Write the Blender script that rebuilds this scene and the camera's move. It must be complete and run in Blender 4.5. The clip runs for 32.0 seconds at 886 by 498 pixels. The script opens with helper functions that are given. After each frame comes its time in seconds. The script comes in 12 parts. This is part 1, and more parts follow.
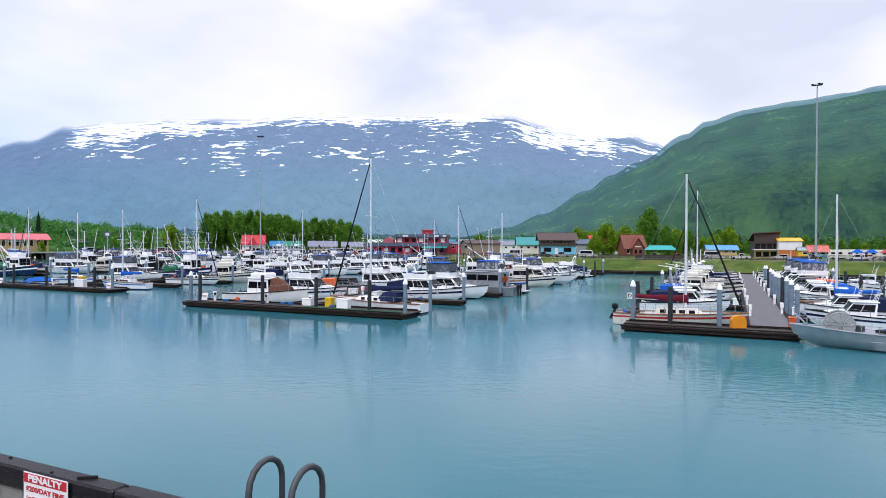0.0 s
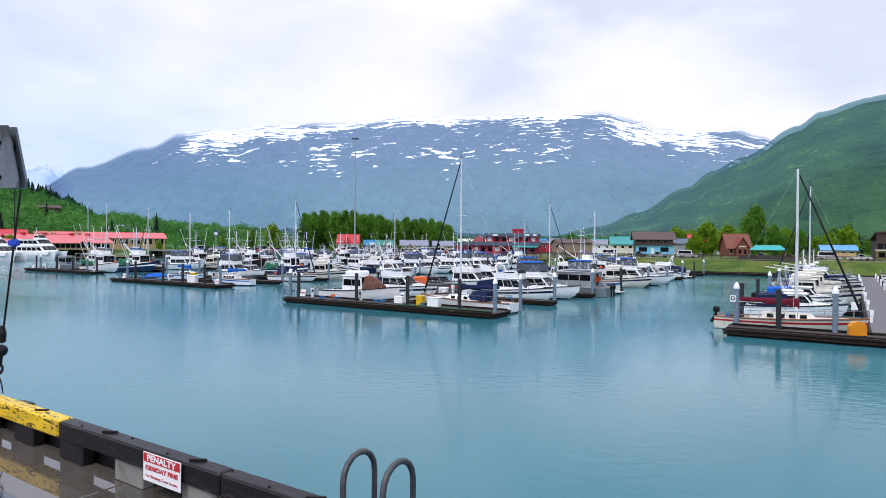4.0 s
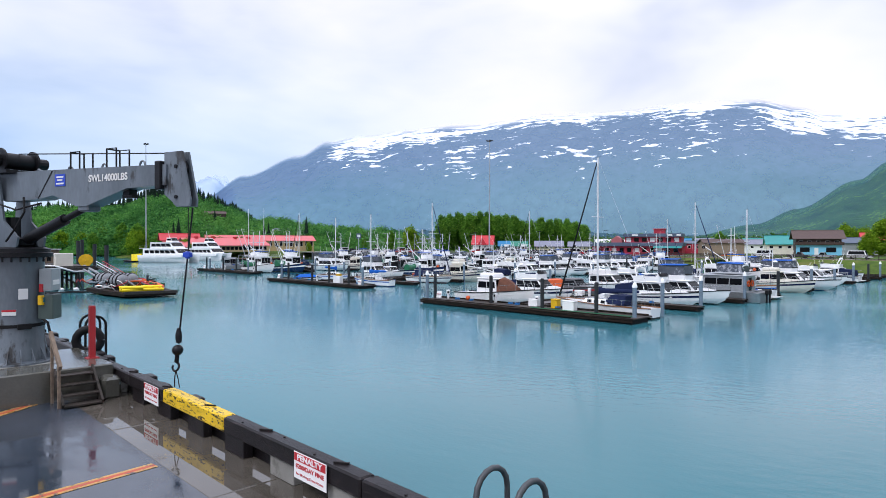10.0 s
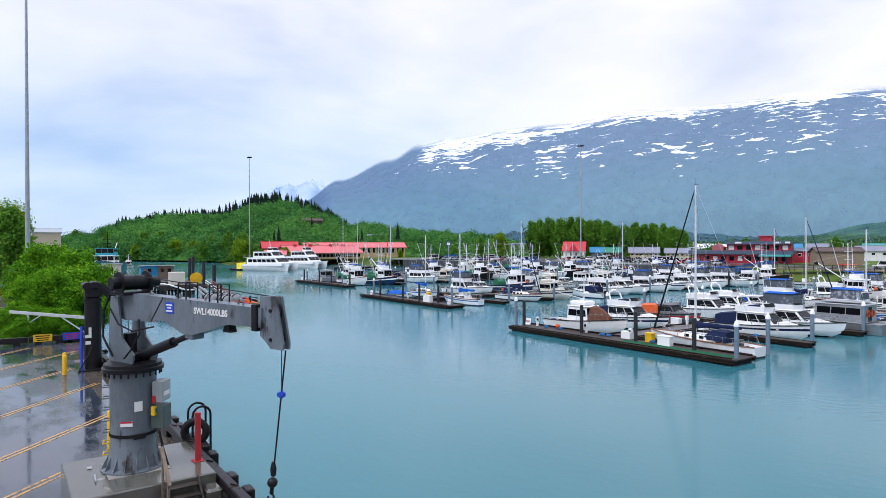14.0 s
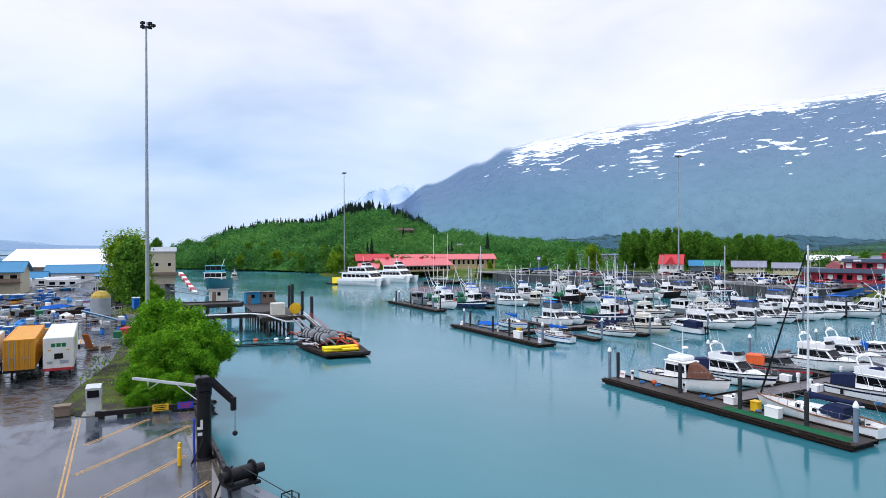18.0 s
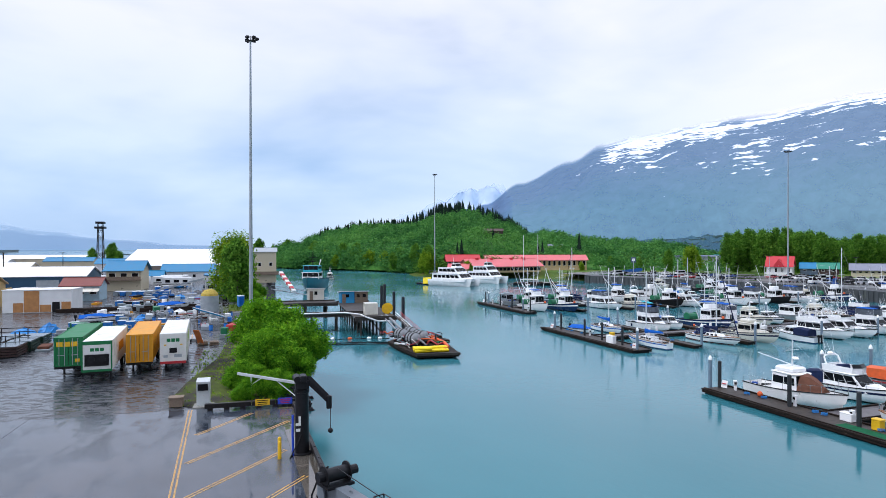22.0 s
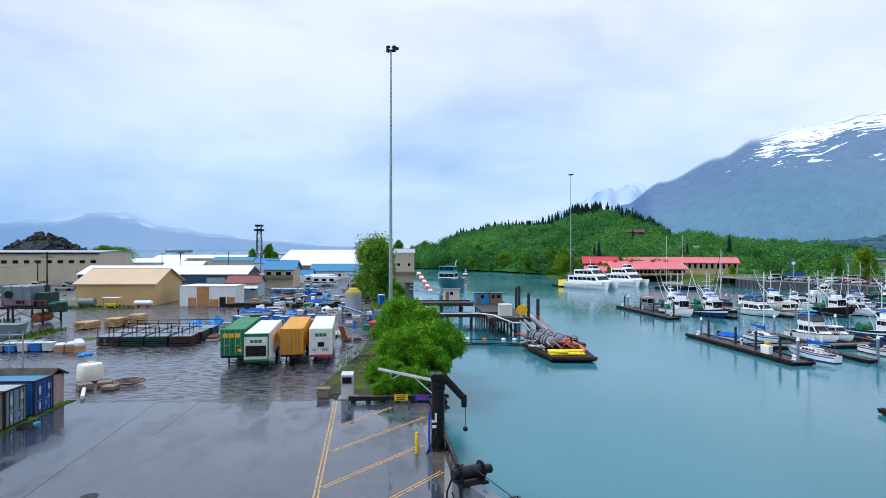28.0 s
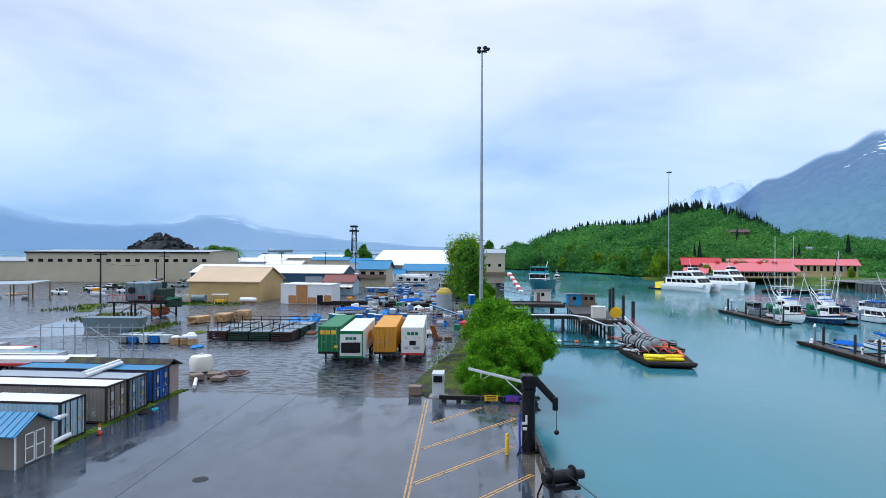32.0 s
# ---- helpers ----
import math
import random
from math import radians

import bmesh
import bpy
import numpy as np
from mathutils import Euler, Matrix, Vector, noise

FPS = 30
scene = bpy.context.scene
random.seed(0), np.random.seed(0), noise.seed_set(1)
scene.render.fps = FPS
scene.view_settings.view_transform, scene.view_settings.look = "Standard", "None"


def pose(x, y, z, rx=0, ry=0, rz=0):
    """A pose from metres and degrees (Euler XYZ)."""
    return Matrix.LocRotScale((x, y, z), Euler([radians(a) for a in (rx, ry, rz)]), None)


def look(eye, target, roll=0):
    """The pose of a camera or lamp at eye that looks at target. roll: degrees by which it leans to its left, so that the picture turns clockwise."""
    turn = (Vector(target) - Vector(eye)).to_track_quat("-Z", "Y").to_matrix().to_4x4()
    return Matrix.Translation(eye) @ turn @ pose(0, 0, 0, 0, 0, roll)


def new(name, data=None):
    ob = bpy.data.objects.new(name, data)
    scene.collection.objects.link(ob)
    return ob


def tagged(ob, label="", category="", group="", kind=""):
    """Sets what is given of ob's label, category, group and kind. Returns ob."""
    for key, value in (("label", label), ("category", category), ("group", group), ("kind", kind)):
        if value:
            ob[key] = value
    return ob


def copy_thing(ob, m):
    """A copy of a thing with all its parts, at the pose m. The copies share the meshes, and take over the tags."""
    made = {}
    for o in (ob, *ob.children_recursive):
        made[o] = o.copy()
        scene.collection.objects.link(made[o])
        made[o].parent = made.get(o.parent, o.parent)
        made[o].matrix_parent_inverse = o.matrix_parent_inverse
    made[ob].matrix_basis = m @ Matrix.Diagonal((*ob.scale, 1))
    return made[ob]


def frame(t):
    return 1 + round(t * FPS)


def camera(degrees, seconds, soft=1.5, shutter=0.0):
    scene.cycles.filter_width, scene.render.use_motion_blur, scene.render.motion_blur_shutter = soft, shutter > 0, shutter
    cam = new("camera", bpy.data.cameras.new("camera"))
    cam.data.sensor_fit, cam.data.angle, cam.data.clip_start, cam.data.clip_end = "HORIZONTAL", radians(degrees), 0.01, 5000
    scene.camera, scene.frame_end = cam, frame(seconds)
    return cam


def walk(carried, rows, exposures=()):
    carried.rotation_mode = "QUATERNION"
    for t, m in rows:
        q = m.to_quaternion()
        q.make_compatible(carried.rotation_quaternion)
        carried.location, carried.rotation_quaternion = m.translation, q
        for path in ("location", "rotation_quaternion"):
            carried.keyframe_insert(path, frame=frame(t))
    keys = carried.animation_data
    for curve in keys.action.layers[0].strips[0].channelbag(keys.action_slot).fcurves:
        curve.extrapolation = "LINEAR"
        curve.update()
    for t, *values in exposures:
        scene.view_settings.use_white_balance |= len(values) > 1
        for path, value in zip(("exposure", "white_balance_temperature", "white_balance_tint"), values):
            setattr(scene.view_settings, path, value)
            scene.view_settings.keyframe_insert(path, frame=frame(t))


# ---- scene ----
cam = camera(71.25, 32.0, soft=0.35)
# seconds, height over the water, heading, tilt, lean
RISE = [
    (0, 6.67, 0.00, -0.33, -0.25), (1.5, 6.67, 3.13, -0.39, -0.33), (3, 6.67, 6.26, -0.44, -0.40), (4.5, 6.67, 9.36, -0.46, -0.38), (6, 6.67, 12.46, -0.48, -0.36),
    (7.5, 6.67, 15.58, -0.47, -0.26), (9, 6.67, 18.70, -0.45, -0.16), (9.5, 6.68, 19.73, -0.45, -0.13), (9.8, 6.78, 20.34, -0.45, -0.11), (10.2, 6.97, 21.15, -0.44, -0.09),
    (10.6, 7.22, 21.97, -0.44, -0.07), (11, 7.49, 22.79, -0.43, -0.05), (11.5, 7.84, 23.83, -0.42, -0.03), (12, 8.20, 24.86, -0.41, 0.00), (12.5, 8.58, 25.90, -0.40, 0.05),
    (13, 8.99, 26.94, -0.38, 0.10), (13.5, 9.42, 27.99, -0.38, 0.12), (14, 9.90, 29.05, -0.38, 0.13), (14.5, 10.45, 30.10, -0.38, 0.15), (15.2, 11.35, 31.57, -0.35, 0.18),
    (15.9, 12.34, 33.03, -0.31, 0.22), (16.5, 13.20, 34.29, -0.28, 0.25), (17, 13.93, 35.31, -0.26, 0.22), (17.5, 14.73, 36.33, -0.23, 0.19), (17.9, 15.31, 37.14, -0.21, 0.17),
    (18.2, 15.59, 37.75, -0.20, 0.15), (18.5, 15.68, 38.38, -0.20, 0.14), (19.5, 15.68, 40.47, -0.20, 0.13), (21, 15.68, 43.58, -0.18, 0.09), (23, 15.68, 47.71, -0.15, 0.04),
    (25, 15.68, 51.85, -0.12, -0.02), (26.5, 15.68, 54.97, -0.08, -0.04), (28, 15.68, 58.08, -0.04, -0.07), (30, 15.68, 62.27, -0.03, -0.14), (32, 15.68, 66.46, -0.02, -0.20),
]
# a slight sideways drift while it climbs
SWAY = np.array([(0, 0, 0), (9.5, 0, 0), (11, 0.09, 0.0), (12.5, 0.13, 0.03), (14, 0.17, 0.06), (16.5, 0.13, 0.06), (18.3, 0.13, 0.02), (32, 0.13, 0.02)])
walk(cam, [(t, pose(np.interp(t, SWAY[:, 0], SWAY[:, 1]), np.interp(t, SWAY[:, 0], SWAY[:, 2]), z, 90 + p, r, y)) for t, z, y, p, r in RISE],
     [(0, 0.13, 6300, 14), (9, 0.14, 6280, 13), (16, 0.13, 6260, 12), (24, 0.09, 6060, 10), (32, 0.07, 5780, 6)])

# ---- light ----
world = bpy.data.worlds.new("overcast_sky")
scene.world = world
world.use_nodes = True
wn, wl = world.node_tree.nodes, world.node_tree.links
wn.clear()
w_out, w_bg = wn.new("ShaderNodeOutputWorld"), wn.new("ShaderNodeBackground")
w_sky = wn.new("ShaderNodeTexSky")
w_sky.sky_type, w_sky.sun_disc = "NISHITA", False
w_sky.sun_elevation, w_sky.sun_rotation = radians(48), radians(20)
w_sky.air_density, w_sky.dust_density = 1.0, 2.0
w_scale = wn.new("ShaderNodeVectorMath")
w_scale.operation = "SCALE"
w_scale.inputs["Scale"].default_value = 0.11
wl.new(w_sky.outputs[0], w_scale.inputs[0])
w_co = wn.new("ShaderNodeTexCoord")


def sky_noise(scale, detail, rough, stretch, turn):
    m, t = wn.new("ShaderNodeMapping"), wn.new("ShaderNodeTexNoise")
    m.inputs["Scale"].default_value, m.inputs["Rotation"].default_value = stretch, turn
    wl.new(w_co.outputs["Generated"], m.inputs[0])
    t.inputs["Scale"].default_value, t.inputs["Detail"].default_value, t.inputs["Roughness"].default_value, t.inputs["Distortion"].default_value = scale, detail, rough, 0.3
    wl.new(m.outputs[0], t.inputs["Vector"])
    return t.outputs["Fac"]


def sky_math(op, p, q):
    m = wn.new("ShaderNodeMath")
    m.operation = op
    for k, x in enumerate((p, q)):
        if isinstance(x, float):
            m.inputs[k].default_value = x
        else:
            wl.new(x, m.inputs[k])
    return m.outputs[0]


def sky_range(x, a, b, lo, hi):
    m = wn.new("ShaderNodeMapRange")
    m.interpolation_type = "SMOOTHSTEP"
    for k, val in (("From Min", a), ("From Max", b), ("To Min", lo), ("To Max", hi)):
        m.inputs[k].default_value = val
    wl.new(x, m.inputs["Value"])
    return m.outputs[0]


w_sep = wn.new("ShaderNodeSeparateXYZ")
wl.new(w_co.outputs["Generated"], w_sep.inputs[0])
# broad grey patches and finer wisps in a white cloud deck
w_big = sky_noise(1.8, 4, 0.5, (1.0, 1.0, 2.6), (0.1, 0.06, 0.4))
w_wisp = sky_noise(5.0, 7, 0.6, (1.0, 1.0, 3.6), (0.0, 0.12, 1.4))
w_sum = sky_math("ADD", w_big, sky_math("MULTIPLY", w_wisp, 0.14))
# the deck is a little thinner towards the town
w_sum = sky_math("SUBTRACT", w_sum, sky_math("MULTIPLY", sky_math("MAXIMUM", w_sep.outputs["X"], -0.35), 0.09))
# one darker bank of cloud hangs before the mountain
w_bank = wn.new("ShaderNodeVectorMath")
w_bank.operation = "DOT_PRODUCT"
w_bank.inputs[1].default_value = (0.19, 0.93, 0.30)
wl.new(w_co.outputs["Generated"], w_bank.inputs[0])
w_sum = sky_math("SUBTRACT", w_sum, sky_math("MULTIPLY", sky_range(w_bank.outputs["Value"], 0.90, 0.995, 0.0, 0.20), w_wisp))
w_r = wn.new("ShaderNodeValToRGB")
w_r.color_ramp.elements[0].position, w_r.color_ramp.elements[0].color = 0.46, (0.66, 0.71, 0.82, 1)
w_r.color_ramp.elements[1].position, w_r.color_ramp.elements[1].color = 0.68, (1.0, 0.975, 1.07, 1)
e = w_r.color_ramp.elements.new(0.56)
e.color = (0.85, 0.87, 0.98, 1)
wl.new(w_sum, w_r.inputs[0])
# the deck turns blue-grey low over the open sea
w_dot = wn.new("ShaderNodeVectorMath")
w_dot.operation = "DOT_PRODUCT"
w_dot.inputs[1].default_value = (-0.97, 0.22, 0.0)
wl.new(w_co.outputs["Generated"], w_dot.inputs[0])
w_low = sky_math("MULTIPLY", sky_range(w_dot.outputs["Value"], 0.30, 0.85, 0.0, 1.0), sky_range(w_sep.outputs["Z"], 0.06, 0.40, 0.95, 0.0))
w_tint = wn.new("ShaderNodeValToRGB")
w_tint.color_ramp.elements[0].position, w_tint.color_ramp.elements[0].color = 0.45, (0.36, 0.56, 0.86, 1)
w_tint.color_ramp.elements[1].position, w_tint.color_ramp.elements[1].color = 0.76, (0.72, 0.86, 1.04, 1)
wl.new(w_sum, w_tint.inputs[0])
w_sea = wn.new("ShaderNodeMix")
w_sea.data_type = "RGBA"
wl.new(w_low, w_sea.inputs["Factor"])
wl.new(w_r.outputs[0], w_sea.inputs["A"])
wl.new(w_tint.outputs[0], w_sea.inputs["B"])
w_mix = wn.new("ShaderNodeMix")
w_mix.data_type = "RGBA"
w_mix.inputs["Factor"].default_value = 0.9
wl.new(w_scale.outputs[0], w_mix.inputs["A"])
wl.new(w_sea.outputs["Result"], w_mix.inputs["B"])
# an overcast sky is brightest overhead
w_up = wn.new("ShaderNodeVectorMath")
w_up.operation = "SCALE"
wl.new(w_mix.outputs["Result"], w_up.inputs[0])
wl.new(sky_range(w_sep.outputs["Z"], 0.34, 1.0, 1.0, 1.75), w_up.inputs["Scale"])
wl.new(w_up.outputs[0], w_bg.inputs["Color"])
w_bg.inputs["Strength"].default_value = 1.0
wl.new(w_bg.outputs[0], w_out.inputs[0])
sun = new("sun", bpy.data.lights.new("sun", "SUN"))
sun.data.energy, sun.data.angle, sun.data.color = 1.7, radians(16), (0.98, 0.98, 1.0)
sun.matrix_world = look((0, 0, 100), (35, 75, 0))

# ---- frames of the plan: the pier and its yard, and the boat basin ----
PIER, BASIN = radians(-29), radians(-25)
DECK, FLOAT = 3.17, 0.5


def at_pier(a, b, z=0.0, turn=0.0):
    return Matrix.Rotation(PIER, 4, "Z") @ Matrix.Translation((a, b, z)) @ Matrix.Rotation(radians(turn), 4, "Z")


def at_basin(u, v, z=0.0, turn=0.0):
    return Matrix.Rotation(BASIN, 4, "Z") @ Matrix.Translation((u, v, z)) @ Matrix.Rotation(radians(turn), 4, "Z")


def at_edge(a, b, z=0.0, turn=0.0):
    """Along the water side of the pier, which runs with the boat basin."""
    return at_basin(a, b, z, turn)


def at_bearing(az, dist, z=0.0, turn=0.0):
    """A place by its bearing to the left of the first heading, in degrees, and its distance; local y points away from the eye."""
    r = radians(az)
    return Matrix.Translation((-math.sin(r) * dist, math.cos(r) * dist, z)) @ Matrix.Rotation(r + radians(turn), 4, "Z")


# ---- mesh building ----
class Geo:
    def __init__(self):
        self.v, self.f = [], []

    def add(self, verts, faces):
        k = len(self.v)
        self.v += [tuple(p) for p in verts]
        self.f += [tuple(i + k for i in q) for q in faces]
        return self

    def box(self, x0, x1, y0, y1, z0, z1, c=0.0):
        if c <= 0:
            return self.add([(x, y, z) for z in (z0, z1) for y in (y0, y1) for x in (x0, x1)],
                            [(0, 2, 3, 1), (4, 5, 7, 6), (0, 1, 5, 4), (2, 6, 7, 3), (0, 4, 6, 2), (1, 3, 7, 5)])
        ring = lambda i, z: [(x0 + i + c, y0 + i, z), (x1 - i - c, y0 + i, z), (x1 - i, y0 + i + c, z), (x1 - i, y1 - i - c, z),
                             (x1 - i - c, y1 - i, z), (x0 + i + c, y1 - i, z), (x0 + i, y1 - i - c, z), (x0 + i, y0 + i + c, z)]
        return self.loft([ring(c, z0), ring(0, z0 + c), ring(0, z1 - c), ring(c, z1)])

    def slab(self, m, sx, sy, sz, c=0.0):
        """A box of that size, centred at the origin of m."""
        g = Geo().box(-sx / 2, sx / 2, -sy / 2, sy / 2, -sz / 2, sz / 2, c)
        return self.add([m @ Vector(p) for p in g.v], g.f)

    def beam(self, p, q, w, h=None, c=0.0):
        """A square-cut bar from p to q."""
        p, q = Vector(p), Vector(q)
        d = q - p
        z = Vector((0, 0, 1)) if abs(d.normalized().z) < 0.99 else Vector((0, 1, 0))
        x = d.normalized()
        y = z.cross(x).normalized()
        m = Matrix((x, y, x.cross(y))).transposed().to_4x4()
        m.translation = (p + q) / 2
        return self.slab(m, d.length, w, h or w, c)

    def cyl(self, p, q, r0, r1=None, n=10, cap=True):
        p, q = Vector(p), Vector(q)
        r1 = r0 if r1 is None else r1
        d = (q - p).normalized()
        a = d.orthogonal().normalized()
        b = d.cross(a)
        ring = lambda c, r: [c + (a * math.cos(2 * math.pi * i / n) + b * math.sin(2 * math.pi * i / n)) * r for i in range(n)]
        return self.loft([ring(p, r0), ring(q, r1)], cap)

    def tube(self, pts, r, n=6):
        pts = [Vector(p) for p in pts]
        rings, up = [], None
        for i, p in enumerate(pts):
            d = (pts[min(i + 1, len(pts) - 1)] - pts[max(i - 1, 0)]).normalized()
            a = d.orthogonal().normalized() if up is None else (up - d * up.dot(d)).normalized()
            up = a
            b = d.cross(a)
            rings.append([p + (a * math.cos(2 * math.pi * k / n) + b * math.sin(2 * math.pi * k / n)) * r for k in range(n)])
        return self.loft(rings)

    def loft(self, rings, cap=True, closed=True):
        n = len(rings[0])
        faces = []
        for k in range(len(rings) - 1):
            for i in range(n if closed else n - 1):
                j = (i + 1) % n
                faces.append((k * n + i, k * n + j, (k + 1) * n + j, (k + 1) * n + i))
        if cap:
            faces += [tuple(reversed(range(n))), tuple(range((len(rings) - 1) * n, len(rings) * n))]
        return self.add([p for r in rings for p in r], faces)

    def prism(self, poly, z0, z1):
        return self.loft([[(x, y, z0) for x, y in poly], [(x, y, z1) for x, y in poly]])

    def lathe(self, prof, n=16, at=(0, 0, 0)):
        return self.loft([[(at[0] + r * math.cos(2 * math.pi * i / n), at[1] + r * math.sin(2 * math.pi * i / n), at[2] + z) for i in range(n)] for r, z in prof])

    def ball(self, c, r, n=8, k=5, squash=1.0):
        prof = [(max(0.01, math.sin(math.pi * j / k)) * r, -math.cos(math.pi * j / k) * r * squash) for j in range(k + 1)]
        return self.lathe(prof, n, c)

    def panel(self, p00, p10, p11, p01, u0, u1, v0, v1, off=0.015, thick=0.03):
        """A thin plate on the quad p00-p10-p11-p01, over that share of it."""
        c = [Vector(p) for p in (p00, p10, p11, p01)]
        pt = lambda u, v: c[0] * (1 - u) * (1 - v) + c[1] * u * (1 - v) + c[2] * u * v + c[3] * (1 - u) * v
        n = (c[1] - c[0]).cross(c[3] - c[0]).normalized()
        base = [pt(u0, v0), pt(u1, v0), pt(u1, v1), pt(u0, v1)]
        return self.loft([[p + n * (off - thick) for p in base], [p + n * off for p in base]])

    def moved(self, m):
        self.v = [tuple(m @ Vector(p)) for p in self.v]
        return self


def part(name, geo, material, parent=None, label="", smooth=0):
    me = bpy.data.meshes.new(name)
    me.from_pydata(geo.v, [], geo.f)
    me.materials.append(material)
    if smooth:
        me.polygons.foreach_set("use_smooth", [True] * len(me.polygons))
        me.set_sharp_from_angle(angle=radians(smooth))
    me.update()
    ob = new(name, me)
    ob.parent = parent
    if label:
        tagged(ob, label)
    return ob


def thing(name, m, label, category, group="", kind=""):
    ob = new(name)
    ob.empty_display_size = 0.2
    ob.matrix_basis = m
    return tagged(ob, label, category, group, kind)


def solo(name, geo, material, m, label, category, group="", kind="", smooth=0):
    ob = part(name, geo, material, None, "", smooth)
    ob.matrix_basis = m
    return tagged(ob, label, category, group, kind)


def written(text, size, material, parent, m, name="lettering", align="CENTER", bold=0.0):
    cu = bpy.data.curves.new(name, "FONT")
    cu.body, cu.size, cu.align_x, cu.align_y, cu.offset, cu.extrude = text, size, align, "CENTER", bold, 0.002
    tmp = bpy.data.objects.new("tmp", cu)
    scene.collection.objects.link(tmp)
    bpy.context.view_layer.update()
    me = bpy.data.meshes.new_from_object(tmp.evaluated_get(bpy.context.evaluated_depsgraph_get()))
    bpy.data.objects.remove(tmp)
    me.materials.clear()
    me.materials.append(material)
    me.name = name
    ob = new(name, me)
    ob.parent, ob.matrix_basis = parent, m
    return ob


# ---- materials ----
def surface(name, color, rough=0.6, metal=0.0, var=0.18, scale=1.5, bump=0.15, fine=40.0, wear=None, wear_amount=0.0, wear_scale=3.0, coat=0.0, stretch=(1, 1, 1), rand=0.0, spec=0.4):
    """Paint, wood, metal or stone: a base colour with variation at two scales, fine relief, and patches of wear or stain."""
    ma = bpy.data.materials.new(name)
    ma.use_nodes = True
    nt = ma.node_tree
    n, l = nt.nodes, nt.links
    bs = n["Principled BSDF"]
    co = n.new("ShaderNodeTexCoord")
    mp = n.new("ShaderNodeMapping")
    mp.inputs["Scale"].default_value = stretch
    l.new(co.outputs["Object"], mp.inputs[0])
    big, small = n.new("ShaderNodeTexNoise"), n.new("ShaderNodeTexNoise")
    for tex, s, d in ((big, scale, 5), (small, fine, 4)):
        tex.inputs["Scale"].default_value, tex.inputs["Detail"].default_value = s, d
        l.new(mp.outputs[0], tex.inputs["Vector"])
    mix = n.new("ShaderNodeMath")
    mix.operation = "MULTIPLY_ADD"
    mix.inputs[1].default_value = 0.35
    l.new(small.outputs["Fac"], mix.inputs[0])
    l.new(big.outputs["Fac"], mix.inputs[2])
    rng = n.new("ShaderNodeMapRange")
    rng.inputs["From Min"].default_value, rng.inputs["From Max"].default_value = 0.45, 0.95
    rng.inputs["To Min"].default_value, rng.inputs["To Max"].default_value = 1 - var, 1 + var
    l.new(mix.outputs[0], rng.inputs["Value"])
    val = rng.outputs[0]
    if rand:
        oi = n.new("ShaderNodeObjectInfo")
        rr = n.new("ShaderNodeMapRange")
        rr.inputs["To Min"].default_value, rr.inputs["To Max"].default_value = 1 - rand, 1 + rand
        l.new(oi.outputs["Random"], rr.inputs["Value"])
        mu = n.new("ShaderNodeMath")
        mu.operation = "MULTIPLY"
        l.new(val, mu.inputs[0])
        l.new(rr.outputs[0], mu.inputs[1])
        val = mu.outputs[0]
    sc = n.new("ShaderNodeVectorMath")
    sc.operation = "SCALE"
    sc.inputs[0].default_value = color
    l.new(val, sc.inputs["Scale"])
    col = sc.outputs[0]
    if wear:
        wt = n.new("ShaderNodeTexNoise")
        wt.inputs["Scale"].default_value, wt.inputs["Detail"].default_value, wt.inputs["Roughness"].default_value = wear_scale, 8, 0.65
        l.new(mp.outputs[0], wt.inputs["Vector"])
        wr = n.new("ShaderNodeMapRange")
        edge = 0.68 - 0.3 * wear_amount
        wr.inputs["From Min"].default_value, wr.inputs["From Max"].default_value = edge, edge + 0.06
        l.new(wt.outputs["Fac"], wr.inputs["Value"])
        wm = n.new("ShaderNodeMix")
        wm.data_type = "RGBA"
        l.new(wr.outputs[0], wm.inputs["Factor"])
        l.new(col, wm.inputs["A"])
        wm.inputs["B"].default_value = (*wear, 1)
        col = wm.outputs["Result"]
    l.new(col, bs.inputs["Base Color"])
    ro = n.new("ShaderNodeMapRange")
    ro.inputs["To Min"].default_value, ro.inputs["To Max"].default_value = max(0.03, rough - 0.12), min(1, rough + 0.12)
    l.new(big.outputs["Fac"], ro.inputs["Value"])
    l.new(ro.outputs[0], bs.inputs["Roughness"])
    bs.inputs["Metallic"].default_value = metal
    bs.inputs["Coat Weight"].default_value = coat
    bs.inputs["Specular IOR Level"].default_value = spec
    if bump:
        bp = n.new("ShaderNodeBump")
        bp.inputs["Strength"].default_value, bp.inputs["Distance"].default_value = bump, 0.02
        l.new(mix.outputs[0], bp.inputs["Height"])
        l.new(bp.outputs[0], bs.inputs["Normal"])
    return ma


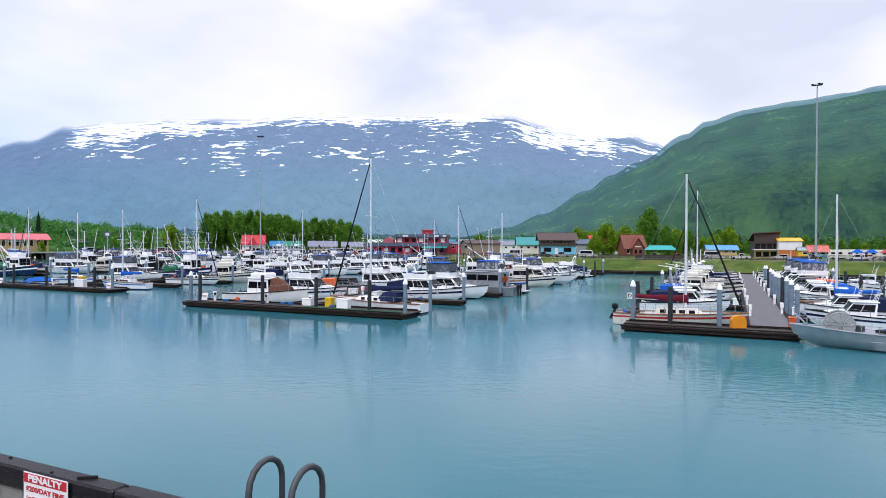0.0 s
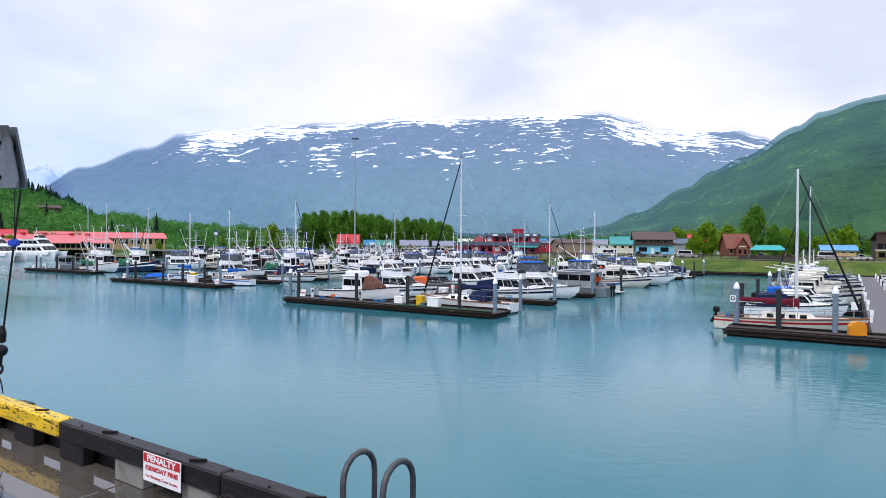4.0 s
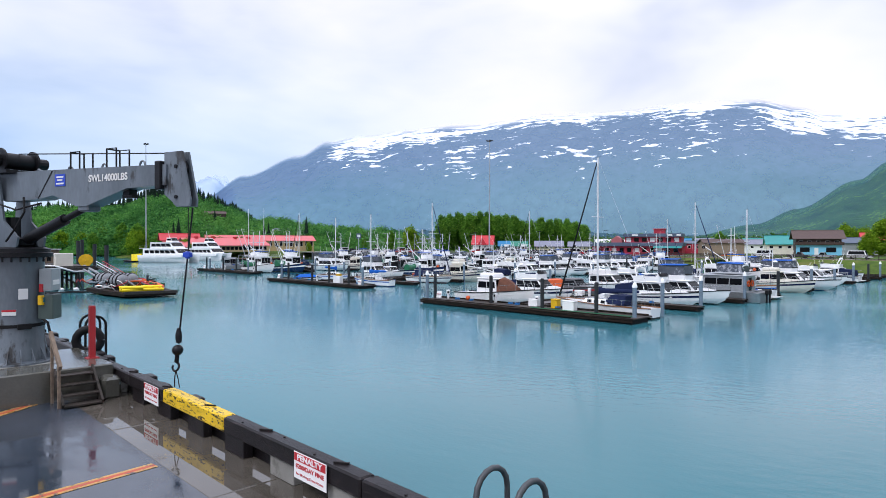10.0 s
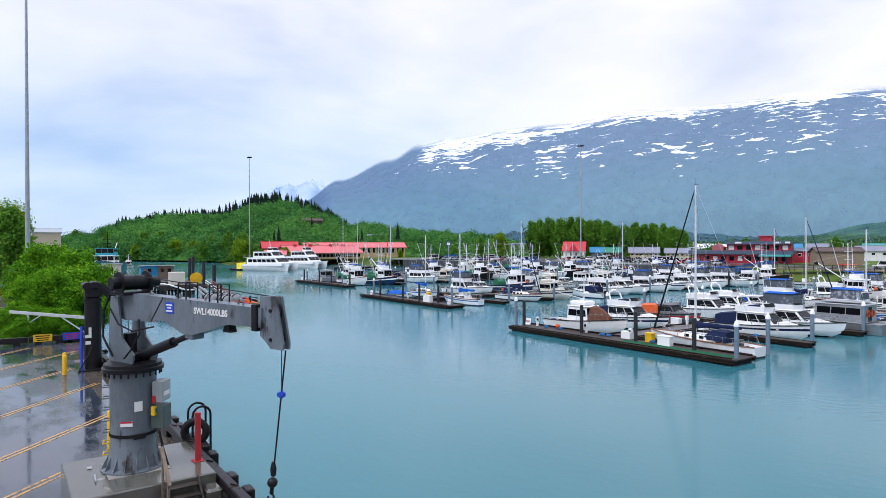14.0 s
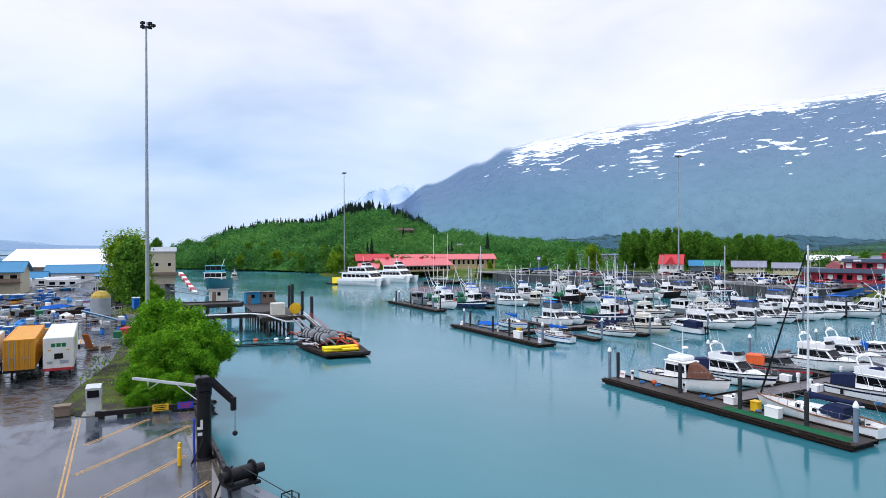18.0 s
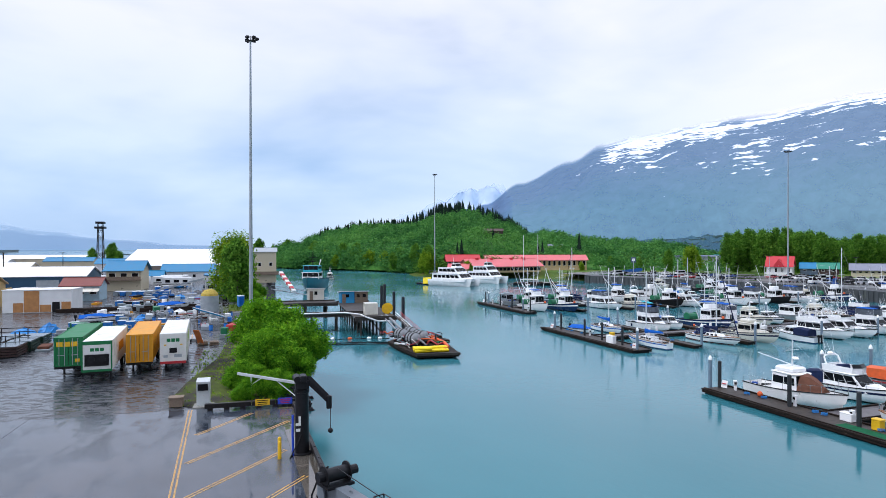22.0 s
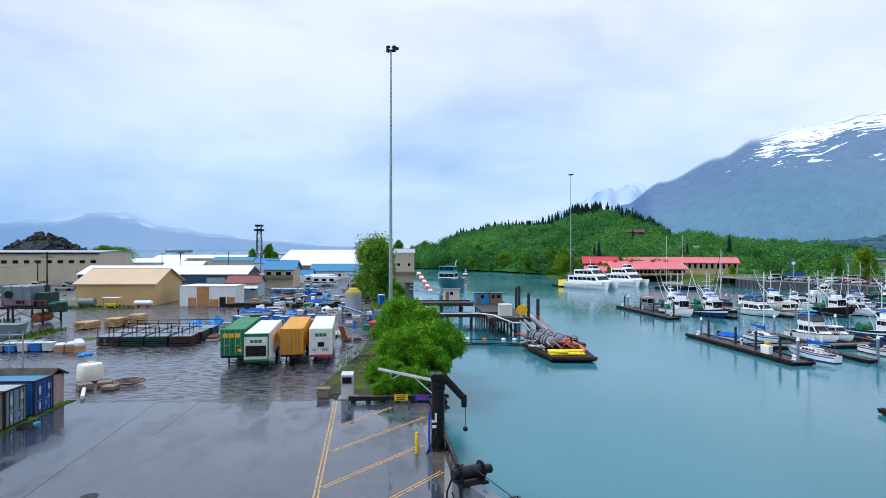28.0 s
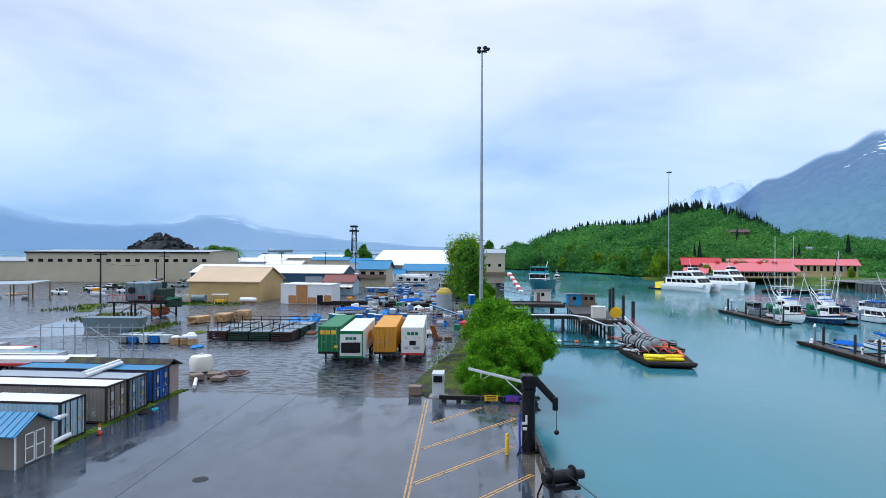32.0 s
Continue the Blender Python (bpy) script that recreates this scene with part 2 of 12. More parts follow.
def ramp_surface(name, stops, scale, rough=0.9, detail=8, bump=0.4, dist=0.1, stretch=(1, 1, 1), fine=None, island=False):
    """Ground, leaves and rock: colours picked along a ramp by layered noise."""
    ma = bpy.data.materials.new(name)
    ma.use_nodes = True
    n, l = ma.node_tree.nodes, ma.node_tree.links
    bs = n["Principled BSDF"]
    co, mp = n.new("ShaderNodeTexCoord"), n.new("ShaderNodeMapping")
    mp.inputs["Scale"].default_value = stretch
    l.new(co.outputs["Object"], mp.inputs[0])
    a = n.new("ShaderNodeTexNoise")
    a.inputs["Scale"].default_value, a.inputs["Detail"].default_value, a.inputs["Roughness"].default_value = scale, detail, 0.62
    l.new(mp.outputs[0], a.inputs["Vector"])
    f = a.outputs["Fac"]
    if island:
        ge = n.new("ShaderNodeNewGeometry")
        ad = n.new("ShaderNodeMath")
        ad.operation = "MULTIPLY_ADD"
        ad.inputs[1].default_value, ad.inputs[2].default_value = 0.3, -0.15
        l.new(ge.outputs["Random Per Island"], ad.inputs[0])
        a2 = n.new("ShaderNodeMath")
        l.new(ad.outputs[0], a2.inputs[0])
        l.new(f, a2.inputs[1])
        f = a2.outputs[0]
    r = n.new("ShaderNodeValToRGB")
    el = r.color_ramp.elements
    el[0].position, el[0].color = stops[0][0], (*stops[0][1], 1)
    el[1].position, el[1].color = stops[-1][0], (*stops[-1][1], 1)
    for p, c in stops[1:-1]:
        el.new(p).color = (*c, 1)
    l.new(f, r.inputs[0])
    l.new(r.outputs[0], bs.inputs["Base Color"])
    bs.inputs["Roughness"].default_value = rough
    bs.inputs["Specular IOR Level"].default_value = 0.15
    if bump:
        b2 = n.new("ShaderNodeTexNoise")
        b2.inputs["Scale"].default_value, b2.inputs["Detail"].default_value = fine or scale * 4, 5
        l.new(mp.outputs[0], b2.inputs["Vector"])
        bp = n.new("ShaderNodeBump")
        bp.inputs["Strength"].default_value, bp.inputs["Distance"].default_value = bump, dist
        l.new(b2.outputs["Fac"], bp.inputs["Height"])
        l.new(bp.outputs[0], bs.inputs["Normal"])
    return ma


WHITE = surface("white_gelcoat", (0.86, 0.86, 0.86), 0.25, 0, 0.05, 0.8, 0.03, 20, (0.5, 0.47, 0.4), 0.12, 2.0, 0.3)
CREAM = surface("cream_gelcoat", (0.70, 0.67, 0.58), 0.3, 0, 0.08, 0.8, 0.03, 20, (0.45, 0.4, 0.3), 0.15, 2.0, 0.2)
DECKW = surface("deck_nonskid", (0.50, 0.50, 0.49), 0.7, 0, 0.12, 2, 0.1)
DARKGLASS = surface("tinted_glass", (0.005, 0.006, 0.008), 0.08, 0, 0.2, 2, 0.0, 10, spec=0.16)
NAVY = surface("navy_canvas", (0.012, 0.02, 0.06), 0.85, 0, 0.25, 3, 0.4, 25, spec=0.15)
BLUE = surface("blue_canvas", (0.006, 0.095, 0.42), 0.8, 0, 0.2, 3, 0.4, 25, spec=0.2)
TEALC = surface("turquoise_tarp", (0.03, 0.40, 0.50), 0.7, 0, 0.2, 3, 0.5, 20)
MAROON = surface("maroon_canvas", (0.12, 0.012, 0.025), 0.85, 0, 0.25, 3, 0.4, 25, spec=0.15)
BROWNC = surface("brown_tarp", (0.13, 0.055, 0.035), 0.8, 0, 0.3, 3, 0.6, 15, spec=0.2)
GREYC = surface("grey_tarp", (0.16, 0.16, 0.17), 0.8, 0, 0.3, 3, 0.6, 15, spec=0.2)
BLACK = surface("black_rubber", (0.012, 0.012, 0.013), 0.6, 0, 0.3, 4, 0.3, spec=0.15)
ALU = surface("bare_aluminium", (0.40, 0.42, 0.44), 0.38, 0.65, 0.15, 2, 0.08, 30)
STEEL = surface("stainless_tube", (0.6, 0.62, 0.64), 0.25, 0.9, 0.1, 3, 0.02)
SPAR = surface("white_spar", (0.68, 0.69, 0.70), 0.35, 0.1, 0.08, 1.5, 0.02)
GALV = surface("galvanised_steel", (0.36, 0.40, 0.43), 0.5, 0.5, 0.15, 1.2, 0.08, 30, (0.22, 0.25, 0.27), 0.2)
PILE = surface("grey_blue_pipe", (0.17, 0.23, 0.29), 0.5, 0.1, 0.2, 0.8, 0.1, 20, (0.10, 0.11, 0.11), 0.35, 1.2, spec=0.3)
PILEB = surface("dark_pipe", (0.03, 0.034, 0.038), 0.5, 0.0, 0.25, 0.8, 0.1, 20, (0.03, 0.03, 0.03), 0.4, 1.2, spec=0.2)
REDP = surface("red_paint", (0.42, 0.025, 0.03), 0.5, 0, 0.15, 1.5, 0.1)
ORANGE = surface("orange_vinyl", (0.62, 0.10, 0.02), 0.6, 0, 0.2, 2, 0.2)
YELLOW = surface("yellow_paint", (0.70, 0.42, 0.01), 0.5, 0, 0.15, 2, 0.15, 30)
GREENP = surface("green_paint", (0.015, 0.15, 0.07), 0.5, 0, 0.15, 2, 0.1)
WALKWAY = surface("grey_walkway_planks", (0.105, 0.095, 0.10), 0.42, 0, 0.35, 1.2, 0.4, 14, (0.05, 0.045, 0.045), 0.4, 1.1, stretch=(3, 1, 1), spec=0.4)
PLANK = surface("wet_float_planks", (0.048, 0.039, 0.033), 0.5, 0, 0.45, 1.2, 0.4, 14, (0.020, 0.018, 0.015), 0.5, 1.1, stretch=(3, 1, 1), spec=0.18)
WALER = surface("creosoted_waler", (0.020, 0.014, 0.011), 0.6, 0, 0.4, 1.5, 0.5, 10, (0.075, 0.052, 0.04), 0.30, 2.5, stretch=(0.35, 3, 3), spec=0.12)
WOOD = surface("weathered_wood", (0.20, 0.15, 0.11), 0.6, 0, 0.3, 2, 0.4, 18, stretch=(1, 5, 5), spec=0.25)
NEWWOOD = surface("sawn_lumber", (0.45, 0.28, 0.13), 0.6, 0, 0.25, 2, 0.3, 18, rand=0.3)
VARNISH = surface("varnished_wood", (0.22, 0.09, 0.03), 0.35, 0, 0.3, 2, 0.1, 18)

# ---- water ----
WATER = bpy.data.materials.new("glacial_water")
WATER.use_nodes = True
n, l = WATER.node_tree.nodes, WATER.node_tree.links
bs = n["Principled BSDF"]
bs.inputs["Roughness"].default_value, bs.inputs["IOR"].default_value = 0.09, 1.33
co = n.new("ShaderNodeTexCoord")
mp = n.new("ShaderNodeMapping")
mp.inputs["Rotation"].default_value = (0, 0, 0.5)
mp.inputs["Scale"].default_value = (1, 1.8, 1)
l.new(co.outputs["Object"], mp.inputs[0])
a, b, c = (n.new("ShaderNodeTexNoise") for _ in range(3))
for tex, s, d in ((a, 0.018, 4), (b, 1.1, 3), (c, 5.0, 2)):
    tex.inputs["Scale"].default_value, tex.inputs["Detail"].default_value = s, d
    l.new(mp.outputs[0], tex.inputs["Vector"])
r = n.new("ShaderNodeValToRGB")
r.color_ramp.elements[0].position, r.color_ramp.elements[0].color = 0.3, (0.026, 0.135, 0.165, 1)
r.color_ramp.elements[1].position, r.color_ramp.elements[1].color = 0.7, (0.045, 0.178, 0.210, 1)
l.new(a.outputs["Fac"], r.inputs[0])
l.new(r.outputs[0], bs.inputs["Base Color"])
# wind patches: rougher and smoother water
rr = n.new("ShaderNodeMapRange")
rr.inputs["From Min"].default_value, rr.inputs["From Max"].default_value = 0.4, 0.62
rr.inputs["To Min"].default_value, rr.inputs["To Max"].default_value = 0.06, 0.18
l.new(a.outputs["Fac"], rr.inputs["Value"])
l.new(rr.outputs[0], bs.inputs["Roughness"])
ad = n.new("ShaderNodeMath")
ad.operation = "MULTIPLY_ADD"
ad.inputs[1].default_value = 0.25
l.new(c.outputs["Fac"], ad.inputs[0])
l.new(b.outputs["Fac"], ad.inputs[2])
bp = n.new("ShaderNodeBump")
bp.inputs["Strength"].default_value, bp.inputs["Distance"].default_value = 0.24, 0.05
l.new(ad.outputs[0], bp.inputs["Height"])
l.new(bp.outputs[0], bs.inputs["Normal"])

ring = [(4950 * math.cos(2 * math.pi * i / 64), 4950 * math.sin(2 * math.pi * i / 64), 0) for i in range(64)]
solo("water", Geo().add(ring, [tuple(range(64))]), WATER, Matrix(), "still turquoise glacial harbour water with faint ripples", "water", kind="structure")

# ---- land ----
GRASS = ramp_surface("meadow_grass", [(0.3, (0.035, 0.075, 0.012)), (0.5, (0.075, 0.14, 0.018)), (0.7, (0.13, 0.16, 0.03))], 0.12, 0.9, 8, 0.5, 0.2, fine=3)
BANK = ramp_surface("bank_grass", [(0.32, (0.026, 0.055, 0.008)), (0.5, (0.065, 0.11, 0.012)), (0.70, (0.14, 0.13, 0.035))], 0.16, 0.9, 8, 0.6, 0.2, fine=4)
RIPRAP = ramp_surface("dark_riprap", [(0.3, (0.008, 0.009, 0.011)), (0.5, (0.025, 0.028, 0.032)), (0.75, (0.07, 0.072, 0.07))], 0.7, 0.75, 6, 0.9, 0.5, fine=1.5)


def wet_ground(name, dark, light, puddle_at, puddle_scale, streaks=(1, 1, 1), rough=0.55, sheen=0.5, pool=0.06, edge=0.055):
    """Rain-wet paving: matt where it drains, mirror-smooth where water stands."""
    ma = bpy.data.materials.new(name)
    ma.use_nodes = True
    n, l = ma.node_tree.nodes, ma.node_tree.links
    bs = n["Principled BSDF"]
    co, mp = n.new("ShaderNodeTexCoord"), n.new("ShaderNodeMapping")
    bs.inputs["Specular IOR Level"].default_value = sheen
    mp.inputs["Scale"].default_value = streaks
    l.new(co.outputs["Object"], mp.inputs[0])
    big, mid, fine = (n.new("ShaderNodeTexNoise") for _ in range(3))
    for tex, s, d in ((big, puddle_scale, 12), (mid, 0.5, 8), (fine, 35, 3)):
        tex.inputs["Scale"].default_value, tex.inputs["Detail"].default_value, tex.inputs["Roughness"].default_value = s, d, 0.68
    l.new(mp.outputs[0], big.inputs["Vector"])
    for tex in (mid, fine):
        l.new(co.outputs["Object"], tex.inputs["Vector"])
    r = n.new("ShaderNodeValToRGB")
    r.color_ramp.elements[0].position, r.color_ramp.elements[0].color = 0.3, (*dark, 1)
    r.color_ramp.elements[1].position, r.color_ramp.elements[1].color = 0.7, (*light, 1)
    l.new(mid.outputs["Fac"], r.inputs[0])
    l.new(r.outputs[0], bs.inputs["Base Color"])
    p = n.new("ShaderNodeMapRange")
    p.inputs["From Min"].default_value, p.inputs["From Max"].default_value = puddle_at - edge, puddle_at + edge
    p.inputs["To Min"].default_value, p.inputs["To Max"].default_value = rough, pool
    l.new(big.outputs["Fac"], p.inputs["Value"])
    l.new(p.outputs[0], bs.inputs["Roughness"])
    st = n.new("ShaderNodeMapRange")
    st.inputs["From Min"].default_value, st.inputs["From Max"].default_value = pool, rough
    st.inputs["To Min"].default_value, st.inputs["To Max"].default_value = 0.0, 0.35
    l.new(p.outputs[0], st.inputs["Value"])
    bp = n.new("ShaderNodeBump")
    bp.inputs["Distance"].default_value = 0.01
    l.new(st.outputs[0], bp.inputs["Strength"])
    l.new(fine.outputs["Fac"], bp.inputs["Height"])
    l.new(bp.outputs[0], bs.inputs["Normal"])
    return ma


ASPHALT = wet_ground("wet_asphalt", (0.018, 0.025, 0.036), (0.046, 0.058, 0.078), 0.48, 0.16, (1, 2.2, 1), 0.27, 1.0, 0.06, 0.05)
GRAVEL = wet_ground("wet_gravel_yard", (0.012, 0.015, 0.019), (0.050, 0.056, 0.066), 0.478, 1.0, (1.8, 0.8, 1), 0.55, 1.0, 0.17, 0.03)
CONCRETE = wet_ground("wet_concrete", (0.055, 0.048, 0.038), (0.12, 0.105, 0.088), 0.43, 0.55, (1, 1, 1), 0.20, 1.0, 0.01, 0.03)
CEMENT = surface("stained_concrete", (0.24, 0.235, 0.215), 0.5, 0, 0.25, 1.2, 0.25, 25, (0.13, 0.125, 0.11), 0.35, 1.5)
LOT = wet_ground("parking_asphalt", (0.05, 0.052, 0.055), (0.10, 0.10, 0.10), 0.5, 0.05, (1, 1, 1), 0.4)


def banked(name, top, z, reach, drop, material, m, label, skirt=None):
    """A level piece of land with sloping sides."""
    n = len(top)
    low, wide = [], abs(reach)
    for i in range(n):
        p, q, r = Vector(top[i - 1]), Vector(top[i]), Vector(top[(i + 1) % n])
        d = ((q - p).normalized() + (r - q).normalized()).normalized()
        low.append(q + Vector((d.y, -d.x)) * wide)
    if reach < 0:
        # the outline given is the waterline, and the top lies inland of it
        low, top = [Vector(p) for p in top], [tuple(Vector(p) * 2 - q) for p, q in zip(top, low)]
    ob = solo(name, Geo().add([(x, y, z) for x, y in top], [tuple(range(n))]), material, m, label, "ground", kind="structure")
    g = Geo()
    k = 6
    for i in range(n):
        p, q, r, s = Vector(top[i]), Vector(top[(i + 1) % n]), low[(i + 1) % n], low[i]
        steps = min(40, max(1, int((q - p).length / 4)))
        if (q - p).length > 700:
            steps = 1
        rows = []
        for j in range(steps + 1):
            t = j / steps
            a, b = p.lerp(q, t), s.lerp(r, t)
            w = noise.noise(Vector((a.x * 0.13, a.y * 0.13, 3))) * 0.6 if 0 < j < steps else 0
            rows.append([(a.x, a.y, z), ((a.x + b.x) / 2 + w, (a.y + b.y) / 2 + w, (z + drop) / 2 + w * 0.5), (b.x, b.y, drop)])
        for j in range(steps):
            A, B = rows[j], rows[j + 1]
            g.add(A + B, [(0, 1, 4, 3), (1, 2, 5, 4)])
    solo(name + "_bank", g, skirt or BANK, m, "sloping shore bank of " + label.split(",")[0], "bank", kind="structure")
    return ob


YARD = [(-380, -3), (-90, -1.5), (-72, 0.4), (-62, 0.6), (-57, -0.6), (-50.6, -3.4), (-50.6, -400), (-430, -400), (-420, -20)]
banked("ground", YARD[::-1], DECK - 0.03, 4.0, -1.5, GRAVEL, at_pier(0, 0), "wet gravel boatyard with puddles and wheel ruts", RIPRAP)
TOWN = [(2600, 154), (30, 154), (-10, 157), (-32, 155), (-60, 165), (-104, 177), (-147, 187), (-180, 183), (-211, 168), (-260, 151), (-288, 136), (-303, 112), (-322, 94), (-345, 98), (-384, 112), (-450, 122), (-600, 170), (-800, 600), (-1500, 3600), (1500, 4300), (2600, 3000)]
banked("town_ground", TOWN[::-1], DECK - 0.1, -17.0, -0.5, GRASS, at_basin(0, 0), "green shore meadow under the town")

# ---- mountains ----


def lerp_profile(prof, x):
    prof = sorted(prof)
    if x <= prof[0][0]:
        return prof[0][1]
    for (a, p), (b, q) in zip(prof, prof[1:]):
        if x <= b:
            t = (x - a) / (b - a)
            t = t * t * (3 - 2 * t)
            return p + (q - p) * t
    return prof[-1][1]


def massif(name, prof, near, far, material, label, na=220, nr=60, rough=0.1, seed=0.0, power=1.0, gully=2.0, jag=0.02):
    """A mountain side: rises from near to a crest at far, whose elevation in degrees follows prof over the bearing."""
    a0, a1 = min(p[0] for p in prof), max(p[0] for p in prof)
    vs, fs, uv = [], [], []
    for j in range(nr + 1):
        f = j / nr
        for i in range(na + 1):
            az = a0 + (a1 - a0) * i / na
            crest = math.tan(radians(max(0.02, lerp_profile(prof, az)))) * far
            r = near + (far - near) * f
            q = Vector((az * 0.12 * gully + seed, f * 1.6 + seed, 0.3))
            ridge = 1 - abs(noise.noise(Vector((q.x * 1.7 + 0.5 * f, f * 0.8, seed)))) * 2
            h = crest * f ** power * (1 + rough * (ridge - 0.5) * 2 * f * (1 - f) * 2)
            h += crest * rough * noise.fractal(q * 3.0, 0.9, 2.1, 6) * min(1, 3 * f) * (0.35 + 0.65 * (1 - f))
            h += crest * jag * noise.fractal(Vector((az * 1.3, f * 9, seed)), 0.8, 2.0, 4)
            if j == 0:
                h = -5
            rr = r * (1 + 0.15 * rough * noise.noise(q * 2.2) * (0 if j == 0 else 1))
            s = radians(az)
            vs.append((-math.sin(s) * rr, math.cos(s) * rr, h))
    w = na + 1
    for j in range(nr):
        for i in range(na):
            fs.append((j * w + i, j * w + i + 1, (j + 1) * w + i + 1, (j + 1) * w + i))
    g = Geo()
    g.v, g.f = vs, fs
    ob = solo(name, g, material, Matrix(), label, "mountain", kind="structure", smooth=180)
    lay = ob.data.uv_layers.new(name="side")
    co = np.array([((i % w) / na, min(1, (i // w) / nr)) for i in range(len(vs))], dtype=np.float32)
    idx = np.empty(len(ob.data.loops), dtype=np.int32)
    ob.data.loops.foreach_get("vertex_index", idx)
    lay.data.foreach_set("uv", co[idx].ravel())
    return ob


def veiled(ma, shader, veil, cloud_from, cloud_to, cloud_scale, ragged, haze_tint=(0.38, 0.62, 0.92)):
    """Rain haze and low cloud painted into the material: the slope lets some of the sky behind it through, tinted blue,
    and is lost in cloud towards its crest.
    """
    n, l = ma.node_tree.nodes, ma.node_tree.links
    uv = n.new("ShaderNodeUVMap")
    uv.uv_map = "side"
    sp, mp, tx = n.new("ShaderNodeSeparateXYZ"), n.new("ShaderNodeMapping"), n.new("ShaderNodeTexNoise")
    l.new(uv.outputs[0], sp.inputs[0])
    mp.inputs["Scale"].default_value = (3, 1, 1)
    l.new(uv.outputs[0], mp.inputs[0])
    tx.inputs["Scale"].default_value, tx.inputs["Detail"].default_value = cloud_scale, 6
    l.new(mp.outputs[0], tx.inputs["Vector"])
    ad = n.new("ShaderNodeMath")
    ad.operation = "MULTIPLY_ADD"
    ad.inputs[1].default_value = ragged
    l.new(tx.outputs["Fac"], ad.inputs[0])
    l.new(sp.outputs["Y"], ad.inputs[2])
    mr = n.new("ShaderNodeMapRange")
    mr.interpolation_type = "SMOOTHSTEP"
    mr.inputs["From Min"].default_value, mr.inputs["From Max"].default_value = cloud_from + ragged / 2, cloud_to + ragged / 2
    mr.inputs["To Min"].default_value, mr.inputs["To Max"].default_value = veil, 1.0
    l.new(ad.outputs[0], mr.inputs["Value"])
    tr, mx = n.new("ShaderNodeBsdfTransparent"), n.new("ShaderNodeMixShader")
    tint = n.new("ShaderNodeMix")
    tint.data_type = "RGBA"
    tint.inputs["A"].default_value, tint.inputs["B"].default_value = (*haze_tint, 1), (1, 1, 1, 1)
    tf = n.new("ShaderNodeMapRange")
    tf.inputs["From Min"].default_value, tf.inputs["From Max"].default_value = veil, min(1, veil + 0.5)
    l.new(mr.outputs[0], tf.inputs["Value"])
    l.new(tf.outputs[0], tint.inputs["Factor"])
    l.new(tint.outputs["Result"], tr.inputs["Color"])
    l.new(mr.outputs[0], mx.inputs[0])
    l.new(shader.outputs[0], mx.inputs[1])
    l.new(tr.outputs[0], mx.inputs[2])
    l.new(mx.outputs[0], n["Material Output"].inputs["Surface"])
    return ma


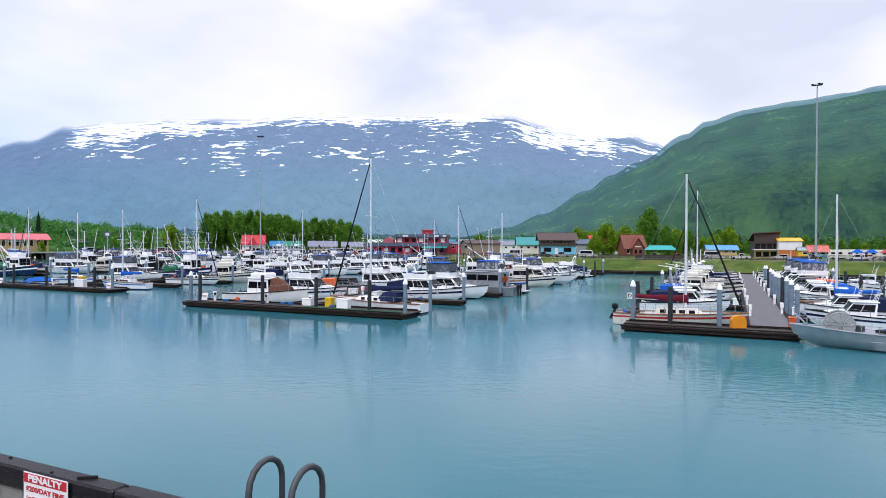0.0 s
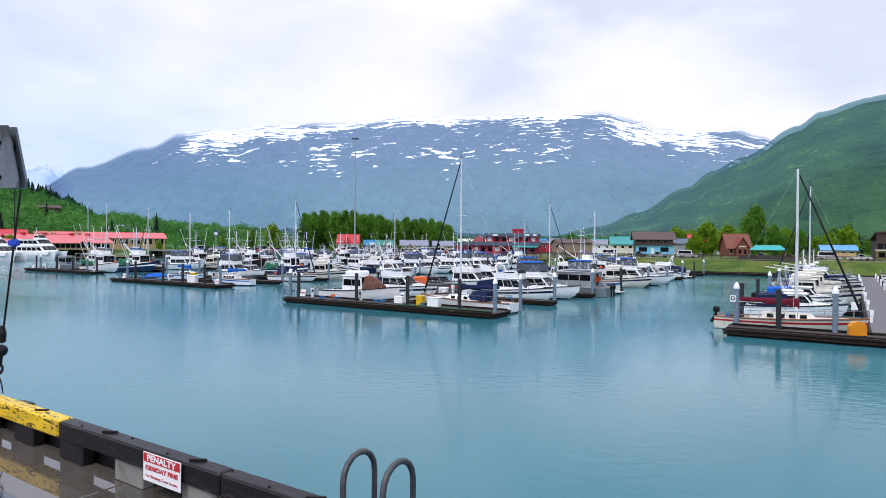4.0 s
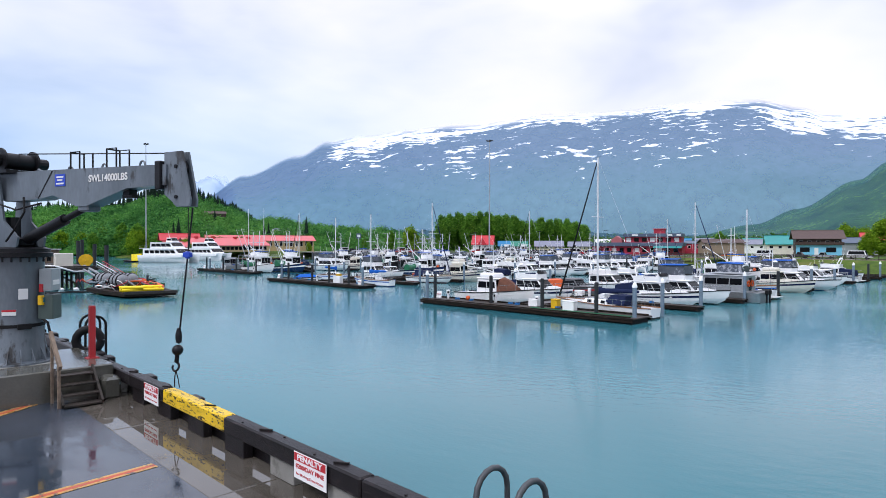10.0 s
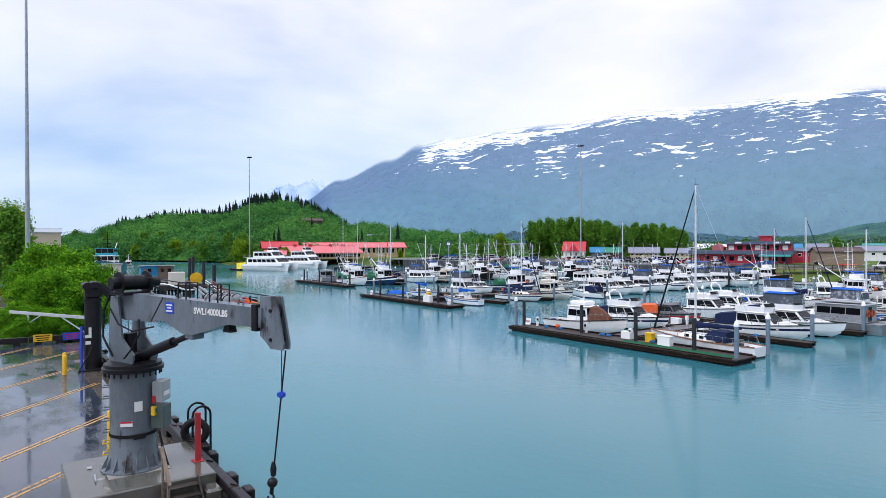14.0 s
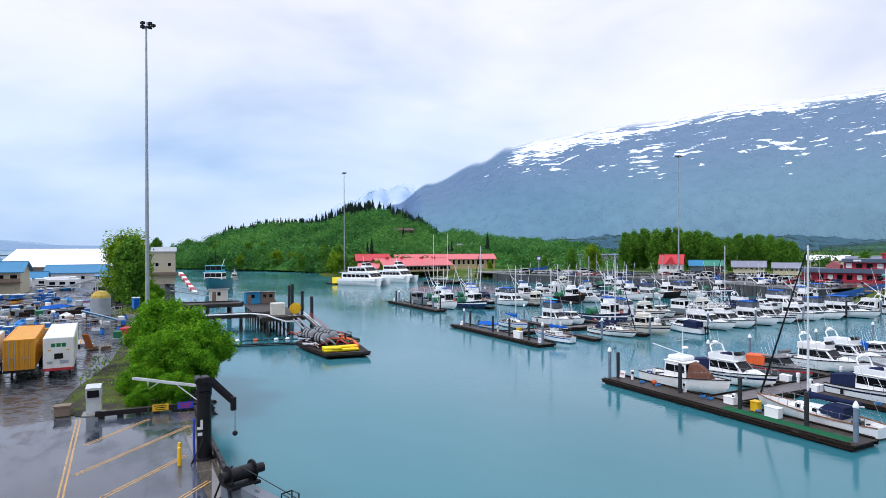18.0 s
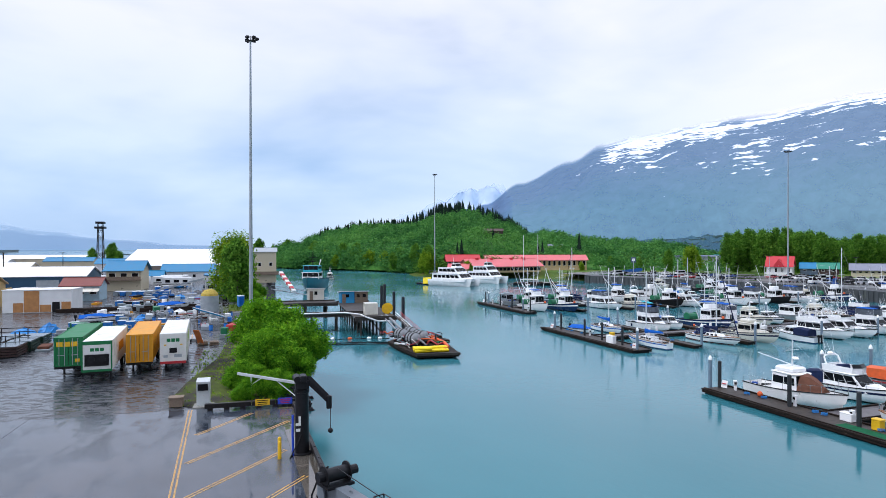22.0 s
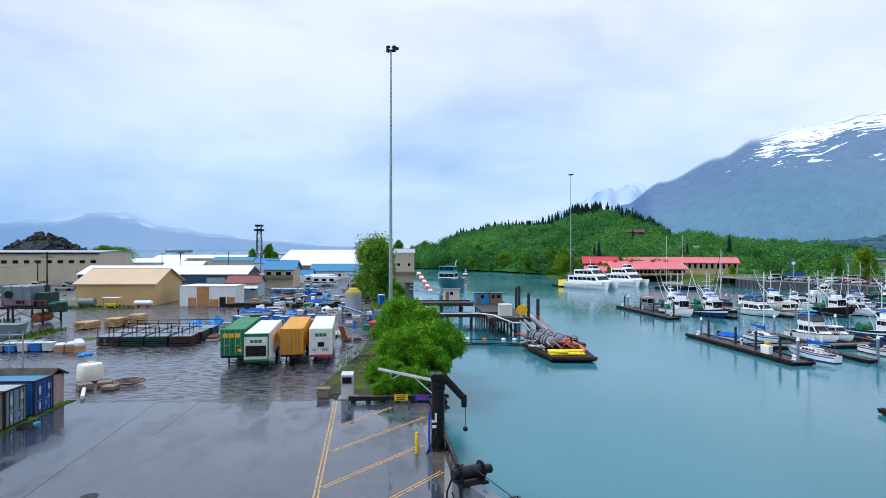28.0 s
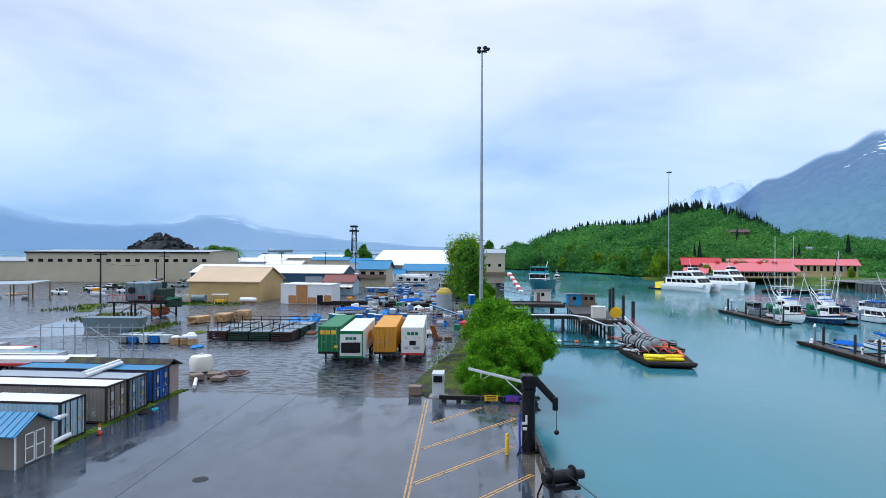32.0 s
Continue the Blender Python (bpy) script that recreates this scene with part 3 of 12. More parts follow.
def alpine(name, low, high, snow_from, snow_full, bands, streaks, veil, cloud_from, cloud_to, amount=1.0, ragged=0.3, haze_tint=(0.38, 0.62, 0.92)):
    """Mountain side: scrub below, grey rock above; snow on the ledges of the strata and in slanting gullies, thicker
    towards the crest; haze painted over all of it.
    """
    ma = bpy.data.materials.new(name)
    ma.use_nodes = True
    n, l = ma.node_tree.nodes, ma.node_tree.links
    bs = n["Principled BSDF"]
    bs.inputs["Roughness"].default_value = 0.95
    bs.inputs["Specular IOR Level"].default_value = 0.1
    uv = n.new("ShaderNodeUVMap")
    uv.uv_map = "side"
    sp = n.new("ShaderNodeSeparateXYZ")
    l.new(uv.outputs[0], sp.inputs[0])

    def tex(scale, turn, size, detail, rough, warp=0.4):
        a, b, t = n.new("ShaderNodeMapping"), n.new("ShaderNodeMapping"), n.new("ShaderNodeTexNoise")
        a.inputs["Scale"].default_value = (9.0, 1.0, 1.0)
        b.inputs["Rotation"].default_value, b.inputs["Scale"].default_value = (0, 0, turn), scale
        l.new(uv.outputs[0], a.inputs[0])
        l.new(a.outputs[0], b.inputs[0])
        l.new(b.outputs[0], t.inputs["Vector"])
        t.inputs["Scale"].default_value, t.inputs["Detail"].default_value, t.inputs["Roughness"].default_value, t.inputs["Distortion"].default_value = size, detail, rough, warp
        return t.outputs["Fac"]

    def calc(op, p, q, r=0.0):
        m = n.new("ShaderNodeMath")
        m.operation = op
        for k, x in enumerate((p, q, r)):
            if isinstance(x, float):
                m.inputs[k].default_value = x
            else:
                l.new(x, m.inputs[k])
        return m.outputs[0]

    def rng(x, a, b, lo, hi):
        m = n.new("ShaderNodeMapRange")
        for k, val in (("From Min", a), ("From Max", b), ("To Min", lo), ("To Max", hi)):
            m.inputs[k].default_value = val
        l.new(x, m.inputs["Value"])
        return m.outputs[0]

    strata = tex((0.55, 9.0, 1), 0.03, bands, 8, 0.60, 0.35)
    gully = tex((1.6, 8.0, 1), 0.8, streaks, 5, 0.6, 0.4)
    patch = tex((0.8, 1.3, 1), 0.0, 2.6, 4, 0.55)
    grain = tex((1.0, 2.0, 1), 0.45, 9.0, 8, 0.66)
    base = n.new("ShaderNodeMix")
    base.data_type = "RGBA"
    l.new(rng(calc("MULTIPLY_ADD", grain, 0.5, sp.outputs["Y"]), 0.45, 0.8, 0.0, 1.0), base.inputs["Factor"])
    base.inputs["A"].default_value, base.inputs["B"].default_value = (*low, 1), (*high, 1)
    sc = n.new("ShaderNodeVectorMath")
    sc.operation = "SCALE"
    l.new(base.outputs["Result"], sc.inputs[0])
    l.new(rng(grain, 0.3, 0.7, 0.75, 1.25), sc.inputs["Scale"])
    height = rng(sp.outputs["Y"], snow_from, snow_full, -0.22, 0.10 * amount)
    # the ledges are broken up by the rock, and the far shoulder is blown clear
    broken = calc("ADD", calc("MULTIPLY", strata, 0.68), calc("MULTIPLY", grain, 0.32))
    shoulder = rng(sp.outputs["X"], 0.79, 0.88, 0.0, -0.25)
    broken = calc("ADD", broken, shoulder)
    ledge = calc("ADD", calc("MULTIPLY_ADD", calc("SUBTRACT", patch, 0.5), 0.34, broken), height)
    lower = rng(sp.outputs["Y"], snow_from - 0.15, snow_full - 0.1, -0.26, 0.03)
    couloir = calc("ADD", calc("MULTIPLY_ADD", calc("SUBTRACT", patch, 0.5), 0.8, calc("ADD", gully, shoulder)), lower)
    cover = calc("MAXIMUM", rng(ledge, 0.535, 0.56, 0.0, 1.0), rng(couloir, 0.565, 0.595, 0.0, 1.0))
    mx = n.new("ShaderNodeMix")
    mx.data_type = "RGBA"
    l.new(cover, mx.inputs["Factor"])
    l.new(sc.outputs[0], mx.inputs["A"])
    mx.inputs["B"].default_value = (0.95, 0.95, 0.96, 1)
    l.new(mx.outputs["Result"], bs.inputs["Base Color"])
    return veiled(ma, bs, veil, cloud_from, cloud_to, 2.2, ragged, haze_tint)


# haze is painted in: paler teal low slopes, bluish rock, blue see-through veil
SNOWY = alpine("hazy_snow_streaked_rock", (0.072, 0.135, 0.130), (0.074, 0.095, 0.124), 0.30, 0.86, 3.3, 4.2, 0.34, 0.84, 0.985, 0.38, 0.22)
PEAK = alpine("hazy_high_snow_rock", (0.10, 0.11, 0.12), (0.12, 0.13, 0.14), 0.15, 0.6, 3.4, 3.4, 0.60, 0.6, 1.10, 2.6)
# painted haze again, paler: most of this rock shows pale blue tinted sky
FARROCK = alpine("hazy_far_rock", (0.10, 0.11, 0.12), (0.11, 0.12, 0.13), 0.6, 1.0, 2.4, 2.4, 0.75, 0.6, 1.1, 1.3, 0.5, (0.70, 0.82, 0.95))
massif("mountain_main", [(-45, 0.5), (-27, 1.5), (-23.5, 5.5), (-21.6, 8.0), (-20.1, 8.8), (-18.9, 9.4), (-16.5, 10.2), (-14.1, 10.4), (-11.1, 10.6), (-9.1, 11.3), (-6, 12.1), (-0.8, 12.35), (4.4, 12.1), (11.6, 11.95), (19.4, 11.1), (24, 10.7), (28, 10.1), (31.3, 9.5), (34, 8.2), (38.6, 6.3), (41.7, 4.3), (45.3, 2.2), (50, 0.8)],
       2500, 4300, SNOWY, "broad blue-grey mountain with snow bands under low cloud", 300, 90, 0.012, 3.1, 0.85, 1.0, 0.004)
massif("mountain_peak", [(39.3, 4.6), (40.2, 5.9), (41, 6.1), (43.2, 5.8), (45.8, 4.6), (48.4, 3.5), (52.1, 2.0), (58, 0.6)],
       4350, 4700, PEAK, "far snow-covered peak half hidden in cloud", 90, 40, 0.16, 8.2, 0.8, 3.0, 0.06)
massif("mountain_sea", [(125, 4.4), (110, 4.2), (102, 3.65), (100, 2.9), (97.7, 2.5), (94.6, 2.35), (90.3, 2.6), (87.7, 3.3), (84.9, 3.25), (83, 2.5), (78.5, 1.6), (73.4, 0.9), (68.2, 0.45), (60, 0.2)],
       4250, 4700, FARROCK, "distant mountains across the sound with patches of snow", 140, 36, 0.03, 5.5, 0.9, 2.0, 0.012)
def hillside(name, dark, mid, light, wide):
    """Thickets and meadows on a steep slope: broad stands, gullies, and the mottle of single bushes."""
    ma = bpy.data.materials.new(name)
    ma.use_nodes = True
    n, l = ma.node_tree.nodes, ma.node_tree.links
    bs = n["Principled BSDF"]
    bs.inputs["Roughness"].default_value, bs.inputs["Specular IOR Level"].default_value = 0.95, 0.1
    uv = n.new("ShaderNodeUVMap")
    uv.uv_map = "side"
    f = None
    for stretch, turn, size, detail, share in (((wide, 1, 1), 0.0, 4.0, 8, 0.34), ((wide * 0.32, 1.9, 1), 0.06, 7.0, 8, 0.30), ((wide, 1.5, 1), 0.0, 36.0, 7, 0.36)):
        m, t, k = n.new("ShaderNodeMapping"), n.new("ShaderNodeTexNoise"), n.new("ShaderNodeMath")
        m.inputs["Scale"].default_value, m.inputs["Rotation"].default_value = stretch, (0, 0, turn)
        l.new(uv.outputs[0], m.inputs[0])
        l.new(m.outputs[0], t.inputs["Vector"])
        t.inputs["Scale"].default_value, t.inputs["Detail"].default_value, t.inputs["Roughness"].default_value = size, detail, 0.6
        k.operation = "MULTIPLY_ADD"
        k.inputs[1].default_value, k.inputs[2].default_value = share, 0.0
        l.new(t.outputs["Fac"], k.inputs[0])
        if f:
            l.new(f, k.inputs[2])
        f = k.outputs[0]
    r = n.new("ShaderNodeValToRGB")
    el = r.color_ramp.elements
    el[0].position, el[0].color = 0.40, (*dark, 1)
    el[1].position, el[1].color = 0.60, (*light, 1)
    el.new(0.49).color = (*mid, 1)
    l.new(f, r.inputs[0])
    l.new(r.outputs[0], bs.inputs["Base Color"])
    bp = n.new("ShaderNodeBump")
    bp.inputs["Strength"].default_value, bp.inputs["Distance"].default_value = 0.5, 14.0
    l.new(f, bp.inputs["Height"])
    l.new(bp.outputs[0], bs.inputs["Normal"])
    return ma


GREENHILL = hillside("hazy_green_mountainside", (0.012, 0.036, 0.018), (0.036, 0.095, 0.032), (0.070, 0.155, 0.045), 8.4)
# a third of the green face is see-through blue, painted as haze
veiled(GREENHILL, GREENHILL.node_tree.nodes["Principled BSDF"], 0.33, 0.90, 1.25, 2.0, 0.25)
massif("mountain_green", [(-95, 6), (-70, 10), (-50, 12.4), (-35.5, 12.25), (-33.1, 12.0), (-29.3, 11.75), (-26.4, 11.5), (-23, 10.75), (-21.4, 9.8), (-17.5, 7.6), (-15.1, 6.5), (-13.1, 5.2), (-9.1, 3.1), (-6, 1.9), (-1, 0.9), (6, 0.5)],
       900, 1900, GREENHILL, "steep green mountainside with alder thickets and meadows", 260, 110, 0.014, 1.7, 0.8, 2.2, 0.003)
# backing slope added behind the see-through face, coloured the blue of haze
HAZEBACK = hillside("haze_blue_backing", (0.12, 0.18, 0.21), (0.14, 0.205, 0.235), (0.16, 0.23, 0.25), 8.4)
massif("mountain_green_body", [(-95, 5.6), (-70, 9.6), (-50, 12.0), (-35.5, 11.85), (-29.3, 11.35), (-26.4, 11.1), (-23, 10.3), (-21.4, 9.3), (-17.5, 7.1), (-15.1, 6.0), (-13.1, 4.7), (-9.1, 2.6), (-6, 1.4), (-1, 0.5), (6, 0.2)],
       1950, 2100, HAZEBACK, "added haze-blue backing behind the green mountainside", 200, 8, 0.0, 1.7, 0.8, 2.2, 0.0)
FOOT = ramp_surface("hazy_far_woods", [(0.3, (0.02, 0.045, 0.03)), (0.6, (0.05, 0.09, 0.05))], 0.02, 0.95, 10, 0.6, 3.0, fine=0.2)
# haze painted over the woods: nearly half their colour is blue tinted sky
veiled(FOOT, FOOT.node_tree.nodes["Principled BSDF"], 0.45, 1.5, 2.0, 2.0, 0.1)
massif("foothills", [(-12, 0.4), (-4, 1.0), (2, 0.9), (8, 1.3), (14, 1.0), (20, 1.5), (27, 1.1), (33, 0.9), (40, 0.6)], 1400, 2000, FOOT, "hazy wooded foothills below the mountain", 160, 12, 0.25, 6.3, 0.7, 6.0, 0.12)



# ---- boats ----


def station(s, L, B, bow, stern, transom, draft):
    half = B / 2 * (transom + (1 - transom) * math.sin(min(1, s / 0.42) * math.pi / 2))
    if s > 0.42:
        half *= max(0.015, 1 - ((s - 0.42) / 0.58) ** 2.3)
    sheer = stern + (bow - stern) * s ** 1.8
    chine = half * (0.86 - 0.30 * s * s)
    cz = 0.05 + 0.42 * bow * s ** 4
    keel = -draft * (1 - s ** 5) + 0.35 * bow * s ** 9
    x = -L / 2 + L * s
    return x, half, sheer, chine, cz, keel


def hull_paint(name, color, boot, wear=(0.5, 0.47, 0.4), line=0.16):
    """Topside paint over a dark bottom that shows as a band at the waterline."""
    ma = surface(name, color, 0.25, 0, 0.05, 0.8, 0.03, 20, wear, 0.12, 2.0, 0.3)
    n, l = ma.node_tree.nodes, ma.node_tree.links
    bs = n["Principled BSDF"]
    src = bs.inputs["Base Color"].links[0].from_socket
    co, sp, st, mx = n.new("ShaderNodeTexCoord"), n.new("ShaderNodeSeparateXYZ"), n.new("ShaderNodeMath"), n.new("ShaderNodeMix")
    l.new(co.outputs["Object"], sp.inputs[0])
    st.operation, mx.data_type = "LESS_THAN", "RGBA"
    st.inputs[1].default_value = line
    l.new(sp.outputs["Z"], st.inputs[0])
    l.new(st.outputs[0], mx.inputs["Factor"])
    l.new(src, mx.inputs["A"])
    mx.inputs["B"].default_value = (*boot, 1)
    l.new(mx.outputs["Result"], bs.inputs["Base Color"])
    return ma


HULLS = [hull_paint("white_hull_black_boot", (0.86, 0.86, 0.86), (0.012, 0.012, 0.014)), hull_paint("white_hull_blue_boot", (0.84, 0.85, 0.86), (0.012, 0.03, 0.12)), hull_paint("white_hull_red_boot", (0.86, 0.85, 0.83), (0.14, 0.015, 0.015))]


def hull_parts(boat, L, B, bow, stern, material=None, stripe=None, transom=0.88, draft=0.4, well=0.35, well_depth=0.45, deck=None, band=None):
    """Hull shell with chine, raked stem and transom, deck with a cockpit well, rubbing strake, and a coloured band."""
    n = 12
    st = [station(i / n, L, B, bow, stern, transom, draft) for i in range(n + 1)]
    rake = lambda s, z: 0.05 * L * s ** 4 * max(0, z) / bow
    rings = []
    for i, (x, h, sh, c, cz, k) in enumerate(st):
        s = i / n
        m = (h * 0.5 + c * 0.5) * 1.02
        rings.append([(x + rake(s, sh), h, sh), (x + rake(s, sh * 0.55), m, sh * 0.55), (x, c, cz), (x, 0, k), (x, -c, cz), (x + rake(s, sh * 0.55), -m, sh * 0.55), (x + rake(s, sh), -h, sh)])
    g = Geo().loft(rings, cap=False, closed=False)
    g.add(rings[0], [(0, 1, 2, 3, 4, 5, 6)])
    part("hull", g, material or HULLS[len(bpy.data.objects) % 3], boat, smooth=40)
    g = Geo()
    prev = None
    for i, (x, h, sh, c, cz, k) in enumerate(st):
        s = i / n
        z = sh - (well_depth if s < well else 0.04)
        row = [(x + rake(s, sh), h * 0.96, z), (x + rake(s, sh), -h * 0.96, z)]
        if prev:
            a, b = prev[0], prev[1]
            if abs(prev[0][2] - z) > 0.3:
                g.add([a, b, (a[0] + 0.02, b[1], z), (a[0] + 0.02, a[1], z)], [(0, 1, 2, 3)])
                a, b = (a[0] + 0.02, a[1], z), (b[0] + 0.02, b[1], z)
            g.add([a, b, row[1], row[0]], [(0, 1, 2, 3)])
        prev = row
    part("deck", g, deck or DECKW, boat)
    g = Geo().tube([(x + rake(i / n, sh), h, sh) for i, (x, h, sh, c, cz, k) in enumerate(st)] + [(x + rake(i / n, sh), -h, sh) for i, (x, h, sh, c, cz, k) in reversed(list(enumerate(st)))], 0.06, 5)
    part("rub_rail", g, stripe or BLACK, boat)
    if band:
        g = Geo()
        for sign in (1, -1):
            lo, hi = [], []
            for i, (x, h, sh, c, cz, k) in enumerate(st):
                s = i / n
                m = (h + c) / 2 * 1.02
                q = 0.80
                y = m + (h - m) * (q - 0.55) / 0.45
                hi.append((x + rake(s, sh * q), sign * (y + 0.015), sh * q))
                q2 = 0.66
                y = m + (h - m) * (q2 - 0.55) / 0.45
                lo.append((x + rake(s, sh * q2), sign * (y + 0.015), sh * q2))
            g.loft([lo, hi], cap=False, closed=False)
        part("hull_stripe", g, band, boat)
    return st


def cabin(boat, x0, x1, w, z0, z1, front=0.5, back=0.1, taper=0.85, material=None, name="cabin", glass=True, rows=(0.40, 0.90), side=3, roof=0.12, wf=None):
    """A deckhouse with raked windscreen, side windows and an overhanging roof."""
    h = z1 - z0
    wf = wf or w * 0.9
    lo = [(x0, w / 2, z0), (x0, -w / 2, z0), (x1, -wf / 2, z0), (x1, wf / 2, z0)]
    hi = [(x0 + back * h, w / 2 * taper, z1), (x0 + back * h, -w / 2 * taper, z1), (x1 - front * h, -wf / 2 * taper, z1), (x1 - front * h, wf / 2 * taper, z1)]
    house = part(name, Geo().loft([lo, hi]), material or WHITE, boat)
    g = Geo()
    rx0, rx1 = hi[0][0] - 0.15, hi[2][0] + 0.2
    rw = w * taper / 2 + 0.1
    ring = lambda d, z: [(rx0 + d, rw - d, z), (rx0 + d, -rw + d, z), (rx1 - 0.25 - d, -rw + d, z), (rx1 - d, -rw * 0.7 + d, z), (rx1 - d, rw * 0.7 - d, z), (rx1 - 0.25 - d, rw - d, z)]
    g.loft([ring(0.04, z1), ring(0, z1 + roof * 0.4), ring(0.08, z1 + roof)])
    part("roof", g, material or WHITE, house)
    if glass:
        for k in range(side):
            u0, u1 = 0.05 + k * 0.9 / side, 0.05 + (k + 1) * 0.9 / side - 0.022
            part("window", Geo().panel(lo[3], lo[0], hi[0], hi[3], u0, u1, rows[0], rows[1]), DARKGLASS, house)
            part("window", Geo().panel(lo[1], lo[2], hi[2], hi[1], u0, u1, rows[0], rows[1]), DARKGLASS, house)
        g = Geo()
        for k in range(3):
            g.panel(lo[2], lo[3], hi[3], hi[2], 0.03 + k * 0.318, 0.335 + k * 0.318, 0.36, 0.95)
        part("windscreen", g, DARKGLASS, house)
        part("door", Geo().panel(lo[0], lo[1], hi[1], hi[0], 0.35, 0.62, 0.05, 0.9), DARKGLASS, house)
    return house


def bow_rail(boat, st, L, h=0.6, frm=0.45, n=12):
    rake = lambda s: 0.05 * L * s ** 4
    g = Geo()
    for sign in (1, -1):
        idx = [i for i in range(n + 1) if i / n >= frm]
        top = [(st[i][0] + rake(i / n), sign * max(0.02, st[i][1] * 0.93), st[i][2] + h) for i in idx]
        g.tube(top, 0.022, 4)
        for i, p in zip(idx, top):
            g.cyl((p[0], p[1], st[i][2] - 0.05), p, 0.02, n=4)
    part("bow_rail", g, STEEL, boat)


def outboard(boat, x, y, z, material=None):
    g = Geo()
    g.box(x - 0.5, x - 0.1, y - 0.2, y + 0.2, z + 0.35, z + 0.95, 0.1)
    g.box(x - 0.38, x - 0.2, y - 0.08, y + 0.08, z - 0.7, z + 0.4)
    part("outboard_motor", g, material or BLACK, boat)


def radar_arch(boat, x, w, z, h=0.7):
    g = Geo().tube([(x, w / 2, z), (x - 0.3, w / 2 * 0.95, z + h * 0.8), (x - 0.4, w / 2 * 0.7, z + h), (x - 0.4, -w / 2 * 0.7, z + h), (x - 0.3, -w / 2 * 0.95, z + h * 0.8), (x, -w / 2, z)], 0.09, 6)
    part("radar_arch", g, WHITE, boat, smooth=40)
    part("radar", Geo().lathe([(0.02, 0), (0.3, 0.02), (0.32, 0.12), (0.2, 0.24), (0.02, 0.26)], 12, (x - 0.4, 0, z + h + 0.08)), WHITE, boat, smooth=40)
    part("antenna", Geo().cyl((x - 0.4, w * 0.3, z + h), (x - 0.9, w * 0.32, z + h + 2.6), 0.02, 0.01, 4).cyl((x - 0.4, -w * 0.3, z + h), (x - 0.8, -w * 0.32, z + h + 2.2), 0.02, 0.01, 4).cyl((x - 0.4, w * 0.1, z + h), (x - 1.0, w * 0.1, z + h + 1.3), 0.018, 0.008, 4).cyl((x - 0.4, -w * 0.12, z + h), (x - 1.0, -w * 0.14, z + h + 1.4), 0.018, 0.008, 4), WHITE, boat)


VINYL = surface("clear_vinyl_curtain", (0.10, 0.115, 0.14), 0.12, 0, 0.3, 1.2, 0.2, 6, (0.34, 0.36, 0.40), 0.45, 1.2)


def gear_material():
    """Totes, lines, buoys and covers in the handful of colours that deck gear has."""
    ma = surface("deck_gear", (0.2, 0.2, 0.2), 0.6, 0, 0.2, 4, 0.2, 20)
    n, l = ma.node_tree.nodes, ma.node_tree.links
    ge, r = n.new("ShaderNodeNewGeometry"), n.new("ShaderNodeValToRGB")
    r.color_ramp.interpolation = "CONSTANT"
    el = r.color_ramp.elements
    el[0].color, el[1].position, el[1].color = (0.012, 0.013, 0.015, 1), 0.90, (0.50, 0.03, 0.02, 1)
    for p, c in ((0.30, (0.55, 0.55, 0.53)), (0.42, (0.01, 0.06, 0.28)), (0.56, (0.05, 0.055, 0.06)), (0.72, (0.02, 0.10, 0.07)), (0.80, (0.60, 0.16, 0.02))):
        el.new(p).color = (*c, 1)
    l.new(ge.outputs["Random Per Island"], r.inputs[0])
    l.new(r.outputs[0], n["Principled BSDF"].inputs["Base Color"])
    return ma


GEAR = gear_material()


def deck_gear(boat, x0, x1, w, z, count=9):
    """Coolers, totes, coiled lines and buoys left about a deck."""
    rnd = random.Random(int(x0 * 100) + count + len(boat.children))
    g = Geo()
    for k in range(count):
        x, y, a = rnd.uniform(x0, x1), rnd.uniform(-w, w), rnd.uniform(0.12, 0.34)
        if k % 3 == 2:
            g.ball((x, y, z + a * 0.7), a * 0.7, 7, 4)
        else:
            h = a * rnd.uniform(0.7, 1.6)
            g.slab(Matrix.Translation((x, y, z + h / 2)) @ Matrix.Rotation(rnd.uniform(0, 3), 4, "Z"), a * 2.2, a * 1.3, h, 0.03)
    part("deck_gear", g, GEAR, boat)


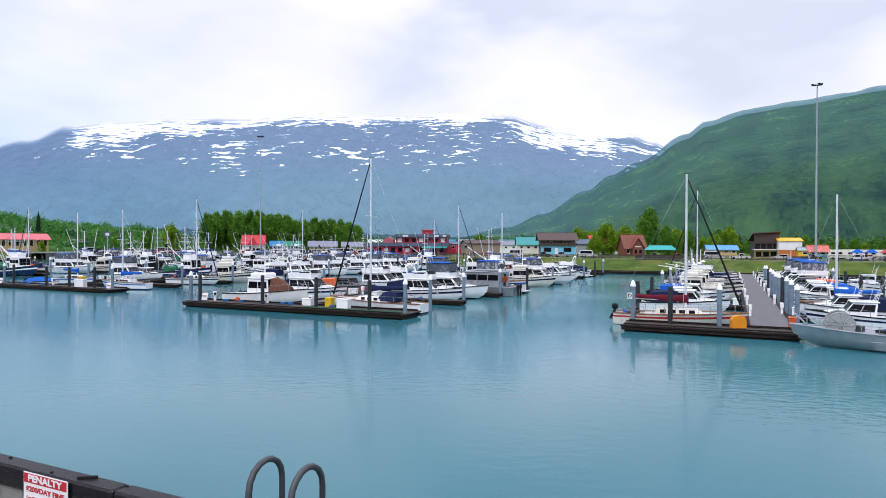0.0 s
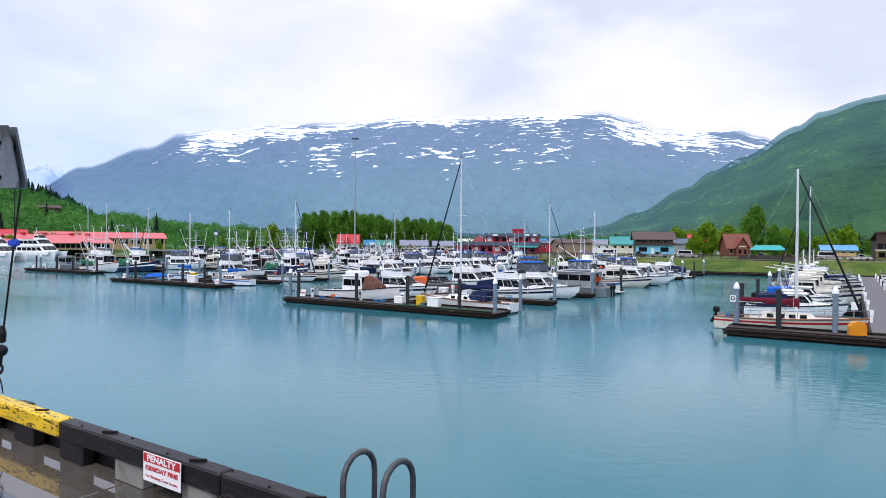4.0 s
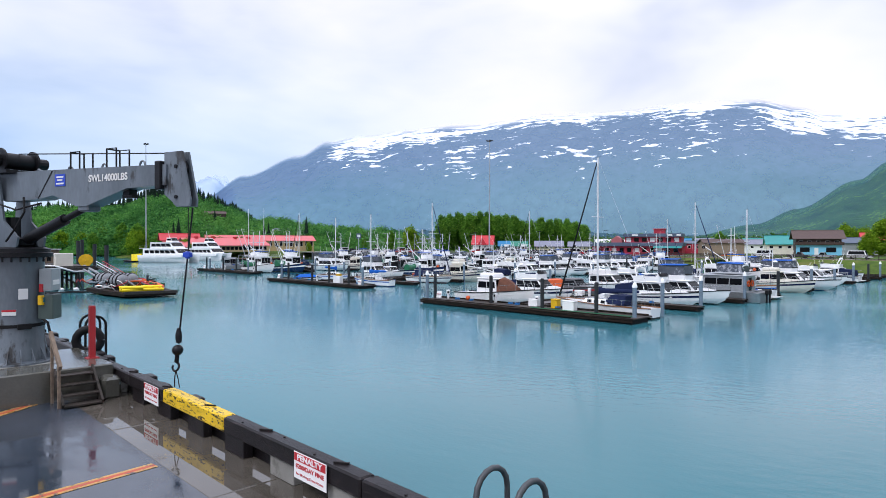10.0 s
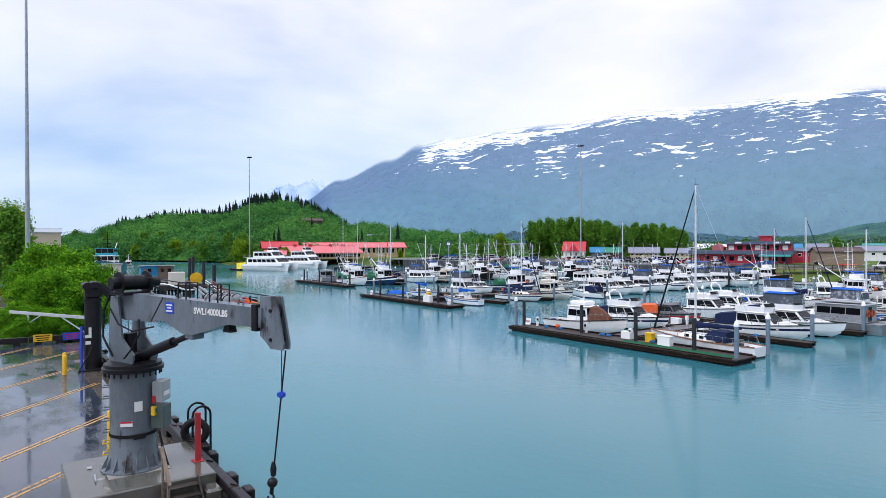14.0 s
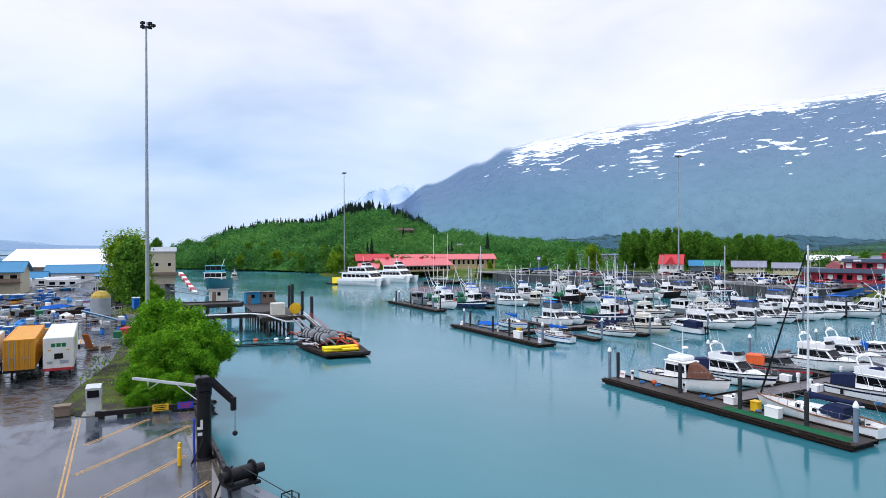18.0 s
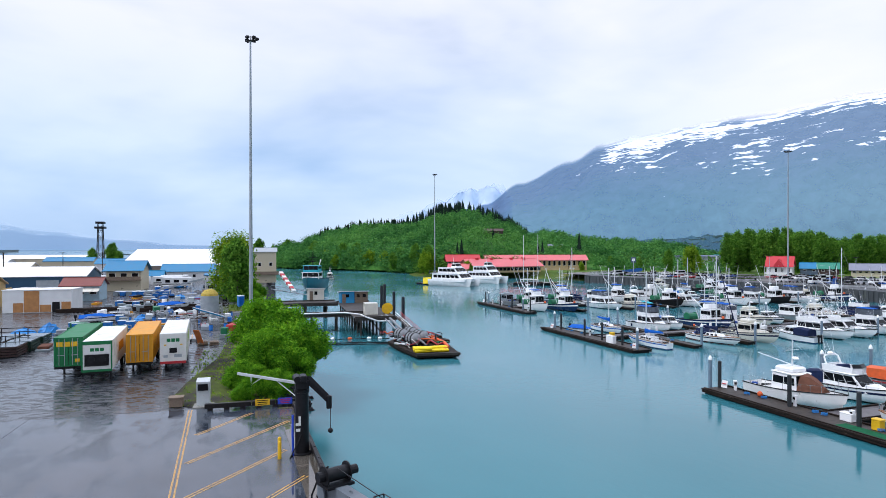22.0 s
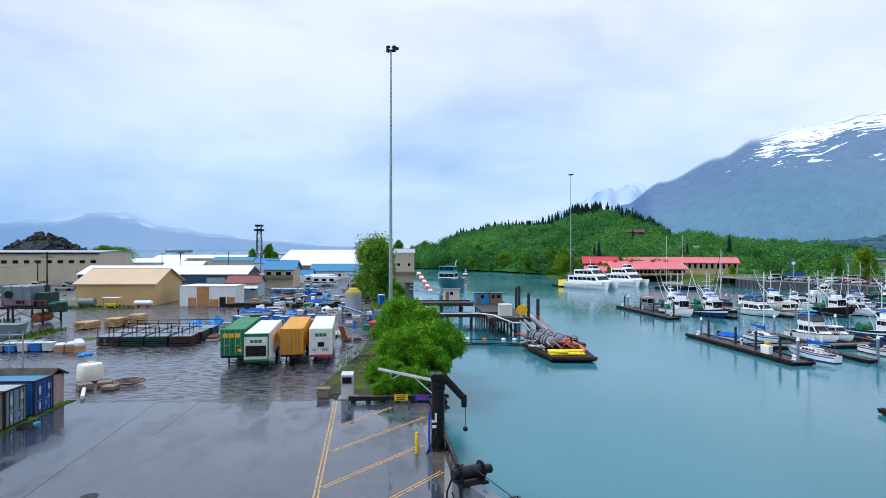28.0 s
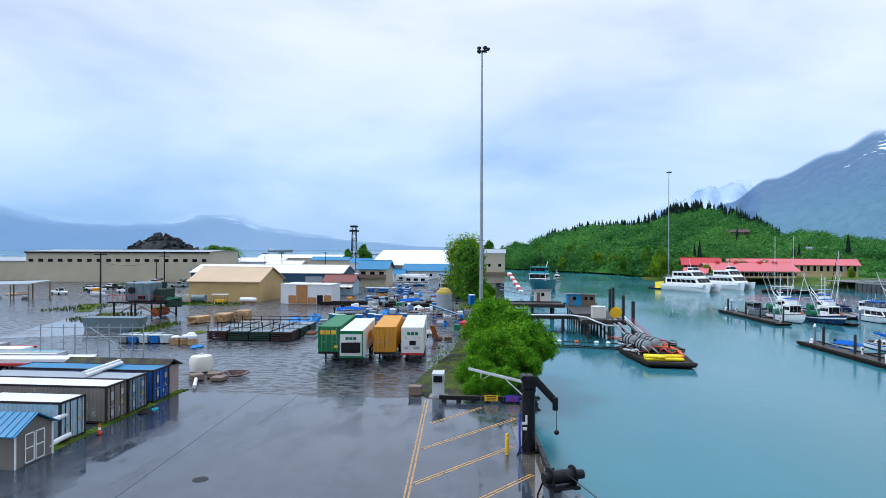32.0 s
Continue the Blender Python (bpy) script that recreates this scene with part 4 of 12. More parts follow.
def flybridge_cruiser(m, label, L=10.5, hullm=None, canvas=None, band=None, top=None):
    b = thing("motor_cruiser", m, label, "boat", "boats in the marina")
    B = L * 0.33
    st = hull_parts(b, L, B, 1.75, 1.15, hullm, None, band=band)
    cabin(b, -L * 0.20, L * 0.27, B * 0.78, 1.05, 2.6, 1.0, 0.0, 0.86, hullm)
    part("trunk_cabin", Geo().loft([[(L * 0.24, B * 0.33, 1.2), (L * 0.24, -B * 0.33, 1.2), (L * 0.42, -B * 0.10, 1.45), (L * 0.42, B * 0.10, 1.45)], [(L * 0.24, B * 0.28, 1.85), (L * 0.24, -B * 0.28, 1.85), (L * 0.38, -B * 0.06, 1.7), (L * 0.38, B * 0.06, 1.7)]]), hullm or WHITE, b)
    z = 2.66
    g = Geo()
    x0, x1, w = -L * 0.2, L * 0.11, B * 0.36
    outer = [(x0, w), (x0, -w), (x1, -w * 0.9), (x1 + 0.35, 0), (x1, w * 0.9)]
    inner = [(x * 0.92, y * 0.88) for x, y in outer]
    g.loft([[(x, y, z) for x, y in outer], [(x * 1.03, y * 1.03, z + 0.62) for x, y in outer], [(x, y, z + 0.62) for x, y in inner], [(x, y, z + 0.1) for x, y in inner]], cap=False)
    g.add([(x, y, z + 0.1) for x, y in inner], [tuple(range(5))])
    part("flybridge", g, hullm or WHITE, b)
    part("helm_screen", Geo().loft([[(x1 + 0.1, w * 0.85, z + 0.62), (x1 + 0.42, 0, z + 0.62), (x1 + 0.1, -w * 0.85, z + 0.62)], [(x1 - 0.15, w * 0.8, z + 0.98), (x1 + 0.12, 0, z + 0.98), (x1 - 0.15, -w * 0.8, z + 0.98)]], cap=False, closed=False), DARKGLASS, b)
    part("helm_seat", Geo().box(-0.9, -0.3, -0.8, 0.8, z + 0.1, z + 0.7, 0.08), canvas or WHITE, b)
    if top:
        part("bimini_top", Geo().loft([[(x0, w, z + 1.75), (x0, 0, z + 1.9), (x0, -w, z + 1.75)], [(x1, w, z + 1.8), (x1, 0, z + 1.95), (x1, -w, z + 1.8)]], cap=False, closed=False).loft([[(x0, w, z + 1.70), (x0, -w, z + 1.70)], [(x1, w, z + 1.74), (x1, -w, z + 1.74)]], cap=False, closed=False), top, b)
        g = Geo()
        for x in (x0 + 0.05, x1 - 0.05):
            for y in (w, -w):
                g.cyl((x, y, z + 0.5), (x, y * 0.98, z + 1.76), 0.025, n=4)
        part("bimini_frame", g, STEEL, b)
        part("vinyl_enclosure", Geo().loft([[(x * 0.97, y * 0.97, z + 0.6) for x, y in outer], [(x * 0.92 if x > 0 else x * 0.97, y * 0.97, z + 1.7) for x, y in outer]], cap=False), VINYL, b)
    if band:
        part("cockpit_canvas", Geo().loft([[(-L * 0.44, y * B, zz) for y, zz in ((0.40, 1.15), (0.37, 2.1), (0, 2.25), (-0.37, 2.1), (-0.40, 1.15))], [(-L * 0.19, y * B, zz) for y, zz in ((0.40, 1.15), (0.37, 2.5), (0, 2.6), (-0.37, 2.5), (-0.40, 1.15))]], closed=False), canvas or band, b, smooth=30)
    elif not top:
        part("inflatable_tender", Geo().tube([(-L * 0.44, -B * 0.3, 1.55), (-L * 0.46, B * 0.2, 1.5), (-L * 0.43, B * 0.36, 1.6)], 0.24, 8), GREYC, b, smooth=60)
    for fy in (0.5, -0.5):
        part("fender", Geo().cyl((-L * 0.3, B * fy, 0.35), (-L * 0.3, B * fy, 0.95), 0.13, n=8), NAVY if top else ORANGE if band is None else BLACK, b)
    radar_arch(b, -L * 0.16, B * 0.66, z + 0.6, 0.9)
    bow_rail(b, st, L)
    part("swim_platform", Geo().box(-L / 2 - 0.75, -L / 2 + 0.02, -B * 0.36, B * 0.36, 0.28, 0.36), DECKW, b)
    deck_gear(b, -L * 0.46, -L * 0.24, B * 0.34, 0.75, 11)
    return b


def express_boat(m, label, L=8.0, hullm=None, canvas=None, band=None):
    b = thing("express_cruiser", m, label, "boat", "boats in the marina")
    B = L * 0.34
    st = hull_parts(b, L, B, 1.5, 1.0, hullm, None, band=band)
    cabin(b, -L * 0.05, L * 0.26, B * 0.8, 1.0, 2.25, 0.8, -0.1, 0.84, hullm, side=2, rows=(0.42, 0.88))
    part("trunk_cabin", Geo().loft([[(L * 0.2, B * 0.3, 1.1), (L * 0.2, -B * 0.3, 1.1), (L * 0.4, -B * 0.08, 1.3), (L * 0.4, B * 0.08, 1.3)], [(L * 0.2, B * 0.24, 1.62), (L * 0.2, -B * 0.24, 1.62), (L * 0.36, -B * 0.05, 1.5), (L * 0.36, B * 0.05, 1.5)]]), hullm or WHITE, b)
    if canvas:
        g = Geo().loft([[(-L * 0.36, y * B, z) for y, z in ((0.40, 1.05), (0.36, 2.0), (0, 2.2), (-0.36, 2.0), (-0.40, 1.05))], [(-L * 0.04, y * B, z) for y, z in ((0.40, 1.1), (0.37, 2.2), (0, 2.36), (-0.37, 2.2), (-0.40, 1.1))]], cap=True, closed=False)
        part("canvas_enclosure", g, canvas, b, smooth=30)
    outboard(b, -L / 2, 0.35, 0.5)
    outboard(b, -L / 2, -0.35, 0.5)
    bow_rail(b, st, L, 0.5)
    rods = Geo().cyl((0, B * 0.2, 2.3), (-0.5, B * 0.22, 4.4), 0.02, 0.01, 4)
    for y in (-0.3, -0.1, 0.1, 0.3):
        rods.cyl((-L * 0.06, y * B, 2.3), (-L * 0.06 - 0.5, y * B * 1.05, 3.7 + y), 0.018, 0.008, 4)
    part("antenna", rods, WHITE, b)
    deck_gear(b, -L * 0.44, -L * 0.1 if not canvas else -L * 0.38, B * 0.34, 0.6, 8)
    return b


def trawler(m, label, L=10.5, hullm=None, tarp=None, band=None, house=None):
    b = thing("trawler_yacht", m, label, "boat", "boats in the marina")
    B = L * 0.33
    st = hull_parts(b, L, B, 1.9, 1.15, hullm, BLACK, 0.8, 0.5, 0.3, band=band)
    cabin(b, -L * 0.16, L * 0.12, B * 0.72, 1.1, 2.9, 0.12, 0.05, 0.93, house, side=2, rows=(0.42, 0.82))
    part("foredeck_house", Geo().loft([[(L * 0.1, B * 0.3, 1.15), (L * 0.1, -B * 0.3, 1.15), (L * 0.33, -B * 0.16, 1.35), (L * 0.33, B * 0.16, 1.35)], [(L * 0.1, B * 0.27, 1.95), (L * 0.1, -B * 0.27, 1.95), (L * 0.31, -B * 0.13, 1.9), (L * 0.31, B * 0.13, 1.9)]]), house or WHITE, b)
    part("dodger", Geo().box(-L * 0.14, L * 0.06, -B * 0.3, B * 0.3, 3.0, 3.55, 0.15), house or WHITE, b)
    g = Geo().cyl((-0.2, 0, 3.0), (-0.2, 0, 6.3), 0.09, 0.05, 8).cyl((-0.2, -0.9, 5.2), (-0.2, 0.9, 5.2), 0.03, n=5)
    part("mast", g, SPAR, b)
    part("radar", Geo().lathe([(0.02, 0), (0.32, 0.02), (0.34, 0.12), (0.2, 0.26), (0.02, 0.28)], 12, (0.15, 0, 4.3)), WHITE, b, smooth=40)
    part("boom", Geo().cyl((-0.3, 0, 3.7), (-L * 0.42, 0, 4.3), 0.05, n=6), SPAR, b)
    part("stay", Geo().cyl((-0.2, 0, 6.2), (L * 0.5, 0, 2.0), 0.012, n=3).cyl((-0.2, 0, 6.2), (-L * 0.48, 0, 1.3), 0.012, n=3), STEEL, b)
    g = Geo()
    for y in (B * 0.42, -B * 0.42):
        g.tube([(-L * 0.48, y, 2.0), (-L * 0.2, y, 2.0)], 0.025, 4)
        for k in range(4):
            x = -L * 0.48 + k * L * 0.09
            g.cyl((x, y, 1.0), (x, y, 2.0), 0.02, n=4)
    part("aft_rail", g, STEEL, b)
    if tarp:
        part("tarp", Geo().loft([[(L * 0.12, B * 0.34, 1.3), (L * 0.12, B * 0.1, 3.1), (L * 0.12, -B * 0.2, 2.9), (L * 0.12, -B * 0.36, 1.3)], [(L * 0.22, B * 0.36, 1.35), (L * 0.22, B * 0.12, 2.7), (L * 0.22, -B * 0.18, 2.9), (L * 0.22, -B * 0.34, 1.35)], [(L * 0.34, B * 0.2, 1.5), (L * 0.34, 0.1, 2.0), (L * 0.34, -0.2, 2.1), (L * 0.34, -B * 0.2, 1.5)]], closed=False), tarp, b, smooth=30)
    bow_rail(b, st, L, 0.7)
    deck_gear(b, -L * 0.47, -L * 0.2, B * 0.33, 0.75, 10)
    return b


def sportfisher(m, label, L=13.0, band=None):
    b = flybridge_cruiser(m, label, L, None, None, band)
    b.name = "sport_fisher"
    B = L * 0.33
    g = Geo()
    w, x0, x1 = B * 0.33, -L * 0.19, L * 0.08
    legs = [(x0, w), (x0, -w), (x1, w), (x1, -w)]
    zs = [2.9, 4.4, 5.7, 6.8]
    for x, y in legs:
        g.tube([(x * (1 - 0.12 * k) - 0.1 * k, y * (1 - 0.18 * k), z) for k, z in enumerate(zs)], 0.04, 5)
    for k, z in enumerate(zs[1:], 1):
        q = [(x * (1 - 0.12 * k) - 0.1 * k, y * (1 - 0.18 * k), z) for x, y in (legs[0], legs[1], legs[3], legs[2])]
        g.tube(q + [q[0]], 0.03, 4)
    for (a, c) in ((0, 1), (1, 3), (3, 2), (2, 0)):
        for k in range(3):
            p, q = legs[a], legs[c]
            g.cyl((p[0] * (1 - 0.12 * k) - 0.1 * k, p[1] * (1 - 0.18 * k), zs[k]), (q[0] * (1 - 0.12 * (k + 1)) - 0.1 * (k + 1), q[1] * (1 - 0.18 * (k + 1)), zs[k + 1]), 0.02, n=4)
    part("tuna_tower", g, SPAR, b)
    part("crows_nest", Geo().lathe([(0.45, 0), (0.5, 0.1), (0.5, 0.45), (0.42, 0.45), (0.42, 0.1)], 10, (-1.0, 0, 6.4)), WHITE, b)
    part("outrigger", Geo().cyl((-0.5, w, 3.4), (-3.5, w + 1.2, 9.0), 0.04, 0.015, 5).cyl((-0.5, -w, 3.4), (-3.5, -w - 1.2, 9.0), 0.04, 0.015, 5), SPAR, b)
    return b


def sailboat(m, label, L=10.8, mast=13.6, hullm=None, cover=None, furl=None, band=None, dodger=None):
    b = thing("sailing_yacht", m, label, "boat", "boats in the marina")
    B = L * 0.30
    st = hull_parts(b, L, B, 1.35, 1.0, hullm, VARNISH, 0.55, 0.5, 0.28, 0.4, band=band)
    house = part("coachroof", Geo().loft([[(-L * 0.16, B * 0.3, 1.0), (-L * 0.16, -B * 0.3, 1.0), (L * 0.22, -B * 0.17, 1.1), (L * 0.22, B * 0.17, 1.1)], [(-L * 0.15, B * 0.26, 1.55), (-L * 0.15, -B * 0.26, 1.55), (L * 0.18, -B * 0.13, 1.5), (L * 0.18, B * 0.13, 1.5)]]), hullm or WHITE, b)
    for sgn in (1, -1):
        for k in range(4):
            x = -L * 0.12 + k * L * 0.075
            part("porthole", Geo().panel((x, sgn * B * (0.289 - 0.024 * k), 1.15), (x + 0.45, sgn * B * (0.281 - 0.024 * k), 1.15), (x + 0.45, sgn * B * (0.257 - 0.02 * k), 1.42), (x, sgn * B * (0.265 - 0.02 * k), 1.42), 0, 1, 0, 1, 0.03 * sgn, 0.06 * sgn), DARKGLASS, house)
    mx = L * 0.08
    part("mast", Geo().cyl((mx, 0, 1.0), (mx, 0, mast), 0.11, 0.08, 8), SPAR, b, smooth=40)
    part("spreader", Geo().cyl((mx, -1.0, mast * 0.62), (mx, 1.0, mast * 0.62), 0.03, n=5), SPAR, b)
    part("masthead_gear", Geo().cyl((mx - 0.35, 0, mast + 0.05), (mx + 0.3, 0, mast + 0.05), 0.02, n=4).cyl((mx, 0, mast), (mx, 0, mast + 0.7), 0.012, n=3), BLACK, b)
    part("boom", Geo().cyl((mx, 0, 2.15), (-L * 0.36, 0, 2.25), 0.07, n=6), SPAR, b)
    g = Geo()
    rings = []
    for k in range(9):
        t = k / 8
        x = mx + 0.2 - (mx + L * 0.36) * t
        r = 0.30 * (1 - 0.45 * t) + 0.03 * math.sin(k * 2.1)
        rings.append([(x, r * 0.6 * math.cos(a), 2.3 + 0.1 * t + r * math.sin(a) * (1.6 if k == 0 else 1)) for a in [i * math.pi / 4 for i in range(8)]])
    part("sail_cover", g.loft(rings), cover or NAVY, b, smooth=60)
    wires = Geo()
    for y in (B * 0.46, -B * 0.46):
        wires.cyl((mx, 0, mast - 0.1), (mx - 0.2, y, 1.1), 0.013, n=3)
    wires.cyl((mx, 0, mast - 0.1), (-L * 0.5, 0, 1.05), 0.013, n=3)
    part("rigging", wires, STEEL, b)
    if furl:
        part("furled_jib", Geo().cyl((L * 0.51, 0, 1.5), (mx + 0.12, 0, mast - 0.5), 0.10, 0.05, 7), furl, b, smooth=40)
    else:
        part("forestay", Geo().cyl((L * 0.51, 0, 1.4), (mx, 0, mast - 0.2), 0.013, n=3), STEEL, b)
    if dodger:
        part("dodger", Geo().loft([[(-L * 0.26, y * B, z) for y, z in ((0.34, 1.1), (0.28, 2.0), (-0.28, 2.0), (-0.34, 1.1))], [(-L * 0.12, y * B, z) for y, z in ((0.34, 1.2), (0.22, 2.05), (-0.22, 2.05), (-0.34, 1.2))], [(-L * 0.06, y * B, z) for y, z in ((0.3, 1.4), (0.2, 1.6), (-0.2, 1.6), (-0.3, 1.4))]], closed=False), dodger, b, smooth=40)
    bow_rail(b, st, L, 0.6, 0.05)
    deck_gear(b, -L * 0.44, -L * 0.28, B * 0.26, 0.75, 6)
    return b


def work_boat(m, label, L=11.0, house=None, hullm=None, rings=True):
    """Bare aluminium boat with a boxy house set well aft."""
    b = thing("aluminium_boat", m, label, "boat", "boats in the marina")
    B = L * 0.30
    st = hull_parts(b, L, B, 1.8, 1.2, hullm or ALU, ALU, 0.95, 0.4, 0.12, 0.3, deck=ALU)
    cabin(b, -L * 0.38, -L * 0.02, B * 0.8, 1.2, 3.1, 0.1, 0.0, 0.97, house, side=3, rows=(0.45, 0.84))
    part("rack", Geo().box(-L * 0.36, -L * 0.06, -B * 0.34, B * 0.34, 3.35, 3.42), ALU, b)
    if rings:
        for y in (0.7, -0.5):
            g = Geo()
            pts = [(-L * 0.385, y + 0.35 * math.cos(a), 2.2 + 0.35 * math.sin(a)) for a in [i * math.pi / 5 for i in range(11)]]
            part("life_ring", g.tube(pts, 0.08, 5), ORANGE, b)
    bow_rail(b, st, L, 0.6, 0.35)
    outboard(b, -L / 2, 0.5, 0.6)
    outboard(b, -L / 2, -0.5, 0.6)
    deck_gear(b, -L * 0.02, L * 0.3, B * 0.3, 1.5, 9)
    return b


def seiner(m, label, L=14.0, hullm=None, canopy=None, band=None):
    """Fishing boat: wheelhouse forward, mast, boom and trolling poles aft."""
    b = thing("fishing_boat", m, label, "boat", "boats in the marina")
    B = L * 0.30
    st = hull_parts(b, L, B, 2.3, 1.2, hullm, BLACK, 0.85, 0.6, 0.5, 0.5, band=band)
    cabin(b, L * 0.02, L * 0.25, B * 0.72, 1.4, 3.7, 0.1, 0.05, 0.95, None, side=3, rows=(0.55, 0.85))
    part("upper_house", Geo().box(L * 0.04, L * 0.17, -B * 0.25, B * 0.25, 3.8, 4.7, 0.1), WHITE, b)
    if canopy:
        part("canopy", Geo().box(-L * 0.02, L * 0.16, -B * 0.3, B * 0.3, 5.0, 5.12, 0.03), canopy, b)
    g = Geo().cyl((0, 0, 1.2), (0, 0, 10.0), 0.13, 0.08, 8).cyl((0, -1.4, 7.2), (0, 1.4, 7.2), 0.05, n=5).cyl((-0.6, 0, 8.6), (0.6, 0, 8.6), 0.04, n=5)
    part("mast", g, SPAR, b)
    part("boom", Geo().cyl((-0.2, 0, 3.4), (-L * 0.42, 0, 6.8), 0.10, 0.07, 8), SPAR, b)
    for sgn in (1, -1):
        part("trolling_pole", Geo().cyl((0.3, sgn * B * 0.42, 1.6), (-1.0, sgn * (B * 0.42 + 2.6), 10.5), 0.08, 0.04, 6), SPAR, b)
    part("power_block", Geo().ball((-L * 0.40, 0, 6.4), 0.35, 8, 5), BLACK, b)
    part("net_drum", Geo().cyl((-L * 0.3, -1.0, 1.7), (-L * 0.3, 1.0, 1.7), 0.7, n=12).cyl((-L * 0.3, -1.1, 1.7), (-L * 0.3, -1.0, 1.7), 0.9, n=12).cyl((-L * 0.3, 1.0, 1.7), (-L * 0.3, 1.1, 1.7), 0.9, n=12), GREENP, b)
    part("gantry", Geo().tube([(-L * 0.44, B * 0.4, 1.2), (-L * 0.44, B * 0.38, 3.8), (-L * 0.44, -B * 0.38, 3.8), (-L * 0.44, -B * 0.4, 1.2)], 0.07, 6), ALU, b)
    part("rigging", Geo().cyl((0, 0, 9.8), (L * 0.5, 0, 2.4), 0.015, n=3).cyl((0, 0, 9.8), (-L * 0.44, 0, 3.9), 0.015, n=3).cyl((0, 0, 9.8), (-1.0, B * 0.42 + 2.6, 10.4), 0.012, n=3).cyl((0, 0, 9.8), (-1.0, -B * 0.42 - 2.6, 10.4), 0.012, n=3).cyl((0, 0, 8), (-L * 0.42, 0, 6.8), 0.015, n=3), STEEL, b)
    part("radar", Geo().box(-0.15, 0.15, -0.7, 0.7, 5.3, 5.5, 0.05), WHITE, b)
    part("buoy", Geo().ball((L * 0.30, 1.0, 2.2), 0.3, 8, 5), ORANGE, b)
    bow_rail(b, st, L, 0.8, 0.55)
    deck_gear(b, -L * 0.42, -L * 0.04, B * 0.36, 0.75, 16)
    return b


def skiff(m, label, L=6.0, hullm=None, cover=None):
    b = thing("skiff", m, label, "boat", "boats in the marina")
    hull_parts(b, L, L * 0.34, 0.85, 0.6, hullm, BLACK, 0.9, 0.2, 0.8, 0.35)
    if cover:
        part("boat_cover", Geo().loft([[(-L * 0.46, y, z) for y, z in ((0.9, 0.65), (0, 1.15), (-0.9, 0.65))], [(0, y, z) for y, z in ((0.98, 0.75), (0, 1.4), (-0.98, 0.75))], [(L * 0.4, y, z) for y, z in ((0.3, 0.9), (0, 1.05), (-0.3, 0.9))]], closed=False), cover, b, smooth=30)
    else:
        part("console", Geo().box(-0.6, 0.1, -0.4, 0.4, 0.3, 1.5, 0.06), WHITE, b)
        part("thwart", Geo().box(0.8, 1.2, -0.9, 0.9, 0.6, 0.68), WOOD, b)
    outboard(b, -L / 2, 0, 0.3)
    return b


def tour_catamaran(m, label, L=25.0, decks=2):
    """Passenger catamaran: twin hulls, two glazed decks, wheelhouse."""
    b = thing("tour_catamaran", m, label, "boat", "tour boats at the far quay")
    W = 8.5
    for sgn in (1, -1):
        rings = []
        for s in (0, 0.3, 0.6, 0.8, 0.92, 1.0):
            x = -L / 2 + L * s
            w = 1.3 * (1 if s < 0.6 else max(0.05, 1 - ((s - 0.6) / 0.4) ** 2))
            top = 2.5 + 0.7 * s ** 2
            c = sgn * (W / 2 - 1.3)
            rings.append([(x + 0.6 * s ** 3, c + w, top), (x, c + w * 0.8, 0.6), (x - 0.5 * s ** 3, c, -0.5), (x, c - w * 0.8, 0.6), (x + 0.6 * s ** 3, c - w, top)])
        g = Geo().loft(rings, cap=False, closed=False)
        g.add(rings[0], [(0, 1, 2, 3, 4)])
        part("hull", g, WHITE, b, smooth=40)
    part("bridge_deck", Geo().loft([[(-L / 2, W / 2, 1.7), (-L / 2, -W / 2, 1.7), (L * 0.40, -W / 2, 1.9), (L * 0.40, W / 2, 1.9)], [(-L / 2, W / 2, 2.6), (-L / 2, -W / 2, 2.6), (L * 0.42, -W / 2, 3.0), (L * 0.42, W / 2, 3.0)]]), WHITE, b)
    h1 = cabin(b, -L * 0.40, L * 0.34, W * 0.94, 2.6, 5.0, 0.9, 0, 0.97, None, "lower_saloon", rows=(0.3, 0.78), side=6)
    h2 = cabin(b, -L * 0.26, L * 0.22, W * 0.86, 5.1, 7.3, 0.9, 0, 0.95, None, "upper_saloon", rows=(0.32, 0.82), side=4)
    cabin(b, L * 0.0, L * 0.14, W * 0.5, 7.4, 9.0, 0.7, 0.3, 0.9, None, "wheelhouse", rows=(0.4, 0.85), side=2)
    g = Geo()
    for y in (W * 0.45, -W * 0.45):
        g.tube([(-L * 0.48, y, 6.1), (-L * 0.26, y, 6.1)], 0.04, 4)
        for k in range(5):
            x = -L * 0.48 + k * L * 0.055
            g.cyl((x, y, 5.0), (x, y, 6.1), 0.03, n=4)
    part("stern_rail", g, STEEL, b)
    part("mast", Geo().cyl((0, 0, 9), (-0.6, 0, 12), 0.1, 0.05, 6), SPAR, b)
    part("sun_deck", Geo().box(-L * 0.47, -L * 0.26, -W * 0.46, W * 0.46, 4.95, 5.05), WHITE, b)
    return b

# ---- floats, fingers and mooring piles ----


